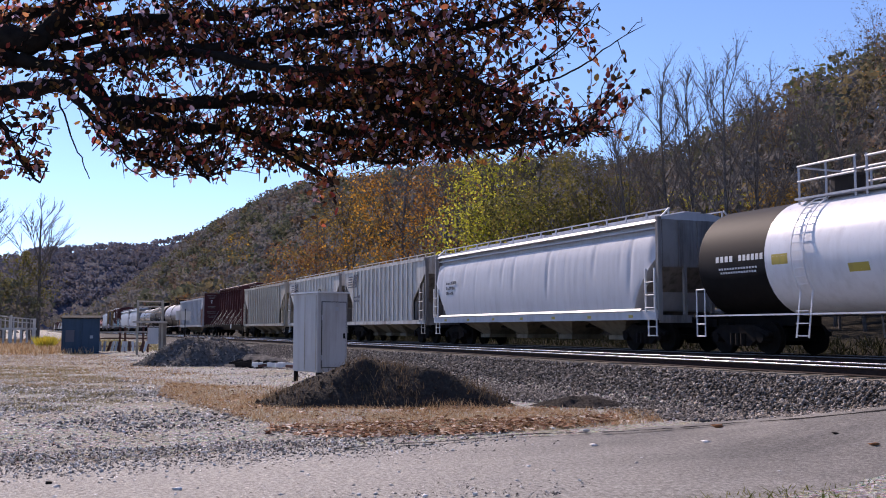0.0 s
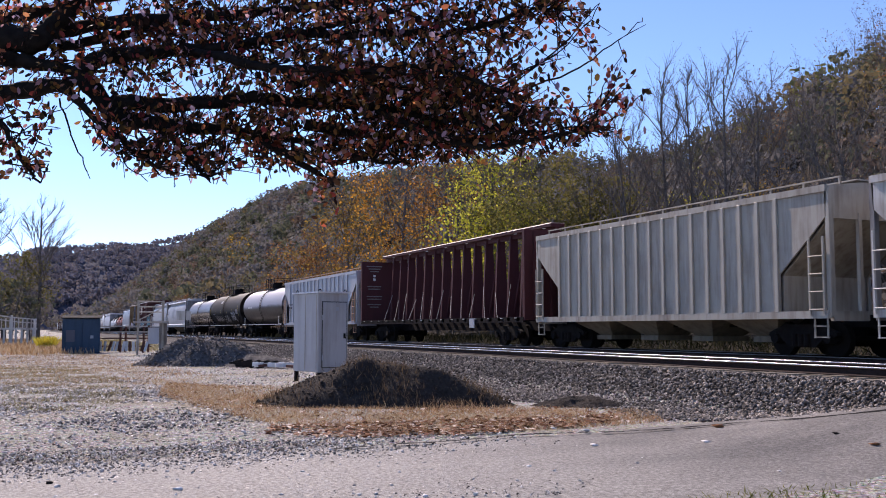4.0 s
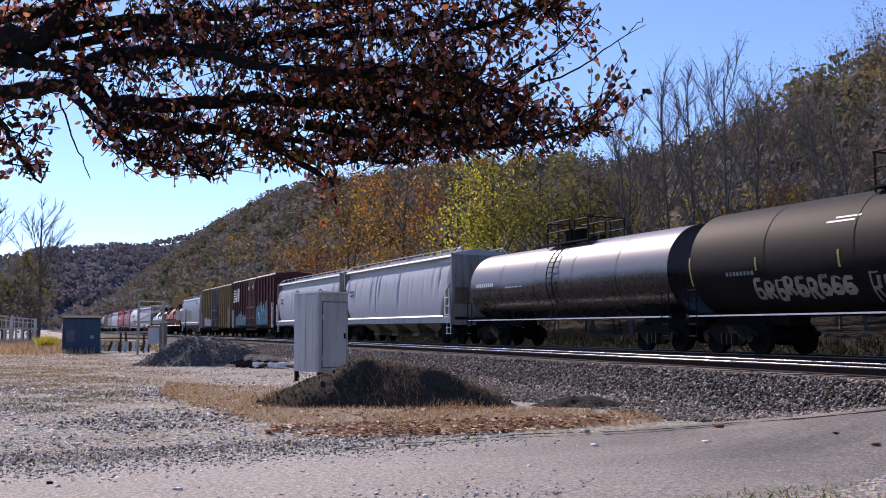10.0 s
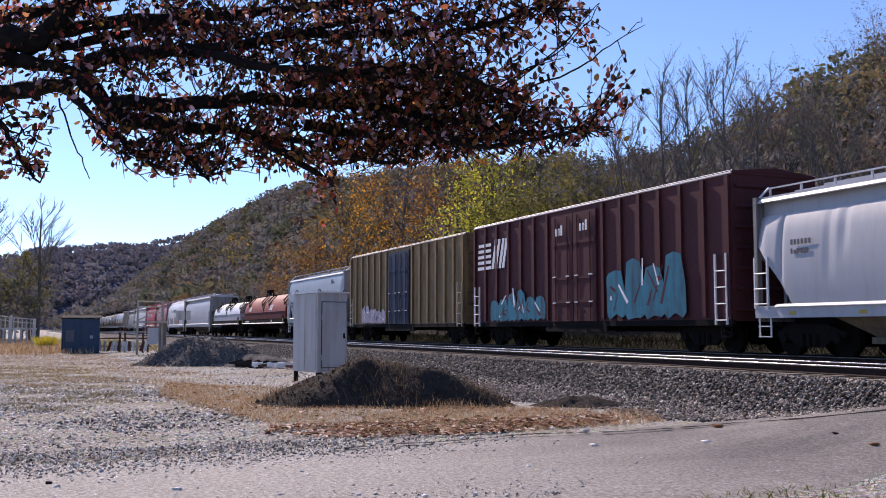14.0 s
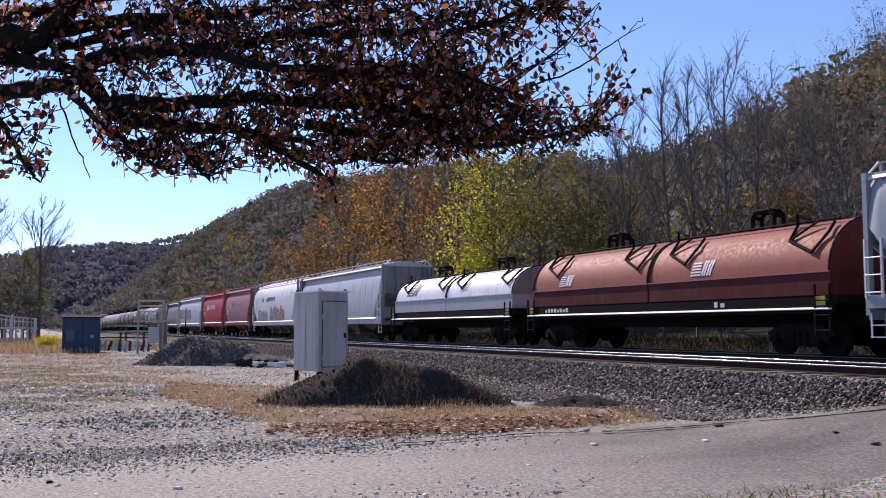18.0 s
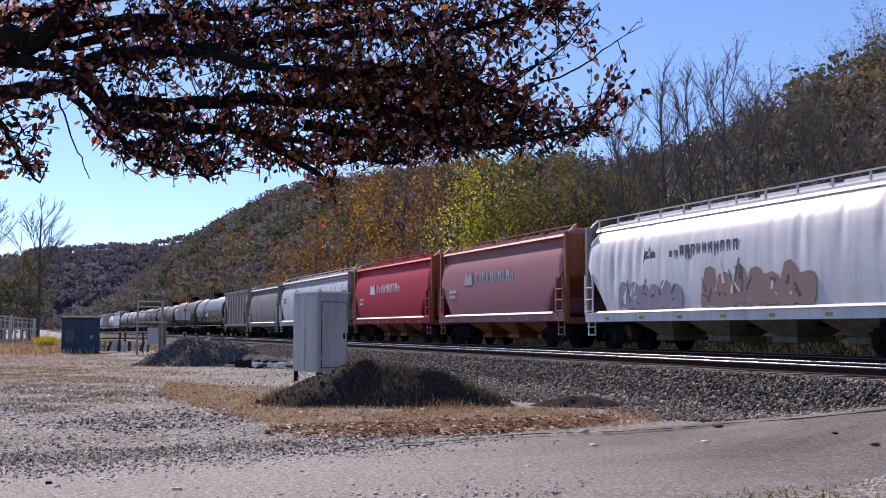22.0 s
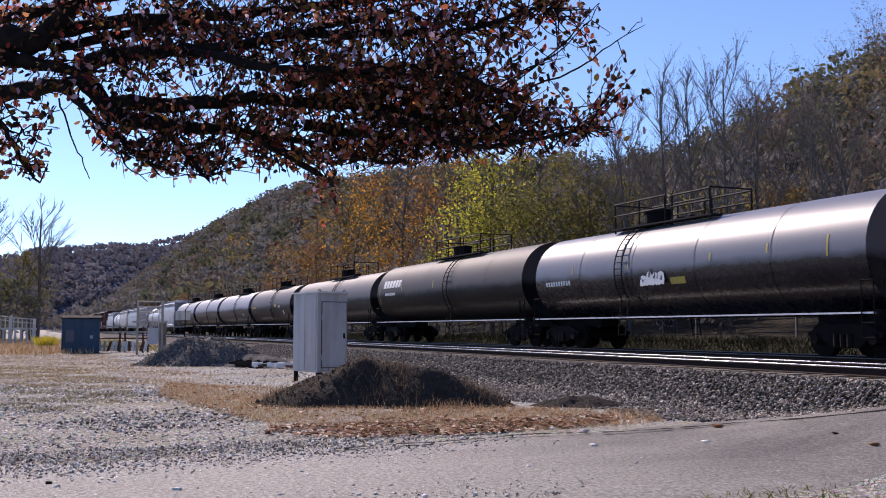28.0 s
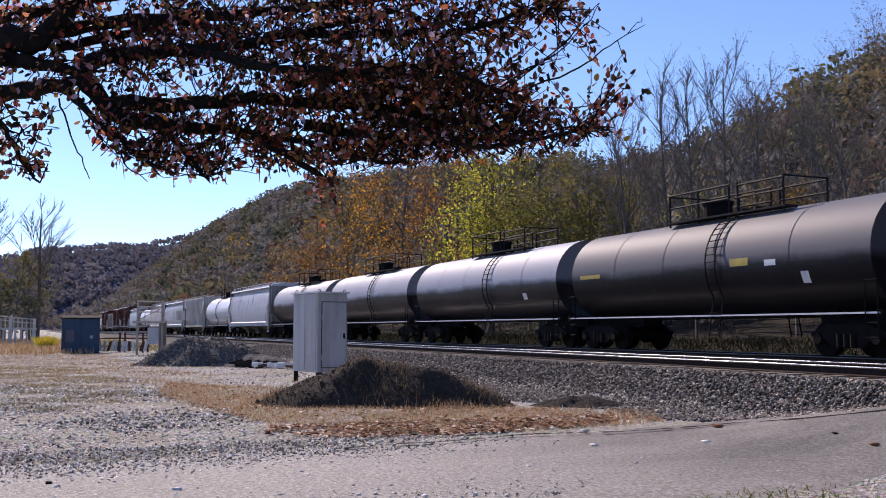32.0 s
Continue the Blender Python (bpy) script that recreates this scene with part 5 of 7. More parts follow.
# ---------------------------------------------------------------- woods
BARK = mottled("grey_brown_bark", [(.3, (.075, .066, .06)), (.7, (.19, .168, .15))], 6, .95, .5, .03)
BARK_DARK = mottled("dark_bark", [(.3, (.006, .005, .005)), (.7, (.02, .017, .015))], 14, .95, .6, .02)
LEAF = {
    "bare": island("dry_twig_leaves", [(0, (.09, .068, .048)), (.5, (.15, .11, .075)), (1, (.22, .165, .11))], .9, .4),
    "russet": island("russet_leaves", [(0, (.15, .065, .03)), (.5, (.24, .12, .05)), (1, (.32, .18, .07))], .85, .45),
    "orange": island("orange_leaves", [(0, (.15, .070, .02)), (.45, (.33, .152, .03)), (1, (.62, .32, .05))], .85, .45),
    "olive": island("olive_leaves", [(0, (.09, .085, .025)), (.5, (.15, .135, .04)), (1, (.23, .19, .06))], .85, .45),
    "lime": island("yellow_green_leaves", [(0, (.20, .21, .03)), (.5, (.38, .37, .045)), (1, (.56, .52, .07))], .85, .55),
    "ochre": island("ochre_leaves", [(0, (.13, .085, .028)), (.6, (.25, .158, .04)), (1, (.44, .28, .06))], .85, .43),
}
LEAF_KEYS = list(LEAF)


def tubes(segs, sides=3):
    """Quads round each branch piece."""
    a, c, r0, r1 = segs[:, :3], segs[:, 3:6], segs[:, 6], segs[:, 7]
    d = c - a
    d = d / np.maximum(np.linalg.norm(d, axis=1, keepdims=True), 1e-6)
    h = np.where(np.abs(d[:, 2:3]) < .9, np.array([[0, 0, 1.0]]), np.array([[1.0, 0, 0]]))
    u = np.cross(d, h)
    u = u / np.linalg.norm(u, axis=1, keepdims=True)
    w = np.cross(d, u)
    ang = 2 * np.pi * np.arange(sides) / sides
    ring = np.cos(ang)[None, :, None] * u[:, None] + np.sin(ang)[None, :, None] * w[:, None]
    V = np.concatenate([a[:, None] + ring * r0[:, None, None], c[:, None] + ring * r1[:, None, None]], 1)
    i = np.arange(sides)
    q = np.stack([i, (i + 1) % sides, (i + 1) % sides + sides, i + sides], -1)
    F = q[None] + (np.arange(len(segs)) * sides * 2)[:, None, None]
    return V.reshape(-1, 3), F.reshape(-1, 4)


def sweep(points, radii, sides=8):
    """One unbroken tube along points."""
    p = np.asarray(points, float)
    d = np.gradient(p, axis=0)
    d = d / np.linalg.norm(d, axis=1, keepdims=True)
    h = np.array([.31, .17, .93])
    u = np.cross(d, h)
    u = u / np.linalg.norm(u, axis=1, keepdims=True)
    w = np.cross(d, u)
    ang = 2 * np.pi * np.arange(sides) / sides
    V = p[:, None] + (np.cos(ang)[None, :, None] * u[:, None] + np.sin(ang)[None, :, None] * w[:, None]) * np.asarray(radii)[:, None, None]
    i = np.arange(sides)
    q = np.stack([i, (i + 1) % sides, (i + 1) % sides + sides, i + sides], -1)
    F = (q[None] + (np.arange(len(p) - 1) * sides)[:, None, None]).reshape(-1, 4)
    return V.reshape(-1, 3), F


def leaf_quads(tips, per, size, spread, rg, long=1.3):
    """Small leaf clumps round the twig ends."""
    p = np.repeat(tips, per, axis=0)
    p = p + rg.normal(0, spread, p.shape)
    n = len(p)
    R = turn_matrices(n, rg)
    s = rg.uniform(.6, 1.25, n) * size
    base = np.array([[-.5, 0, 0], [0, -.32, .06], [.5, 0, 0], [0, .32, .06]]) * np.array([long, 1, 1])
    V = np.einsum("nij,vj->nvi", R, base) * s[:, None, None] + p[:, None]
    F = np.arange(4)[None] + (np.arange(n) * 4)[:, None]
    return V.reshape(-1, 3), F


def join(parts):
    V, F, S, off = [], [], [], 0
    for v, f, s in parts:
        V.append(v), F.append(f + off), S.append(np.full(len(f), s))
        off += len(v)
    return np.concatenate(V), np.concatenate(F), np.concatenate(S)


def fan(seed, height, limbs=14, subs=6, twigs=4, spread=.55, rise=.8, low=.3, trunk_r=.014, long=.42, lean=0.0):
    """A tree with ascending limbs, twigs and twiglets: branch rows, and the twig ends."""
    r = random.Random(seed)
    segs, tips = [], []

    def shoot(p, d, length, rad, n, bend, wob):
        pts = [p]
        for i in range(n):
            d = (d + Vector((r.uniform(-wob, wob), r.uniform(-wob, wob), bend + r.uniform(-wob, wob) * .5))).normalized()
            q = pts[-1] + d * (length / n)
            segs.append((*pts[-1], *q, rad * (1 - .72 * i / n), rad * (1 - .72 * (i + 1) / n)))
            pts.append(q)
        return pts

    def along(pts, t):
        k = min(len(pts) - 2, int(t * (len(pts) - 1)))
        return pts[k].lerp(pts[k + 1], t * (len(pts) - 1) - k), (pts[k + 1] - pts[k]).normalized()

    trunk = shoot(Vector((0, 0, -.03 * height)), Vector((lean, lean * .4, 1)).normalized(), height, height * trunk_r, 7, 0, .07)
    for i in range(limbs):
        t = low + (.97 - low) * (i + r.random()) / limbs
        p, d = along(trunk, t)
        a = i * 2.4 + r.uniform(-.5, .5)
        way = Vector((math.cos(a) * spread, math.sin(a) * spread, rise)).normalized()
        size = height * long * (1.12 - .78 * (t - low) / (1 - low)) * r.uniform(.75, 1.15)
        limb = shoot(p, way, size, height * trunk_r * .42 * (1.15 - .7 * t), 4, .05, .12)
        tips.append(limb[-1][:])
        for _ in range(subs):
            p1, d1 = along(limb, r.uniform(.25, 1))
            way = (d1 + Vector((r.uniform(-1, 1), r.uniform(-1, 1), r.uniform(-.35, .8))) * .62).normalized()
            sub = shoot(p1, way, size * r.uniform(.28, .5), height * trunk_r * .15, 2, .03, .12)
            tips.append(sub[-1][:])
            for _ in range(twigs):
                p2, d2 = along(sub, r.uniform(.2, 1))
                way = (d2 + Vector((r.uniform(-1, 1), r.uniform(-1, 1), r.uniform(-.4, .8))) * .6).normalized()
                tips.append(shoot(p2, way, size * r.uniform(.12, .24), height * trunk_r * .07, 1, 0, .1)[-1][:])
    return np.array(segs), np.array(tips)


def crown(seed, leaves=130, size=.075, wide=.30, blobs=8, low=.40, loose=.45):
    """A full crown for height 1: leaves on the skins of several billows."""
    rg = np.random.default_rng(seed)
    c = np.stack([rg.normal(0, wide * .55, blobs), rg.normal(0, wide * .55, blobs), rg.uniform(low, .84, blobs)], -1)
    c[:, :2] *= (1.15 - np.abs(c[:, 2:] - .58) * 1.6)
    rad = rg.uniform(.10, .19, blobs)
    k = rg.integers(0, blobs, leaves)
    d = rg.normal(0, 1, (leaves, 3)) + np.array([0, 0, .35])
    d /= np.linalg.norm(d, axis=1, keepdims=True)
    p = c[k] + d * (rad[k] * rg.uniform(.75, 1.08, leaves))[:, None]
    nrm = d + rg.normal(0, loose, d.shape)
    u = np.cross(nrm, rg.normal(0, 1, d.shape))
    u /= np.linalg.norm(u, axis=1, keepdims=True)
    w = np.cross(nrm / np.linalg.norm(nrm, axis=1, keepdims=True), u)
    s = (rg.uniform(.55, 1.3, leaves) * size)[:, None]
    V = np.stack([p - u * s * .6, p - w * s * .45, p + u * s * .6, p + w * s * .45], 1).reshape(-1, 3)
    F = np.arange(4)[None] + (np.arange(leaves) * 4)[:, None]
    bv, bf = tubes(np.array([[0, 0, -.03, 0, 0, .5, .016, .009], [0, 0, .3, .12, .05, .62, .008, .004], [0, 0, .35, -.1, -.08, .66, .008, .004]]))
    return bv, bf, V, F


def forest(name, label, places, heights, protos, kinds, rg, mats):
    """Joined trees: each proto is (branch V, F, leaf V, F) for height 1."""
    parts = []
    for k, (bv, bf, lv, lf) in enumerate(protos):
        for i in np.arange(k, len(places), len(protos)):
            a = rg.uniform(0, 2 * np.pi)
            R = np.array([[np.cos(a), -np.sin(a), 0], [np.sin(a), np.cos(a), 0], [0, 0, 1]]) * heights[i]
            if len(bf):
                parts.append((bv @ R.T + places[i], bf, 0))
            if len(lf) and kinds[i] >= 0:
                parts.append((lv @ R.T + places[i], lf, 1 + kinds[i]))
    V, F, S = join(parts)
    ob = new(name, fast_mesh(name, V, F, mats, S))
    tagged(ob, label, "woods", kind="stuff")
    return ob


# Muted leaf tones; the grey of "bare" also holds some haze on the hill.
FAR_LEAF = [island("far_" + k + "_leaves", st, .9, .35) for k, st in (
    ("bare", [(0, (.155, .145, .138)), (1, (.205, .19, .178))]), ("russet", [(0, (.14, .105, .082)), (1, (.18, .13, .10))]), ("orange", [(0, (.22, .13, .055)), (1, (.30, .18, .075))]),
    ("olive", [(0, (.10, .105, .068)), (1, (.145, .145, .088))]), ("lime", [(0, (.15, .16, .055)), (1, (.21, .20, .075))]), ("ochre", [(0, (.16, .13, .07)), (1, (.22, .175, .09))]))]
WOOD_MATS = [BARK] + [LEAF[k] for k in LEAF_KEYS]


def bare_proto(seed, limbs, subs, twigs, per, size, sides=3, leafy=1.0, **kw):
    segs, tips = fan(seed, 1.0, limbs, subs, twigs, **kw)
    bv, bf = tubes(segs, sides)
    rg = np.random.default_rng(seed)
    tips = tips[rg.random(len(tips)) < leafy]
    lv, lf = leaf_quads(tips, per, size, .025, rg)
    return bv, bf, lv, lf


P_THIN = [bare_proto(140 + i, 12, 5, 3, 2, .011, leafy=.7, trunk_r=.009, low=.22) for i in range(5)]
P_FRONT = [bare_proto(100 + i, 13, 6, 3, 4, .021, leafy=.9, trunk_r=.012, low=.2, spread=.75) for i in range(6)]
P_SPUR = [bare_proto(160 + i, 10, 4, 1, 2, .018, leafy=.8, trunk_r=.008, low=.3) for i in range(5)]
P_POLE = [(p[0], p[1], p[2], p[3][:0]) for p in (bare_proto(240 + i, 9, 2, 0, 1, .02, trunk_r=.007, low=.35, spread=.45) for i in range(5))]
P_THICK = [crown(500 + i, 170, .055, .32, 9, .22, loose=.3) for i in range(6)]
P_MID = [crown(200 + i, 140, .075, .35, loose=.16) for i in range(7)]
P_FAR = [(p[0], p[1][:0], p[2], p[3]) for p in (crown(300 + i, 80, .12, .36, loose=.12) for i in range(7))]


def wood_places(n, x0, x1, y0, y1, rg, power=1.0):
    X = x0 + (x1 - x0) * rg.random(n)
    Y = y0 + (y1 - y0) * rg.random(n) ** power
    keep = (X < 8 - .8 * Y) | (rg.random(n) < .2)      # thinner beyond the lane to the crossing
    X, Y = X[keep], Y[keep]
    return np.stack([X, Y, ground_height(X, Y) - .2], -1)


def kinds_by(rg, n, weights):
    k = [LEAF_KEYS.index(a) for a, _ in weights]
    w = np.array([b for _, b in weights], float)
    return rg.choice(k, n, p=w / w.sum())


rg = np.random.default_rng(21)
pl = wood_places(60, -330, -12, 26.5, 48, rg)
forest("thin_trees", "thin grey-brown autumn trees with few leaves", pl, rg.uniform(5.5, 8.2, len(pl)) + np.interp(pl[:, 0], [-330, -100], [2, 0]), P_THIN, kinds_by(rg, len(pl), [("bare", 6), ("russet", 2), ("olive", 1), ("ochre", 1)]), rg, WOOD_MATS)
pl = wood_places(26, -420, -92, 25, 60, rg)
forest("roadside_wood", "mixed autumn trees behind the tracks", pl, rg.uniform(7.0, 11.0, len(pl)), P_FRONT, kinds_by(rg, len(pl), [("bare", 5), ("russet", 2), ("olive", 3), ("ochre", 2)]), rg, WOOD_MATS)
pl = wood_places(300, -190, 0, 38, 112, rg)
forest("spur_wood", "thin grey autumn trees on the near spur", pl, rg.uniform(6.5, 10, len(pl)), P_SPUR, kinds_by(rg, len(pl), [("bare", 7), ("russet", 2), ("olive", 2), ("ochre", 2)]), rg, WOOD_MATS)
pl = wood_places(1250, -200, 12, 34, 118, rg)
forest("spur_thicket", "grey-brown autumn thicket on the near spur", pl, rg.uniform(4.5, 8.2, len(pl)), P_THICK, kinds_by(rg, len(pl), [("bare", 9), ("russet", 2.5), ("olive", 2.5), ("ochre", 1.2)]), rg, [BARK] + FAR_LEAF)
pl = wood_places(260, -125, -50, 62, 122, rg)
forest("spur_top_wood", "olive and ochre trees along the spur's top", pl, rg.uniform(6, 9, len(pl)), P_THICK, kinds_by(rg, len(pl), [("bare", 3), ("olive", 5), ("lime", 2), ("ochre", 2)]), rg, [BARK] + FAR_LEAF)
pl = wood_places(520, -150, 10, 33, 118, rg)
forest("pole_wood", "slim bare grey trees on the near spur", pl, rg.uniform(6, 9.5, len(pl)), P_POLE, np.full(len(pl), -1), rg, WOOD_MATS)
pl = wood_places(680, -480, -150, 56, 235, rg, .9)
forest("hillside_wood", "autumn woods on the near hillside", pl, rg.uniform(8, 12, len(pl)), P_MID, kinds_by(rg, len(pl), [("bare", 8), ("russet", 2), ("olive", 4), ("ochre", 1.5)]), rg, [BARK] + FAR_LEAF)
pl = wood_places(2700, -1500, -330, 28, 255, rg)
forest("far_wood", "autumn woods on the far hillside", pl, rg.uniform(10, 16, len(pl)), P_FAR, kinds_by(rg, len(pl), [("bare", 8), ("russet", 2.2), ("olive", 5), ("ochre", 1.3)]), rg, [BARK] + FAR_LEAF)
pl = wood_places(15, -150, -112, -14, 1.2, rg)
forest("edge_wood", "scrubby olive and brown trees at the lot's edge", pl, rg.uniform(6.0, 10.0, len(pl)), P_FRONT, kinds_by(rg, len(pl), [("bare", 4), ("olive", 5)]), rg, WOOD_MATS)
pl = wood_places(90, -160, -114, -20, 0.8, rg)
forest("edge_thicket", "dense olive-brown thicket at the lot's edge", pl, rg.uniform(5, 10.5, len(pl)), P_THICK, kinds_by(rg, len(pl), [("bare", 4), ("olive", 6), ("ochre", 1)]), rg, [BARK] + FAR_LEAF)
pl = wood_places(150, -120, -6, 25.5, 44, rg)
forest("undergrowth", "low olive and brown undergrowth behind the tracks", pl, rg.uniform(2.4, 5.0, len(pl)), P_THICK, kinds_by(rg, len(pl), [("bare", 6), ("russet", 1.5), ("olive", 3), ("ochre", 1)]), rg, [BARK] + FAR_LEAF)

# distant ridge across the valley's end, haze put into its blue-grey colours
RIDGE = mottled("hazy_wooded_ridge", [(.42, (.05, .057, .082)), (.5, (.06, .066, .095)), (.58, (.07, .075, .10))], .05, 1, 0, 0, 8)
RIDGE_CROWN = island("hazy_ridge_crowns", [(0, (.175, .178, .21)), (.5, (.205, .19, .225)), (.8, (.235, .20, .20)), (1, (.26, .215, .18))], 1, .3)
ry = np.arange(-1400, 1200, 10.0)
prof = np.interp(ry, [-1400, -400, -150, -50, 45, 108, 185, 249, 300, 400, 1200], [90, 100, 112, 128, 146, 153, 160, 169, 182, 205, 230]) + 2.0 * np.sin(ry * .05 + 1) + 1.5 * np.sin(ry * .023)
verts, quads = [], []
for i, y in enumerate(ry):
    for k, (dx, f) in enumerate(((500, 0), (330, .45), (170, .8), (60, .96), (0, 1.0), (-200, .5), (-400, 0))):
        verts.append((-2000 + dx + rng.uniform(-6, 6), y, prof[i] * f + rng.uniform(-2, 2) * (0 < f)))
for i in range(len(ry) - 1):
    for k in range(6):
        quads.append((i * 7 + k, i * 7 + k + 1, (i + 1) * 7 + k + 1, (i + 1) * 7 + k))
tagged(new("backdrop_ridge", fast_mesh("backdrop_ridge", verts, quads, RIDGE)), "distant wooded ridge tinted blue-grey for haze", "hill", kind="structure")
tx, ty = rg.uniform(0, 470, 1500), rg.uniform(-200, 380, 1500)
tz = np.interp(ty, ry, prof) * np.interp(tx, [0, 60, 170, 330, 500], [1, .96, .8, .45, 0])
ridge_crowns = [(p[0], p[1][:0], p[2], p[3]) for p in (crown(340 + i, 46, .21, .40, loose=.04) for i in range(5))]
forest("ridge_wood", "autumn trees on the distant ridge, tinted blue-grey for haze", np.stack([-2000 + tx, ty, tz - 3], -1), rg.uniform(13, 21, len(tx)), ridge_crowns, np.zeros(len(tx), int), rg, [BARK, RIDGE_CROWN])


def tree(name, label, place, height, seed, leaf, per, size, spread=.3, limbs=14, subs=6, twigs=4, leafy=1.0, spread_out=.55, billows=0, wide=.34, **kw):
    """A tree of its own: trunk with limbs and twigs, and leaves round the twig ends, or in billows."""
    ob = new(name)
    ob.location = place
    tagged(ob, label, "tree")
    segs, tips = fan(seed, height, limbs, subs, twigs, spread_out, **kw)
    v, f = tubes(segs, 4)
    part("trunk", fast_mesh("trunk", v, f, BARK, smooth=True), None, ob)
    rg = np.random.default_rng(seed)
    tips = tips[rg.random(len(tips)) < leafy]
    v, f = leaf_quads(tips, per, size, spread, rg)
    if billows:
        _, _, bv, bf = crown(seed, per * 1000, size / height, wide, billows, .26)
        v, f, _ = join([(v, f, 0), (bv * height, bf, 0)])
    part("crown", fast_mesh("crown", v, f, LEAF[leaf]), None, ob)["kind"] = "stuff"
    return ob


def at(x, y):
    return (x, y, float(ground_height(x, y)) - .1)


tree("green_tree", "yellow-green leafy tree behind the tracks", at(-54.6, 27.0), 12.0, 401, "lime", 6, .16, .25, 14, 5, 2, spread_out=.8, billows=26, wide=.30)
tree("green_tree", "olive-green autumn tree behind the tracks", at(-51.0, 28.5), 10.8, 402, "olive", 6, .16, .25, 14, 5, 2, spread_out=.9, billows=24)
tree("green_tree", "olive tree with yellow tips behind the tracks", at(-46.0, 29.0), 9.6, 407, "olive", 4, .15, .25, 14, 6, 3, leafy=.8, spread_out=.8, billows=20)
tree("green_tree", "low ochre-green tree behind the tracks", at(-61.5, 26.2), 5.8, 406, "olive", 2, .18, .22, 12, 5, 2, spread_out=.8, billows=14)
tree("orange_tree", "orange autumn tree with a leaning trunk behind the tracks", at(-78.0, 30.5), 17.0, 403, "orange", 4, .20, .34, 15, 7, 3, leafy=.6, spread_out=.9, lean=-.18, billows=26, wide=.38)
tree("orange_tree", "ochre autumn tree behind the tracks", at(-91.0, 29.5), 15.4, 404, "ochre", 4, .20, .34, 14, 6, 3, leafy=.6, spread_out=.9, billows=24, wide=.38)
tree("orange_tree", "rusty orange autumn tree behind the tracks", at(-103.0, 29.0), 11.0, 405, "russet", 4, .20, .34, 14, 6, 3, leafy=.6, spread_out=.9, billows=22, wide=.38)
tree("orange_tree", "russet autumn tree with thin leaves behind the tracks", at(-71.5, 31.5), 14.4, 408, "russet", 1, .26, .32, 15, 7, 4, leafy=.8, spread_out=.8, billows=16, wide=.36)
for x, y, h, sd, lb in ((-38.5, 29, 12.3, 411, "spreading bare tree against the sky"), (-33.4, 28, 11.7, 412, "tall bare tree with upright limbs"), (-35, 31, 11.0, 413, "bare tree with thin upright twigs"),
                        (-40.4, 32, 12.2, 414, "bare tree with fine twigs"), (-39.4, 27, 10.9, 415, "bare tree with a few dry leaves"), (-45, 31, 10.6, 416, "bare tree with pale seed heads at its twig ends"),
                        (-29.5, 30, 9.6, 417, "slim bare tree before the wooded spur"), (-26.5, 28.5, 8.6, 418, "slim bare tree before the wooded spur")):
    tree("bare_tree", lb, at(x, y), h, sd, "bare", 3, .06, .07, 15, 7, 5, leafy=.5, low=.2, long=.46, trunk_r=.011)
tree("ochre_tree", "small ochre tree before the wooded spur", at(-38.6, 36), 6.2, 431, "ochre", 2, .13, .2, 11, 5, 2, leafy=.7, billows=12)
tree("green_tree", "small yellow-green tree before the wooded spur", at(-47.0, 37.5), 6.6, 432, "lime", 2, .12, .2, 11, 5, 2, leafy=.6, billows=12)
tree("bare_tree", "bare tree behind the blue shed", at(-117, 1.2), 14.4, 421, "bare", 1, .10, .1, 15, 7, 5, leafy=.2, low=.42, trunk_r=.017)
tree("bare_tree", "bare tree at the edge of the lot", at(-118, -4.4), 15.0, 422, "bare", 1, .10, .1, 15, 7, 5, leafy=.3, low=.4, trunk_r=.015)

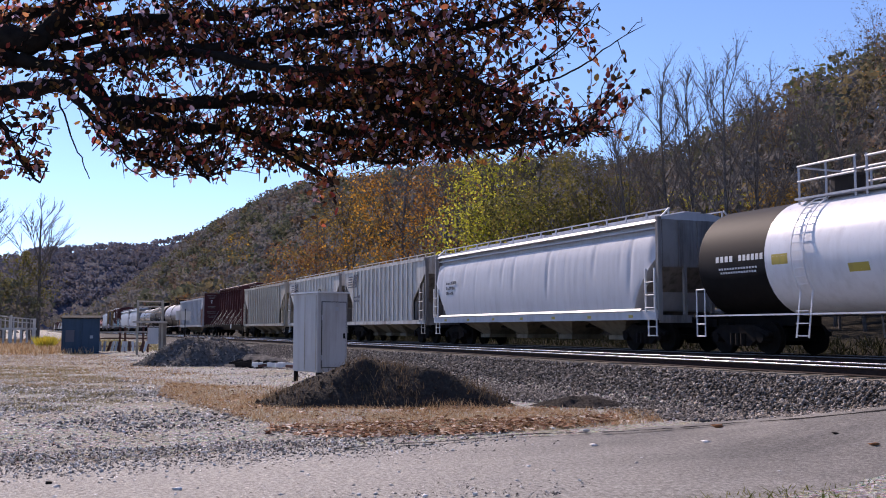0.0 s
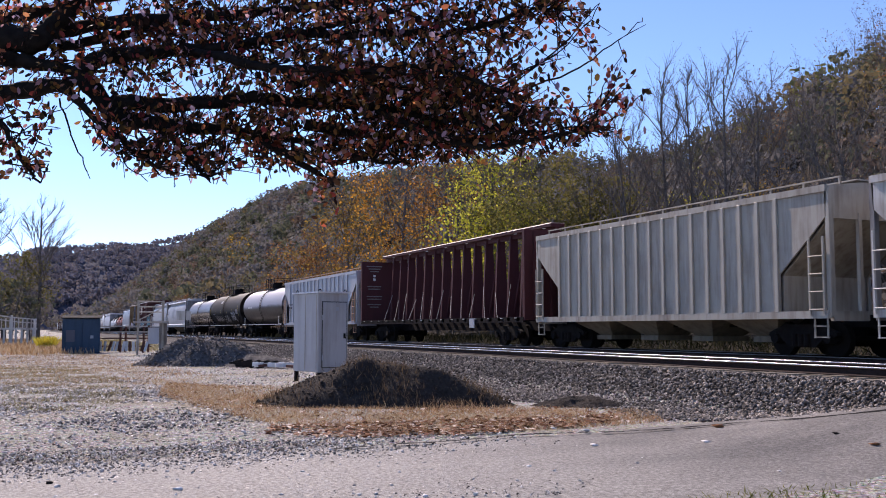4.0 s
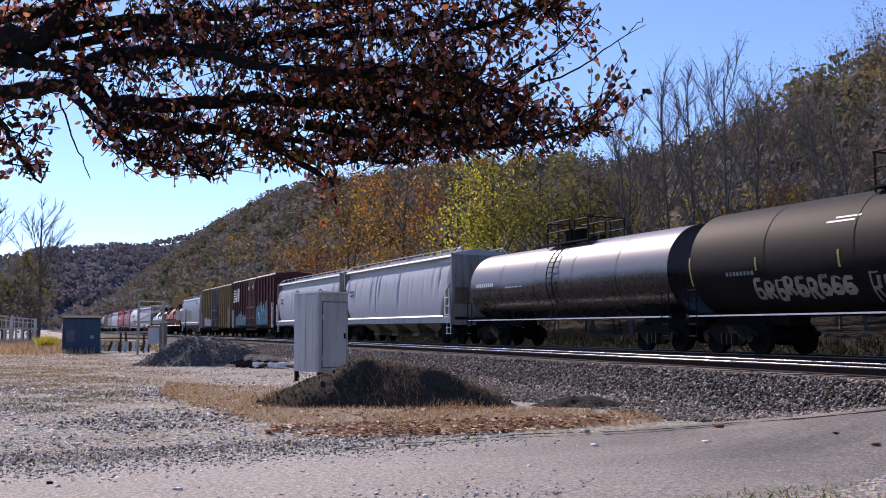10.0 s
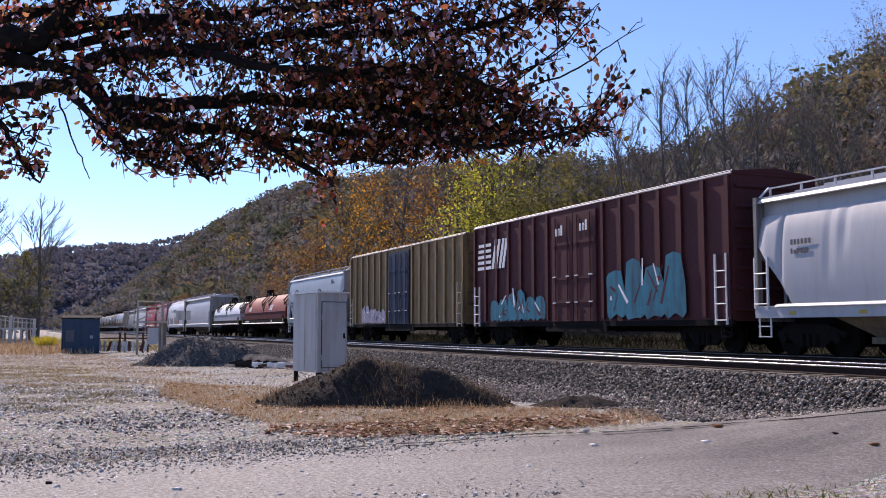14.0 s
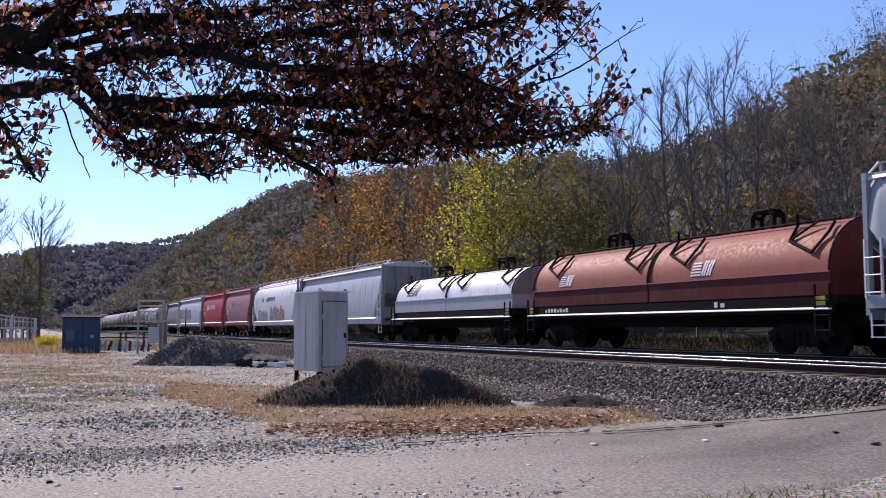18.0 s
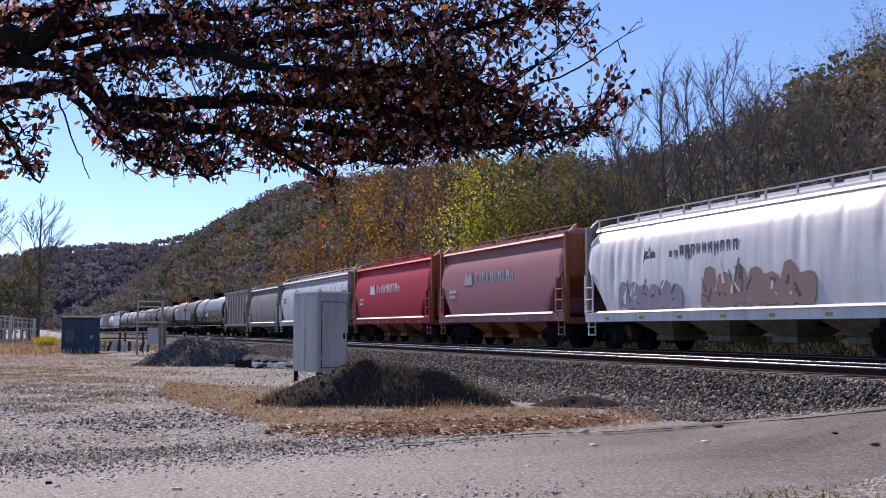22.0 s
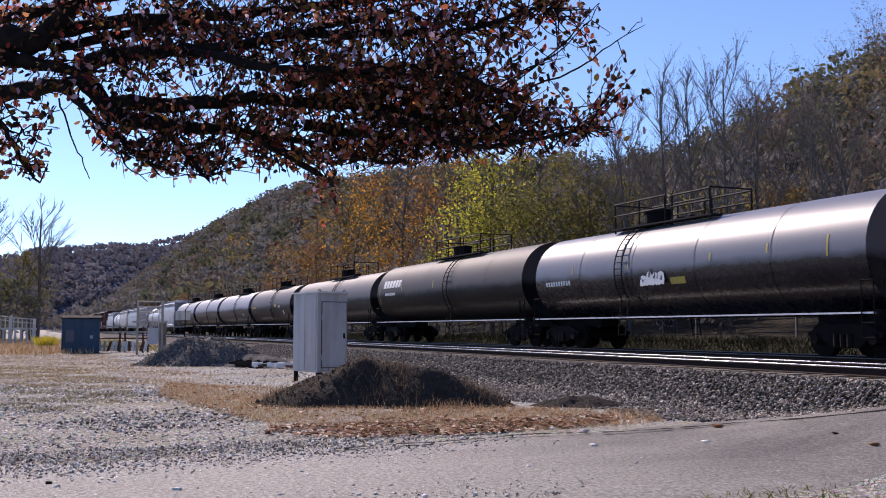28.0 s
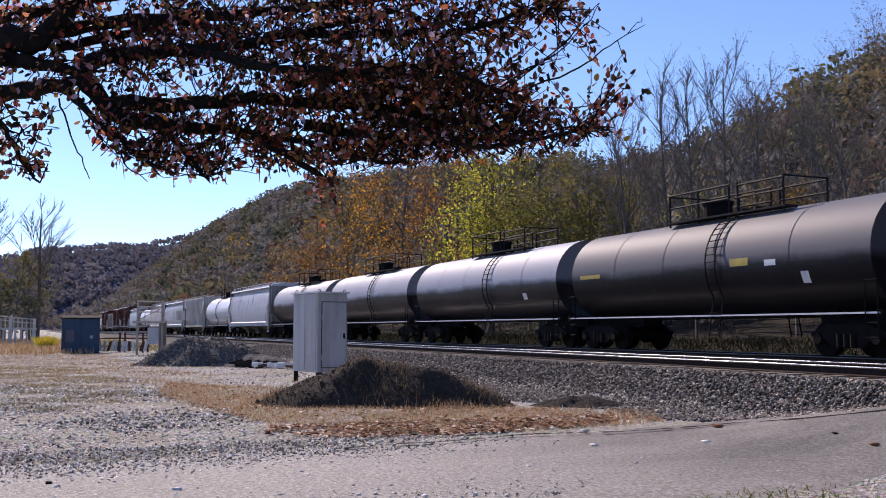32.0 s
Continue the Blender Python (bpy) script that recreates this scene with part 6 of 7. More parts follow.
# ---------------------------------------------------------------- the tree over the lot
TREE_LIMBS = [  # thickness at the start, then the way of the limb
    (.075, ((-7.85, -1.70, 1.45), (-7.55, -1.20, 2.30), (-7.25, -.75, 2.65), (-7.04, -.22, 2.50), (-6.95, -.01, 2.45), (-6.82, .31, 2.39))),
    (.070, ((-7.85, -1.70, 1.30), (-7.55, -1.15, 1.95), (-7.29, -.74, 2.16), (-7.05, -.21, 2.25), (-6.88, .17, 2.31), (-6.82, .31, 2.39))),
    (.080, ((-7.85, -1.70, 1.60), (-7.5, -1.0, 2.45), (-7.03, -.23, 2.61), (-6.94, -.01, 2.61), (-6.87, .12, 2.73), (-6.79, .26, 2.92), (-6.6, .6, 3.6))),
    (.042, ((-6.83, .27, 2.39), (-6.78, .38, 2.48), (-6.69, .58, 2.52), (-6.53, .94, 2.54), (-6.39, 1.25, 2.58), (-6.23, 1.60, 2.65), (-5.95, 2.22, 2.80))),
    (.045, ((-6.83, .27, 2.39), (-6.76, .49, 2.12), (-6.67, .71, 2.06), (-6.56, .99, 2.02), (-6.42, 1.30, 1.99), (-6.33, 1.55, 1.85), (-6.21, 1.88, 1.64))),
    (.036, ((-6.76, .49, 2.19), (-6.56, .95, 2.18), (-6.37, 1.37, 2.21), (-6.21, 1.75, 2.18), (-6.07, 2.07, 2.16), (-5.85, 2.60, 2.06), (-5.62, 3.16, 1.97))),
    (.034, ((-7.0, .05, 2.68), (-6.94, .68, 2.84), (-6.67, 1.30, 2.88), (-6.38, 1.96, 2.96), (-6.09, 2.62, 3.04), (-5.83, 3.20, 3.02))),
    (.022, ((-6.53, .94, 2.54), (-6.04, 1.36, 2.35), (-5.82, 1.87, 2.32), (-5.62, 2.33, 2.34), (-5.43, 2.81, 2.18))),
    (.016, ((-7.05, -.60, 2.18), (-6.55, -.26, 2.01), (-6.51, -.12, 1.83), (-6.48, -.02, 1.65), (-6.46, .05, 1.57))),
    (.018, ((-6.62, .80, 2.04), (-6.47, .98, 1.78), (-6.44, 1.09, 1.64))),
    (.020, ((-6.23, 1.60, 2.65), (-6.02, 2.34, 2.68), (-5.87, 2.69, 2.70), (-5.69, 3.08, 2.84), (-5.60, 3.27, 2.86))),
    (.018, ((-6.07, 2.07, 2.16), (-5.74, 2.39, 1.94), (-5.60, 2.73, 1.85), (-5.39, 3.20, 1.94), (-5.31, 3.37, 1.98))),
    (.018, ((-6.42, 1.30, 1.99), (-6.33, 1.79, 1.93), (-6.18, 2.15, 1.81), (-6.09, 2.36, 1.79))),
    (.018, ((-6.88, .17, 2.31), (-6.50, .37, 2.00), (-6.42, .59, 1.83), (-6.36, .75, 1.69))),
    (.030, ((-6.21, 1.75, 2.18), (-6.25, 2.25, 2.34), (-6.05, 2.75, 2.28), (-5.8, 3.1, 2.12))),
    (.024, ((-6.3, 1.7, 2.05), (-6.15, 2.2, 1.98), (-6.0, 2.6, 1.95), (-5.85, 2.95, 1.98))),
    (.028, ((-6.4, 1.6, 2.35), (-6.6, 2.0, 2.48), (-6.45, 2.4, 2.5), (-6.2, 2.75, 2.46))),
    (.026, ((-7.0, .15, 2.6), (-7.1, .55, 2.76), (-6.9, .9, 2.84), (-6.75, 1.25, 2.78))),
    (.030, ((-7.3, -.6, 2.7), (-7.42, .05, 2.97), (-7.11, .73, 3.13), (-6.71, 1.63, 3.26), (-6.22, 2.76, 3.30))),
]
BARE_TWIGS = [  # fine ends with few leaves
    (.008, ((-7.04, -.21, 2.22), (-6.46, -.03, 1.87), (-6.41, .11, 1.79)), 0),
    (.008, ((-6.6, .15, 2.15), (-6.46, .26, 1.78), (-6.43, .34, 1.61)), 0),
    (.008, ((-6.6, .42, 2.1), (-6.44, .55, 1.74), (-6.40, .69, 1.61)), 0),
    (.010, ((-5.70, 2.70, 2.17), (-5.54, 3.18, 2.50), (-5.40, 3.49, 2.86)), 11),
    (.010, ((-5.80, 2.72, 2.15), (-5.53, 3.25, 2.36), (-5.41, 3.53, 2.54), (-5.29, 3.75, 2.73)), 13),
    (.008, ((-5.75, 2.75, 2.2), (-5.55, 3.30, 2.15), (-5.39, 3.65, 2.21)), 14),
    (.008, ((-6.3, 1.6, 1.85), (-5.95, 1.69, 1.71), (-5.91, 1.83, 1.52)), 9),
    (.007, ((-5.7, 2.7, 2.25), (-5.37, 3.12, 2.45), (-5.23, 3.38, 2.79)), 8),
]
FALL_LEAF = island("autumn_tree_leaves", [(0, (.018, .010, .010)), (.30, (.055, .028, .018)), (.44, (.11, .075, .02)), (.55, (.20, .03, .04)), (.66, (.24, .14, .03)), (.75, (.42, .075, .06)), (.84, (.46, .20, .08)), (.92, (.42, .26, .33)), (1, (.64, .47, .58))], .55, .55)


def spline(points, n):
    """Smooth way through points."""
    p = np.array([points[0], *points, points[-1]], float)
    out = []
    for i in range(1, len(p) - 2):
        for t in np.linspace(0, 1, n, endpoint=False):
            a, c, d, e = p[i - 1], p[i], p[i + 1], p[i + 2]
            out.append(.5 * (2 * c + (d - a) * t + (2 * a - 5 * c + 4 * d - e) * t ** 2 + (3 * c - a - 3 * d + e) * t ** 3))
    return np.array(out + [p[-1]])


def lower_edge(y):
    """Height of the crown's lower edge over the lot."""
    return np.interp(y, [-.1, .08, .14, .3, .45, .9, 1.5, 2.0, 3.2, 3.6], [1.62, 1.65, 2.15, 2.05, 1.80, 1.68, 1.74, 1.80, 1.86, 2.0])


def shade_tree():
    r = np.random.default_rng(77)
    ob = new("autumn_tree")
    ob.location = (-7.9, -1.75, -.82)
    tagged(ob, "autumn tree with dark spreading limbs and red-brown leaves", "tree")
    base = np.array(ob.location)
    limb_segs, twig_segs, leaf_at = [], [], []

    def chain(pts, r0, r1, dest):
        rad = np.linspace(r0, r1, len(pts))
        if dest is limb_segs:
            rad = rad * (1 + r.normal(0, .05, len(pts)))
            dest.append(sweep(pts - base, rad))
            return
        for i in range(len(pts) - 1):
            dest.append((*(pts[i] - base), *(pts[i + 1] - base), rad[i], rad[i + 1]))

    def leaves_on(pts, step):
        d = np.linalg.norm(np.diff(pts, axis=0), axis=1)
        for i in range(len(pts) - 1):
            for _ in range(max(1, int(d[i] / step + r.random()))):
                leaf_at.append(pts[i] + (pts[i + 1] - pts[i]) * r.random() - base)

    for thick, way in TREE_LIMBS:
        pts = spline(way, 6)
        pts[1:-1] += r.normal(0, .006, pts[1:-1].shape)
        chain(pts, thick * (1.75 if thick > .05 else 1.55), max(.006, thick * .35), limb_segs)
        long = thick < .05
        count = int(len(pts) * (5.0 if long else .8))
        for _ in range(count):
            i = r.integers(max(1, len(pts) // 6), len(pts))
            if pts[i][1] < 1.1 and r.random() < .3:
                i = r.integers(len(pts) // 2, len(pts))
            p = pts[i].copy()
            d = np.array([r.normal(0, .8), r.normal(.3, .8), r.normal(.12, .7)])
            d /= np.linalg.norm(d)
            length = r.uniform(.2, .62)
            tw = [p]
            for k in range(4):
                d = d + r.normal(0, .25, 3)
                d /= np.linalg.norm(d)
                tw.append(tw[-1] + d * length / 4)
            tw = np.array(tw)
            chain(tw, .006, .0025, twig_segs)
            leaves_on(tw[1:], .0215)
        leaves_on(pts[len(pts) // 2:], .05)
    bare_from = len(twig_segs)
    for thick, way, n in BARE_TWIGS:
        pts = spline(way, 6)
        pts[1:-1] += r.normal(0, .008, pts[1:-1].shape)
        chain(pts, thick, .003, twig_segs)
        for _ in range(n):
            leaf_at.append(pts[r.integers(len(pts) // 4, len(pts))] - base + r.normal(0, .012, 3))
        for k in range(3 if n else 0):
            i = r.integers(3, len(pts) - 1)
            e = pts[i] + np.array([r.normal(0, .06), r.normal(.05, .07), r.normal(0, .07)])
            chain(np.array([pts[i], e]), .004, .002, twig_segs)
            if n:
                leaf_at.append(e - base)
    bare_to = len(twig_segs)
    # the stem, and the crown above that gives the shade
    stem = spline(((-7.9, -1.75, -.95), (-7.95, -1.8, .2), (-7.85, -1.70, 1.4), (-7.9, -1.9, 2.6), (-8.1, -2.2, 4.2)), 5)
    chain(stem, .17, .07, limb_segs)
    for k in range(9):
        a = 2 * math.pi * k / 9
        p0 = stem[r.integers(11, len(stem))]
        way = (p0, p0 + np.array([math.cos(a) * .8, math.sin(a) * .8, .9]), p0 + np.array([math.cos(a) * 1.9, math.sin(a) * 1.9, 1.5 + r.random()]))
        if way[2][2] < 3.6 and way[2][1] > -1:
            continue
        pts = spline(way, 6)
        chain(pts, .05, .012, limb_segs)
        for _ in range(18):
            i = r.integers(4, len(pts))
            d = r.normal(0, 1, 3)
            d /= np.linalg.norm(d)
            tw = np.array([pts[i], pts[i] + d * .2, pts[i] + d * .42 + r.normal(0, .05, 3)])
            chain(tw, .007, .003, twig_segs)
            leaves_on(tw, .03)
    v, f, _ = join([(a, c, 0) for a, c in limb_segs])
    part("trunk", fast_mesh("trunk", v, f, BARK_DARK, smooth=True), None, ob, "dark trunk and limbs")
    T = np.array(twig_segs)
    mid_t = (T[:, :3] + T[:, 3:6]) / 2 + base
    T = T[((mid_t[:, 2] > lower_edge(mid_t[:, 1]) - .02) & ((mid_t[:, 1] > .14) | (mid_t[:, 2] > 2.25) | (r.random(len(T)) < .4))) | (mid_t[:, 1] < -.8) | (np.arange(len(T)) >= bare_from) & (np.arange(len(T)) < bare_to)]
    v, f = tubes(T, 3)
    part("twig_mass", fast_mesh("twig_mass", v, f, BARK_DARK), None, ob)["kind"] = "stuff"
    # leaves: pointed, folded along the rib
    P = np.array(leaf_at)
    P = P + r.normal(0, .022, P.shape)
    # the crown's lower edge
    W = P + base
    low = lower_edge(W[:, 1])
    P = P[(W[:, 2] > low + r.normal(0, .03, len(W))) | (W[:, 1] < -.8) | ((np.abs(W[:, 1] - 1.82) < .07) & (W[:, 2] > 1.38))]
    P = P[r.random(len(P)) < np.interp(P[:, 1] + base[1], [-.15, 0, .10, .16, .9, 1.4, 1.8], [.44, .30, .15, .58, .44, .42, .68]) + 1.0 * ((P[:, 1] + base[1] < .3) & (P[:, 2] + base[2] > 2.25)) + .35 * ((P[:, 1] + base[1] < 1.05) & (P[:, 2] + base[2] > 2.5))]
    n = len(P)
    a, dn = r.uniform(0, 2 * np.pi, n), r.normal(.6, .7, n)
    X_ = np.stack([np.cos(a) * np.cos(dn), np.sin(a) * np.cos(dn), -np.sin(dn)], -1)
    up = r.normal(0, 1, (n, 3))
    Y_ = np.cross(up, X_)
    Y_ /= np.linalg.norm(Y_, axis=1, keepdims=True)
    R = np.stack([X_, Y_, np.cross(X_, Y_)], -1)
    shape = np.array([[-.5, 0, 0], [-.20, -.27, .05], [.22, -.27, .05], [.5, 0, -.02], [.22, .27, .05], [-.20, .27, .05]])
    s = r.uniform(.034, .064, n)
    V = np.einsum("nij,vj->nvi", R, shape) * s[:, None, None] + P[:, None]
    F = (np.array([[0, 1, 2, 3], [0, 3, 4, 5]])[None] + (np.arange(n) * 6)[:, None, None]).reshape(-1, 4)
    part("leaves", fast_mesh("leaves", V.reshape(-1, 3), F, FALL_LEAF), None, ob, "red, brown and orange autumn leaves")["kind"] = "stuff"


shade_tree()

# ---------------------------------------------------------------- relay cabinet
CAB = paint("grey_cabinet_paint", (.43, .42, .415), .5, .55, (.20, .155, .12))
CAB_DARK = paint("cabinet_gap", (.03, .03, .03), .8, .2)


def relay_cabinet():
    ob = new("relay_cabinet")
    ob.matrix_basis = pose(-22.80, 6.594, -.36, 0, 0, 14)
    tagged(ob, "grey steel relay cabinet with one door beside the track", "cabinet")
    a, w, h = .60, .41, 1.88
    bm = bmesh.new()
    box(bm, -a, a, -w, w, 0, h)
    bmesh.ops.bevel(bm, geom=bm.edges[:], offset=.012, segments=2, affect="EDGES")
    part("body", bm, CAB, ob)
    # White plate: the sun on the cabinet's top is put into the paint.
    bm = bmesh.new()
    box(bm, -a - .04, a + .05, -w - .04, w + .04, h, h + .035)
    part("roof", bm, M["white"], ob, "overhanging roof plate painted white as if sunlit")
    for x in (-a + .06, a - .04):
        for y in (-w + .06, w - .06):
            bm = bmesh.new()
            for i in range(8):
                t0, t1 = math.pi * i / 8, math.pi * (i + 1) / 8
                rod(bm, (x, y + .035 * math.cos(t0), h + .03 + .06 * math.sin(t0)), (x, y + .035 * math.cos(t1), h + .03 + .06 * math.sin(t1)), .009, 5)
            part("lifting_eye", bm, M["under"], ob)
    bm = bmesh.new()
    box(bm, a + .002, a + .012, -.315, .375, .10, h - .20)
    part("door_gap", bm, CAB_DARK, ob)
    bm = bmesh.new()
    box(bm, a + .004, a + .032, -.295, .355, .12, h - .22)
    bmesh.ops.bevel(bm, geom=bm.edges[:], offset=.006, segments=1, affect="EDGES")
    door = part("door", bm, CAB, ob, "flat steel door")
    bm = bmesh.new()
    box(bm, a + .032, a + .05, .27, .32, .80, .92)
    rod(bm, (a + .05, .295, .86), (a + .09, .295, .80), .014, 6)
    part("handle", bm, M["under"], door, "black door latch")
    for z in (.35, 1.30):
        bm = bmesh.new()
        rod(bm, (a + .03, -.305, z - .06), (a + .03, -.305, z + .06), .014, 6)
        part("hinge", bm, M["grey"], door)
    bm = bmesh.new()
    box(bm, a + .033, a + .037, .05, .14, h - .42, h - .33)
    part("notice", bm, M["pale"], door)
    bm = bmesh.new()
    for x in (-.02, a - .08):
        box(bm, x - .012, x + .012, -w - .007, -w + .001, .05, h - .05)
    part("side_seam", bm, M["tan"], ob)
    for x in (-a + .06, a - .06):
        for y in (-w + .06, w - .06):
            bm = bmesh.new()
            box(bm, x - .04, x + .04, y - .04, y + .04, -.50, .01)
            part("leg", bm, M["under"], ob)


relay_cabinet()

# ---------------------------------------------------------------- earth heaps
EARTH = mottled("dark_cinder_earth", [(.3, (.018, .015, .014)), (.55, (.042, .036, .032)), (.75, (.10, .083, .070))], 14, .98, 1.0, .10, 9, (.9, (.06, .048, .038), .35, .85))
GREY_HEAP = mottled("grey_gravel_heap", [(.3, (.036, .034, .034)), (.55, (.10, .094, .09)), (.75, (.19, .175, .168))], 7, .98, .9, .07, 8)


def heap(name, label, cx, cy, lx, ly, h, turn, mat, seed, n=46):
    r = random.Random(seed)
    ob_v, quads = [], []
    c, s = math.cos(radians(turn)), math.sin(radians(turn))
    ph = [r.uniform(0, 6) for _ in range(6)]
    for i in range(n + 1):
        for j in range(n + 1):
            u, v = 2 * i / n - 1, 2 * j / n - 1
            d = math.hypot(u, v) + .10 * math.sin(3 * math.atan2(v, u) + ph[0]) + .05 * math.sin(7 * math.atan2(v, u) + ph[1])
            k = max(0.0, 1 - d)
            z = h * (k * k * (3 - 2 * k)) ** .62 * (1 + .10 * math.sin(6 * u + ph[2]) * math.sin(5 * v + ph[3]))
            z += k * .35 * h * noise.noise(Vector((u * 3 + seed, v * 3, 0))) * .6 + (k > 0) * .03 * noise.noise(Vector((u * 14 + seed, v * 14, 3)))
            x, y = lx * u, ly * v
            X, Y = cx + c * x - s * y, cy + s * x + c * y
            ob_v.append((X, Y, float(ground_height(X, Y)) - .06 + z))
    for i in range(n):
        for j in range(n):
            quads.append((i * (n + 1) + j, (i + 1) * (n + 1) + j, (i + 1) * (n + 1) + j + 1, i * (n + 1) + j + 1))
    ob = new(name, fast_mesh(name, ob_v, quads, mat, smooth=True))
    tagged(ob, label, "heap")
    return ob, np.array(ob_v)


mound, mound_v = heap("earth_mound", "dark earth mound with dry weeds before the cabinet", -17.95, 6.48, 1.35, 2.62, .84, -23.4, EARTH, 3)
heap("earth_mound", "low dark patch of spilled earth at the ballast", -15.8, 9.75, .6, 1.15, .24, -23.4, EARTH, 5)
pile_v = heap("gravel_mound", "grey gravel heap beside the track", -40.2, 6.9, 2.0, 2.9, 1.15, -23.4, GREY_HEAP, 8)[1]
heap("gravel_mound", "low grey gravel spill beside the heap", -38.4, 8.6, 1.4, 1.9, .5, -23.4, GREY_HEAP, 9)
for hv, nn_, lo, hi, nm, lb, mt in ((pile_v, 3600, .04, .13, "heap_stones", "loose grey stones on the gravel heap", BALLAST), (mound_v, 2600, .02, .075, "mound_stones", "small stones and clods on the mound", EARTH)):
    sel = hv[rng.integers(0, len(hv), nn_)]
    sel = sel[sel[:, 2] > ground_height(sel[:, 0], sel[:, 1]) + .02]
    V, F = scatter(ROCKS, sel + rng.normal(0, .05, sel.shape) * np.array([1, 1, .2]), rng.uniform(lo, hi, len(sel)), rng)
    tagged(new(nm, fast_mesh(nm, V, F, mt)), lb, "stones", kind="stuff")

# ---------------------------------------------------------------- blue shed
SHED = paint("faded_blue_shed_paint", (.045, .075, .115), .7, .5, (.02, .03, .04), gloss=.1)


def blue_shed():
    ob = new("blue_shed")
    ob.matrix_basis = pose(-63.2, 3.15, -.82, 0, 0, -5)
    tagged(ob, "small faded dark blue equipment shed", "shed")
    bm = bmesh.new()
    box(bm, -1.0, 1.0, -1.04, 1.04, .06, 2.12)
    part("wall", bm, SHED, ob)
    bm = bmesh.new()
    loft(bm, [[(-1.15, y, 2.28), (1.1, y, 2.12), (1.1, y, 2.18), (-1.15, y, 2.34)] for y in (-1.16, 1.16)])
    part("roof", bm, M["under"], ob)
    bm = bmesh.new()
    box(bm, 1.0, 1.03, -.86, -.36, .72, 1.42)
    part("window", bm, M["mark_dark"], ob, "dark boarded window")
    for y in (-1.05, .02, 1.02):
        bm = bmesh.new()
        box(bm, 1.0, 1.035, y - .03, y + .03, .08, 2.1)
        part("batten", bm, SHED, ob)
    bm = bmesh.new()
    box(bm, 1.0, 1.025, .10, .98, .10, 2.02)
    door = part("door", bm, SHED, ob)
    bm = bmesh.new()
    box(bm, 1.03, 1.05, .52, .70, .92, 1.10)
    part("notice", bm, M["blue"], door)
    for x in (-.8, .8):
        bm = bmesh.new()
        box(bm, x - .1, x + .1, -1.05, 1.05, -.02, .07)
        part("skid", bm, M["under"], ob)


blue_shed()

# ---------------------------------------------------------------- rack of stored track gear
RUST = paint("rusted_steel", (.10, .035, .025), .8, .6, (.05, .03, .025))
WOODP = paint("bleached_timber", (.42, .38, .33), .8, .5, (.2, .17, .14))


def steel_rack():
    ob = new("storage_rack")
    ob.matrix_basis = pose(-64.0, 5.45, -.80, 0, 0, 62)
    tagged(ob, "rusty steel rack of stored track gear beside the shed", "rack")
    for x in (-1.6, .2, 1.7):
        for y in (-.4, .4):
            bm = bmesh.new()
            box(bm, x - .05, x + .05, y - .05, y + .05, 0, 2.0 if x < 0 else 1.7)
            part("post", bm, RUST, ob)
    for z in (.35, .85, 1.25, 1.6):
        for y in (-.42, .42):
            bm = bmesh.new()
            box(bm, -1.9, 1.9, y - .035, y + .035, z, z + .08)
            part("beam", bm, WOODP if z > 1 else RUST, ob)
    r = random.Random(4)
    for i in range(17):
        x = -1.9 + i * .235
        bm = bmesh.new()
        lean = r.uniform(-.12, .18)
        loft(bm, [[(x + lean * k - .08, y, .08 + k * .62), (x + lean * k + .08, y, .08 + k * .62), (x + lean * k + .08, y + .05, .08 + k * .62), (x + lean * k - .08, y + .05, .08 + k * .62)] for k, y in ((0, -.62), (1, -.5))])
        part("stake", bm, M["white"] if i % 3 else RUST, ob)


steel_rack()


def timber_platform():
    ob = new("loading_platform")
    ob.matrix_basis = pose(-57.6, 6.55, -.80, 0, 0, -6)
    tagged(ob, "weathered steel platform with railing and cabinet below", "platform")
    for x in (-.5, .5):
        for y in (-.68, .68):
            bm = bmesh.new()
            box(bm, x - .06, x + .06, y - .06, y + .06, 0, 3.1)
            part("post", bm, M["tan"], ob)
    bm = bmesh.new()
    box(bm, -.75, .75, -.95, .95, 1.82, 1.92)
    part("deck", bm, WOODP, ob)
    for z in (2.45, 2.75, 3.05):
        for x in (-.5, .5):
            bm = bmesh.new()
            rod(bm, (x, -.72, z), (x, .72, z), .03, 5)
            part("rail", bm, WOODP, ob)
    bm = bmesh.new()
    rod(bm, (.5, -.7, 1.95), (.5, .7, 2.7), .03, 5)
    part("brace", bm, WOODP, ob)
    bm = bmesh.new()
    box(bm, -.3, .3, -.12, .48, .62, 1.55)
    part("cabinet", bm, M["grey"], ob, "small grey control box")
    bm = bmesh.new()
    box(bm, -.32, .32, .5, .92, .3, 1.8)
    part("panel", bm, M["dark_tan"], ob)


timber_platform()


def lineside_sign():
    ob = new("lineside_sign")
    ob.matrix_basis = pose(-53.4, 7.9, -.8, 0, 0, 0)
    tagged(ob, "small board on a thin lineside post", "sign")
    bm = bmesh.new()
    rod(bm, (0, 0, 0), (0, 0, 2.55), .03, 6)
    part("post", bm, M["under"], ob)
    bm = bmesh.new()
    box(bm, -.02, .02, -.5, .28, 1.95, 2.45)
    part("board", bm, M["cream"], ob, "weathered blank board")


lineside_sign()


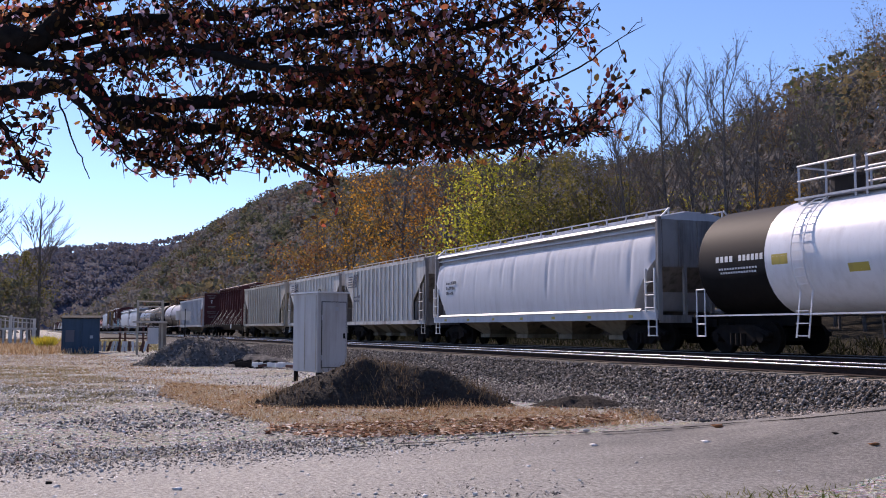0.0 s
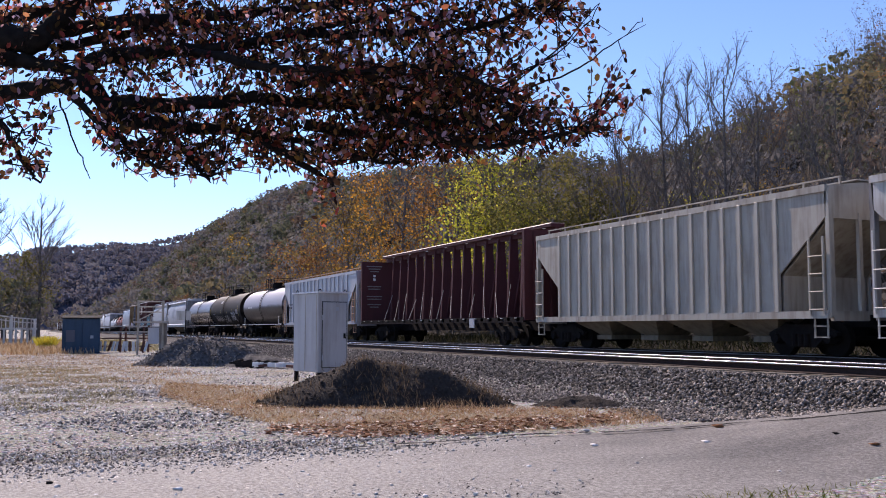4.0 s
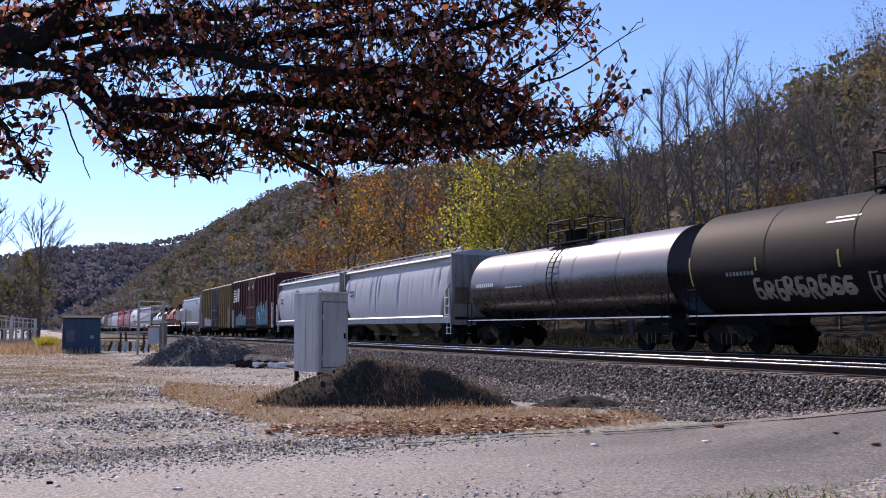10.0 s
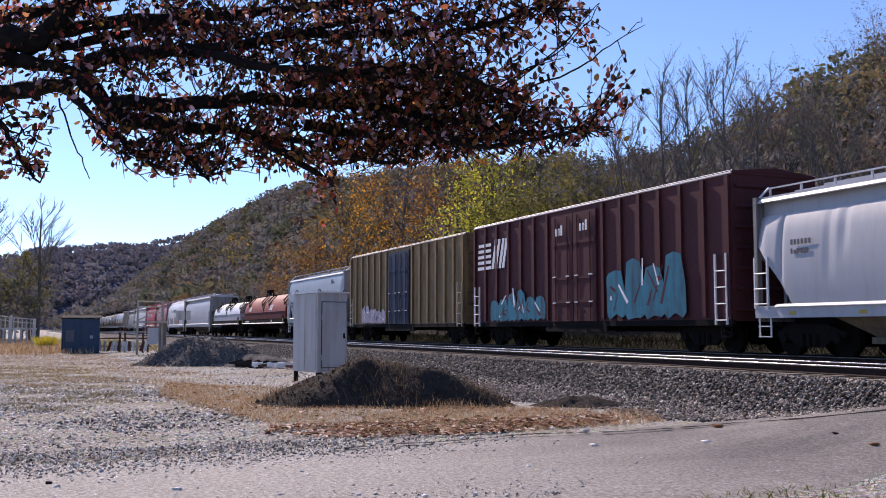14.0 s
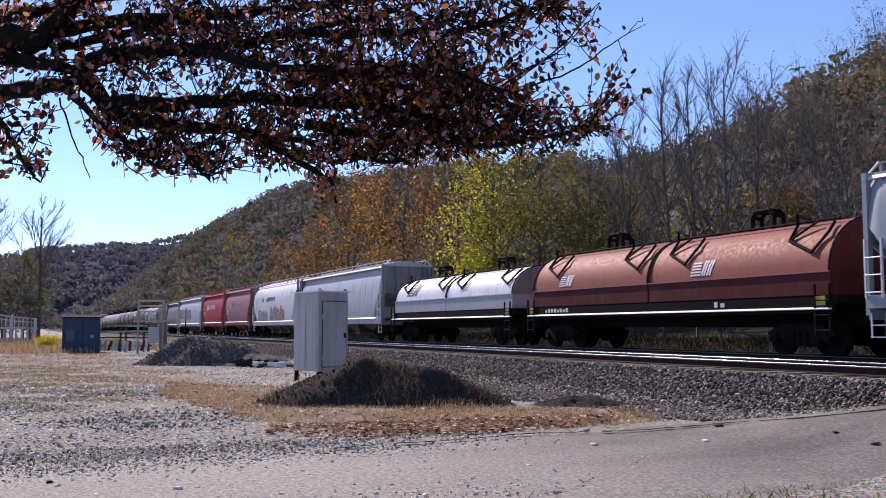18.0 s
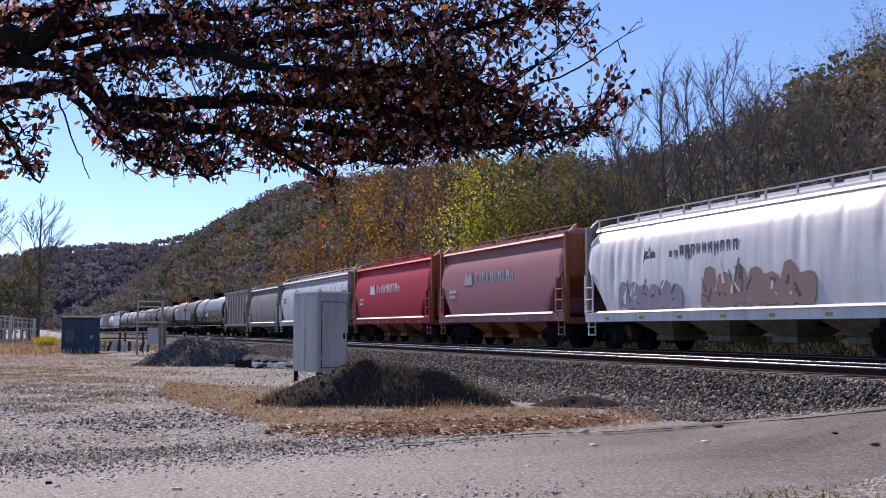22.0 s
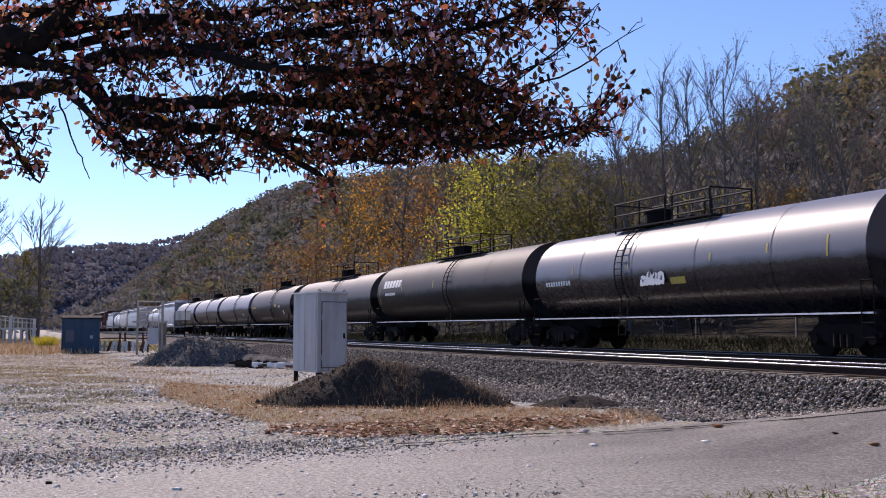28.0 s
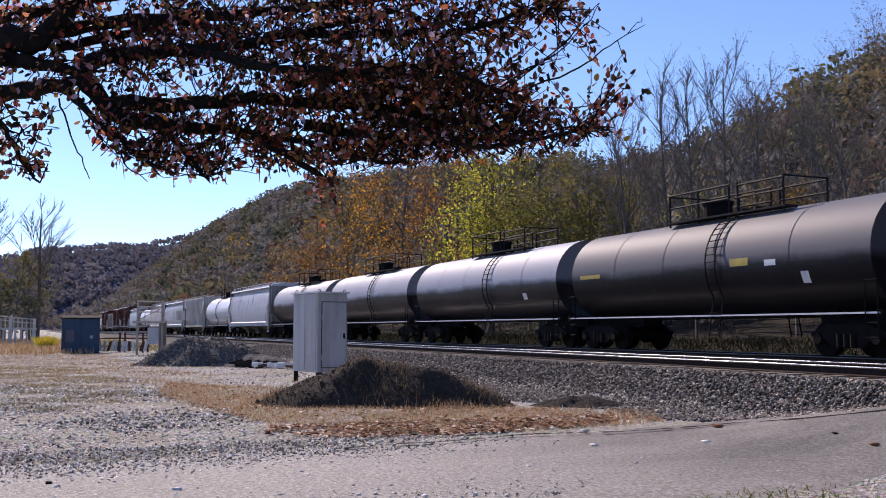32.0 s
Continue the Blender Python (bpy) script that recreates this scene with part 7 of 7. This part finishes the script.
def white_gazebo_deck():
    """White two-level deck with railings at the edge of the lot."""
    ob = new("white_deck")
    ob.matrix_basis = pose(-93.5, -1.6, -.8, 0, 0, 2)
    tagged(ob, "white weathered deck with railings at the woods' edge", "deck")
    wm = M["cream"]
    for y in (-3.5, -2.2, -.9, .4, 2.3):
        for x in (-1.2, 1.2):
            bm = bmesh.new()
            box(bm, x - .07, x + .07, y - .07, y + .07, 0, 2.7 if y < 2 else 2.3)
            part("post", bm, wm, ob)
    bm = bmesh.new()
    box(bm, -1.35, 1.35, -3.7, 2.45, 1.42, 1.58)
    part("floor", bm, wm, ob)
    for z in (2.0, 2.35):
        for x in (-1.25, 1.25):
            bm = bmesh.new()
            loft(bm, [[(x - .04, y, z + dz), (x + .04, y, z + dz), (x + .04, y, z + .07 + dz), (x - .04, y, z + .07 + dz)] for y, dz in ((-3.6, 0), (-1.2, .38), (.5, .1), (2.4, -.05))])
            part("rail", bm, wm, ob)
    for i in range(18):
        y = -3.5 + i * .34
        bm = bmesh.new()
        box(bm, 1.24, 1.28, y - .05, y + .05, 1.58, 2.4)
        part("baluster", bm, wm, ob)
    for i in range(13):
        y = -3.5 + i * .47
        bm = bmesh.new()
        box(bm, 1.20, 1.24, y - .09, y + .09, .1, 1.45)
        part("lattice_board", bm, wm, ob)


white_gazebo_deck()


# boards and scrap beside the cabinet
def scrap_board(x, y, turn, l, w, mat, label, tilt=0):
    bm = bmesh.new()
    box(bm, -l / 2, l / 2, -w / 2, w / 2, -.06, .04 if mat is RUST else .10)
    bmesh.ops.bevel(bm, geom=bm.edges[:], offset=.006, segments=1, affect="EDGES")
    ob = new("scrap_board", mesh_of("scrap_board", bm, mat))
    ob.matrix_basis = pose(x, y, float(ground_height(x, y)) + .12, 0, tilt, turn)
    tagged(ob, label, "scrap board", "scrap boards beside the cabinet")


for i in range(20):
    r_ = random.Random(50 + i)
    x, y = -36.4 + i * .09 + r_.uniform(-.3, .3), 8.15 + i * .05 + r_.uniform(-.25, .25)
    pale_ = i % 5 < 3
    scrap_board(x, y, r_.uniform(20, 90), r_.uniform(.2, .5), r_.uniform(.08, .2), M["white"] if pale_ else (M["cream"] if i % 5 == 3 else RUST),
                "white scrap board lying by the track" if pale_ else ("dirty cream scrap board lying by the track" if i % 5 == 3 else "rusty scrap piece lying by the track"), r_.uniform(-14, 4))
for i in range(5):
    scrap_board(-38.0 + .55 * i, 7.6 + .18 * i, 20 + 6 * i, .9, .14, BARK_DARK, "dark timber scrap on the gravel", -10)

# ---------------------------------------------------------------- dry grass, weeds and litter
STRAW = island("dry_straw_grass", [(0, (.24, .135, .065)), (.4, (.40, .255, .13)), (.75, (.52, .36, .21)), (1, (.60, .48, .32))], .9, .3)
WEED = island("brown_weeds", [(0, (.07, .048, .03)), (.5, (.16, .11, .065)), (1, (.28, .20, .12))], .9, .2)
GREEN = island("low_green_weeds", [(0, (.08, .10, .02)), (.5, (.16, .17, .04)), (1, (.30, .27, .08))], .9, .3)
DRY_GREEN = island("dry_olive_grass", [(0, (.17, .14, .07)), (.5, (.28, .24, .12)), (1, (.40, .34, .20))], .9, .3)
BRUSH = island("dark_green_brush", [(0, (.012, .014, .006)), (.7, (.028, .03, .012)), (1, (.12, .105, .045))], .9, .08)
GOLD = island("golden_weeds", [(0, (.35, .28, .03)), (.5, (.55, .45, .05)), (1, (.65, .55, .08))], .9, .3)
LITTER = island("fallen_leaves", [(0, (.05, .02, .014)), (.4, (.16, .06, .028)), (.65, (.28, .13, .06)), (.82, (.45, .30, .20)), (1, (.80, .72, .64))], .8, .1)
CHIP = island("pale_chips", [(0, (.35, .33, .31)), (.5, (.55, .53, .51)), (1, (.78, .77, .76))], .85)


def blades(places, height, width, rg, lean=.5):
    n = len(places)
    a = rg.uniform(0, 2 * np.pi, n)
    h = height * rg.uniform(.5, 1.3, n)
    side = np.stack([np.cos(a), np.sin(a), np.zeros(n)], -1) * (width * rg.uniform(.6, 1.4, n))[:, None]
    tip = np.stack([rg.normal(0, lean, n) * h, rg.normal(0, lean, n) * h, h], -1)
    V = np.stack([places - side, places + side, places + tip * .55 + side * .6, places + tip], 1)
    return V.reshape(-1, 3), np.arange(4 * n).reshape(n, 4)


def inside(px, py, poly):
    ok = np.zeros(len(px), bool)
    j = len(poly) - 1
    for i in range(len(poly)):
        (xi, yi), (xj, yj) = poly[i], poly[j]
        ok ^= ((yi > py) != (yj > py)) & (px < (xj - xi) * (py - yi) / (yj - yi + 1e-9) + xi)
        j = i
    return ok


def patch(n, poly, rg, dense=1.5):
    P = np.array(poly)
    px = rg.uniform(P[:, 0].min(), P[:, 0].max(), n)
    py = rg.uniform(P[:, 1].min(), P[:, 1].max(), n)
    keep = inside(px, py, poly)
    clump = np.sin(px * 2.3 + 1) * np.sin(py * 2.9) + .6 * np.sin(px * 5.1) * np.sin(py * 6.3 + 2) + rg.normal(0, .6, n)
    keep &= clump > -dense
    px, py = px[keep], py[keep]
    return np.stack([px, py, ground_height(px, py) - .005], -1)


GRASS_POLY = [(-27.5, 3.6), (-24.0, 5.2), (-20.6, 5.6), (-17.8, 7.4), (-15.9, 8.6), (-14.4, 10.2), (-12.5, 9.2), (-12.3, 7.0), (-12.4, 4.7), (-14.6, 3.5), (-18.5, 3.0), (-22, 2.7)]
g = patch(62000, GRASS_POLY, rng, 1.0)
V, F = blades(g, .075, .006, rng, .75)
tagged(new("dry_grass", fast_mesh("dry_grass", V, F, STRAW)), "short dry orange-tan grass", "grass", kind="stuff")
g = patch(5200, [(-19.6, 5.0), (-18.4, 6.2), (-17.1, 7.6), (-16.4, 8.2), (-15.9, 7.6), (-16.8, 6.2), (-18.0, 5.0), (-19.0, 4.4)], rng, .6)
V, F = blades(g, .18, .005, rng, .35)
tagged(new("tall_dry_weeds", fast_mesh("tall_dry_weeds", V, F, STRAW)), "taller dry weeds at the foot of the mound", "weeds", kind="stuff")
sel = mound_v[rng.integers(0, len(mound_v), 5600)] + rng.normal(0, .05, (5600, 3)) * np.array([1, 1, 0])
sel = sel[(sel[:, 2] > ground_height(sel[:, 0], sel[:, 1]) + .05) & (np.sin(sel[:, 1] * 3.1 + 1.0) + rng.normal(0, .5, len(sel)) > -.2)]
V, F = blades(sel, .16, .006, rng, .35)
tagged(new("mound_weeds", fast_mesh("mound_weeds", V, F, WEED)), "dead brown weeds on the mound", "weeds", kind="stuff")
# thin dry growth on the lot, and along the far edge
g = patch(42000, [(-62, -1), (-60, 4.2), (-46, 4.4), (-30, 5.5), (-24, 3.0), (-26, 0), (-30, -2.5)], rng, -.1)
V, F = blades(g, .07, .009, rng, .8)
tagged(new("sparse_grass", fast_mesh("sparse_grass", V, F, STRAW)), "sparse straw on the gravel lot", "grass", kind="stuff")
g = patch(30000, [(-42, -2.0), (-40, 1.8), (-30, 2.6), (-22, 2.3), (-18.5, 1.2), (-19, -.6), (-24, -1.4)], rng, .1)
V, F = blades(g, .055, .008, rng, .8)
tagged(new("lot_grass", fast_mesh("lot_grass", V, F, DRY_GREEN)), "thin greenish-tan grass on the gravel lot", "grass", kind="stuff")
g = patch(9000, [(-135, 3.6), (-135, 11.2), (-66, 10.6), (-66, 4.4)], rng, .9)
V, F = blades(g, .22, .03, rng, .5)
tagged(new("lineside_grass", fast_mesh("lineside_grass", V, F, DRY_GREEN)), "rough greenish grass along the tracks", "grass", kind="stuff")
g = patch(15000, [(-130, -6), (-130, 3.5), (-66, 4.3), (-60, 3.6), (-60, -4)], rng, .8)
V, F = blades(g, .38, .03, rng, .4)
tagged(new("edge_grass", fast_mesh("edge_grass", V, F, STRAW)), "tall straw-coloured grass at the lot's far edge", "grass", kind="stuff")
g = patch(1400, [(-78, .9), (-78, 1.9), (-75.5, 1.9), (-75.5, .9)], rng, 1.5)
V, F = blades(g, .8, .05, rng, .35)
tagged(new("golden_bush", fast_mesh("golden_bush", V, F, GOLD)), "bright yellow bush beside the shed", "bush")
g = patch(5000, [(-6.5, 3.6), (-7.05, 6.2), (-6.75, 9.0), (-3, 9), (-3, 3.6)], rng, .6)
V, F = blades(g, .06, .006, rng, .8)
tagged(new("verge_grass", fast_mesh("verge_grass", V, F, GREEN)), "low green-yellow grass on the road's verge", "grass", kind="stuff")


def litter(name, label, pts, lo, hi, mat, lift=.012):
    n = len(pts)
    R = turn_matrices(n, rng, True)
    shape = np.array([[-.5, 0, 0], [-.1, -.28, .1], [.5, 0, .03], [-.1, .28, .12]])
    V = np.einsum("nij,vj->nvi", R, shape) * rng.uniform(lo, hi, n)[:, None, None] + pts[:, None] + np.array([0, 0, lift])
    tagged(new(name, fast_mesh(name, V.reshape(-1, 3), np.arange(4 * n).reshape(n, 4), mat)), label, "fallen leaves", kind="stuff")


litter("fallen_leaves", "fallen brown leaves on the dry grass", np.concatenate([patch(3000, GRASS_POLY, rng, .2), patch(4600, [(-14.4, 3.4), (-13.9, 9.2), (-12.9, 8.6), (-12.35, 7.2), (-12.1, 5.2), (-12.3, 4.0), (-13.3, 3.1)], rng, .35)]), .07, .155, LITTER, .03)
lot = patch(5200, [(-40, -1.5), (-38, 6.0), (-20, 4.6), (-13, 4.4), (-7.6, 4.5), (-7.2, 2.0), (-9, -1.2), (-14, -2)], rng, 1.2)
litter("lot_leaves", "scattered leaves and scraps on the gravel", lot[rng.random(len(lot)) < .22], .04, .09, LITTER)
LOT_STONE = island("pale_lot_gravel", [(0, (.08, .07, .062)), (.3, (.22, .20, .178)), (.6, (.43, .398, .36)), (.85, (.64, .60, .55)), (1, (.88, .84, .79))], .9)
near = patch(21000, [(-30, -1.2), (-29, 3.2), (-20, 3.2), (-13.2, 3.8), (-11.2, 4.6), (-7.4, 4.4), (-7.0, 2.4), (-9, -.9), (-14, -1.6)], rng, 9)
loose = patch(24000, [(-12.4, -1), (-12.3, 6.5), (-9.0, 6.5), (-7.4, 4.4), (-7.0, 2.0), (-9, -.9)], rng, 9)
loose = loose[rng.random(len(loose)) < np.interp(loose[:, 1], [0, 3.5, 5.0, 6.5], [1, .7, .2, .03])] + np.array([0, 0, .03])
near = np.concatenate([near[(near[:, 0] < -12.2) | (rng.random(len(near)) < .25)], loose])
V, F = scatter(ROCKS, near + np.array([0, 0, .004]), (.022 + .085 * rng.random(len(near)) ** 2.8) * np.interp(near[:, 0], [-30, -16, -12, -8], [1.15, 1.0, .62, .42]), rng)
tagged(new("lot_gravel", fast_mesh("lot_gravel", V, F, LOT_STONE)), "loose gravel on the lot", "gravel", kind="stuff")
far_lot = patch(15000, [(-60, -2), (-58, 6.2), (-40, 10.6), (-20, 10.8), (-19, 7.5), (-24, 5.4), (-27, 3.4), (-26, -2)], rng, 9)
V, F = scatter(ROCKS, far_lot, .03 + .09 * rng.random(len(far_lot)) ** 3, rng)
tagged(new("lot_stones", fast_mesh("lot_stones", V, F, LOT_STONE)), "coarse pale stones on the lot", "gravel", kind="stuff")
chips = np.concatenate([near[rng.random(len(near)) < .014], far_lot[rng.random(len(far_lot)) < .018], patch(160, GRASS_POLY, rng)])
V, F = scatter(ROCKS, chips + np.array([0, 0, .012]), rng.uniform(.03, .075, len(chips)) * (1 + .5 * (chips[:, 0] < -24)), rng, True)
tagged(new("pale_stones", fast_mesh("pale_stones", V, F, CHIP)), "scattered whitish stones", "stones", kind="stuff")
PALE, LEAFY = "pale stone chip on the asphalt", "curled brown leaf on the road's edge"
for x, y, s, mat, lb in ((-12.16, 6.98, .13, CHIP, PALE), (-11.72, 7.24, .17, CHIP, PALE), (-10.2, 6.43, .16, CHIP, PALE), (-9.72, 7.74, .16, CHIP, PALE), (-10.71, 8.72, .22, LITTER, LEAFY), (-8.66, 8.77, .11, M["under"], "dark scrap on the asphalt"),
                         (-7.87, 8.53, .15, LITTER, LEAFY), (-7.63, 6.97, .06, CHIP, PALE), (-8.91, 1.29, .20, M["white"], "white scrap of board on the gravel"), (-11.41, 1.93, .12, CHIP, PALE), (-9.73, .24, .13, M["under"], "dark clod on the gravel"),
                         (-9.49, .30, .14, CHIP, PALE), (-9.5, 2.58, .1, CHIP, PALE), (-11.46, 3.95, .12, CHIP, PALE), (-11.44, 3.56, .10, CHIP, PALE), (-13.48, 2.81, .12, CHIP, PALE), (-15.16, .04, .14, CHIP, PALE), (-12.25, 1.83, .12, CHIP, PALE)):
    v, f = ROCKS[int(s * 100) % 5]
    me = fast_mesh("chip", v * np.array([s, s * .8, s * .55]), f, mat)
    ob = new("road_chip", me)
    ob.location = (x, y, float(ground_height(x, y)) + .045)
    tagged(ob, lb, "litter", "litter on the road")
# crack along the road's shoulder
bm = bmesh.new()
r_ = random.Random(12)
prev = None
for i in range(90):
    y = 3.4 + i * .078
    x = float(np.interp(y, [3.4, 4.2, 4.9, 6.0, 7.1, 8.1, 9.1, 9.6, 10.4], [-11.1, -11.2, -11.3, -11.55, -11.5, -11.2, -10.75, -9.9, -8.6])) + .04 * math.sin(y * 2.7) + r_.uniform(-.025, .025)
    w = r_.uniform(.012, .085)
    z = float(ground_height(x, y)) + .05
    cur = (bm.verts.new((x - w, y, z)), bm.verts.new((x + w, y, z)))
    if prev and r_.random() < .9:
        bm.faces.new((prev[0], prev[1], cur[1], cur[0]))
    prev = cur
tagged(new("road_crack", mesh_of("road_crack", bm, M["under"])), "dark ragged crack along the asphalt's edge", "crack", kind="structure")
# brush along the far side of the tracks
g = patch(26000, [(-110, 21.6), (-110, 25.5), (-8, 25.5), (-8, 21.6)], rng, .9)
V, F = blades(g, .34, .022, rng, .7)
half = len(g) // 2
tagged(new("trackside_brush", fast_mesh("trackside_brush", V[:half * 4], F[:half], BRUSH)), "low green brush beyond the tracks", "brush", kind="stuff")
tagged(new("trackside_dead_brush", fast_mesh("trackside_dead_brush", V[half * 4:], F[half:] - half * 4, BRUSH)), "dead brown brush beyond the tracks", "brush", kind="stuff")

# ---------------------------------------------------------------- what moves
SPEED = 12.8


def motions():
    """The train rolls by at a steady speed, and its wheels turn."""
    for ob in CARS:
        q = ob.location.x
        walk(ob, [(t, pose(q + SPEED * t, TRAIN_Y, 0)) for t in (0, 8, 16, 24, 32)])
    steps = 32 * FPS
    for side in (-1, 1):
        group = [w for w, s in WHEELSETS if s == side]
        turn = math.degrees(SPEED / FPS / WHEEL_R)
        first = group[0]
        walk(first, [(i / FPS, pose(side * .87, 0, WHEEL_R, 0, i * turn, 0)) for i in range(steps + 1)])
        keys = first.animation_data
        for w in group[1:]:
            w.rotation_mode = "QUATERNION"
            w.animation_data_create()
            w.animation_data.action = keys.action
            w.animation_data.action_slot = keys.action_slot


motions()
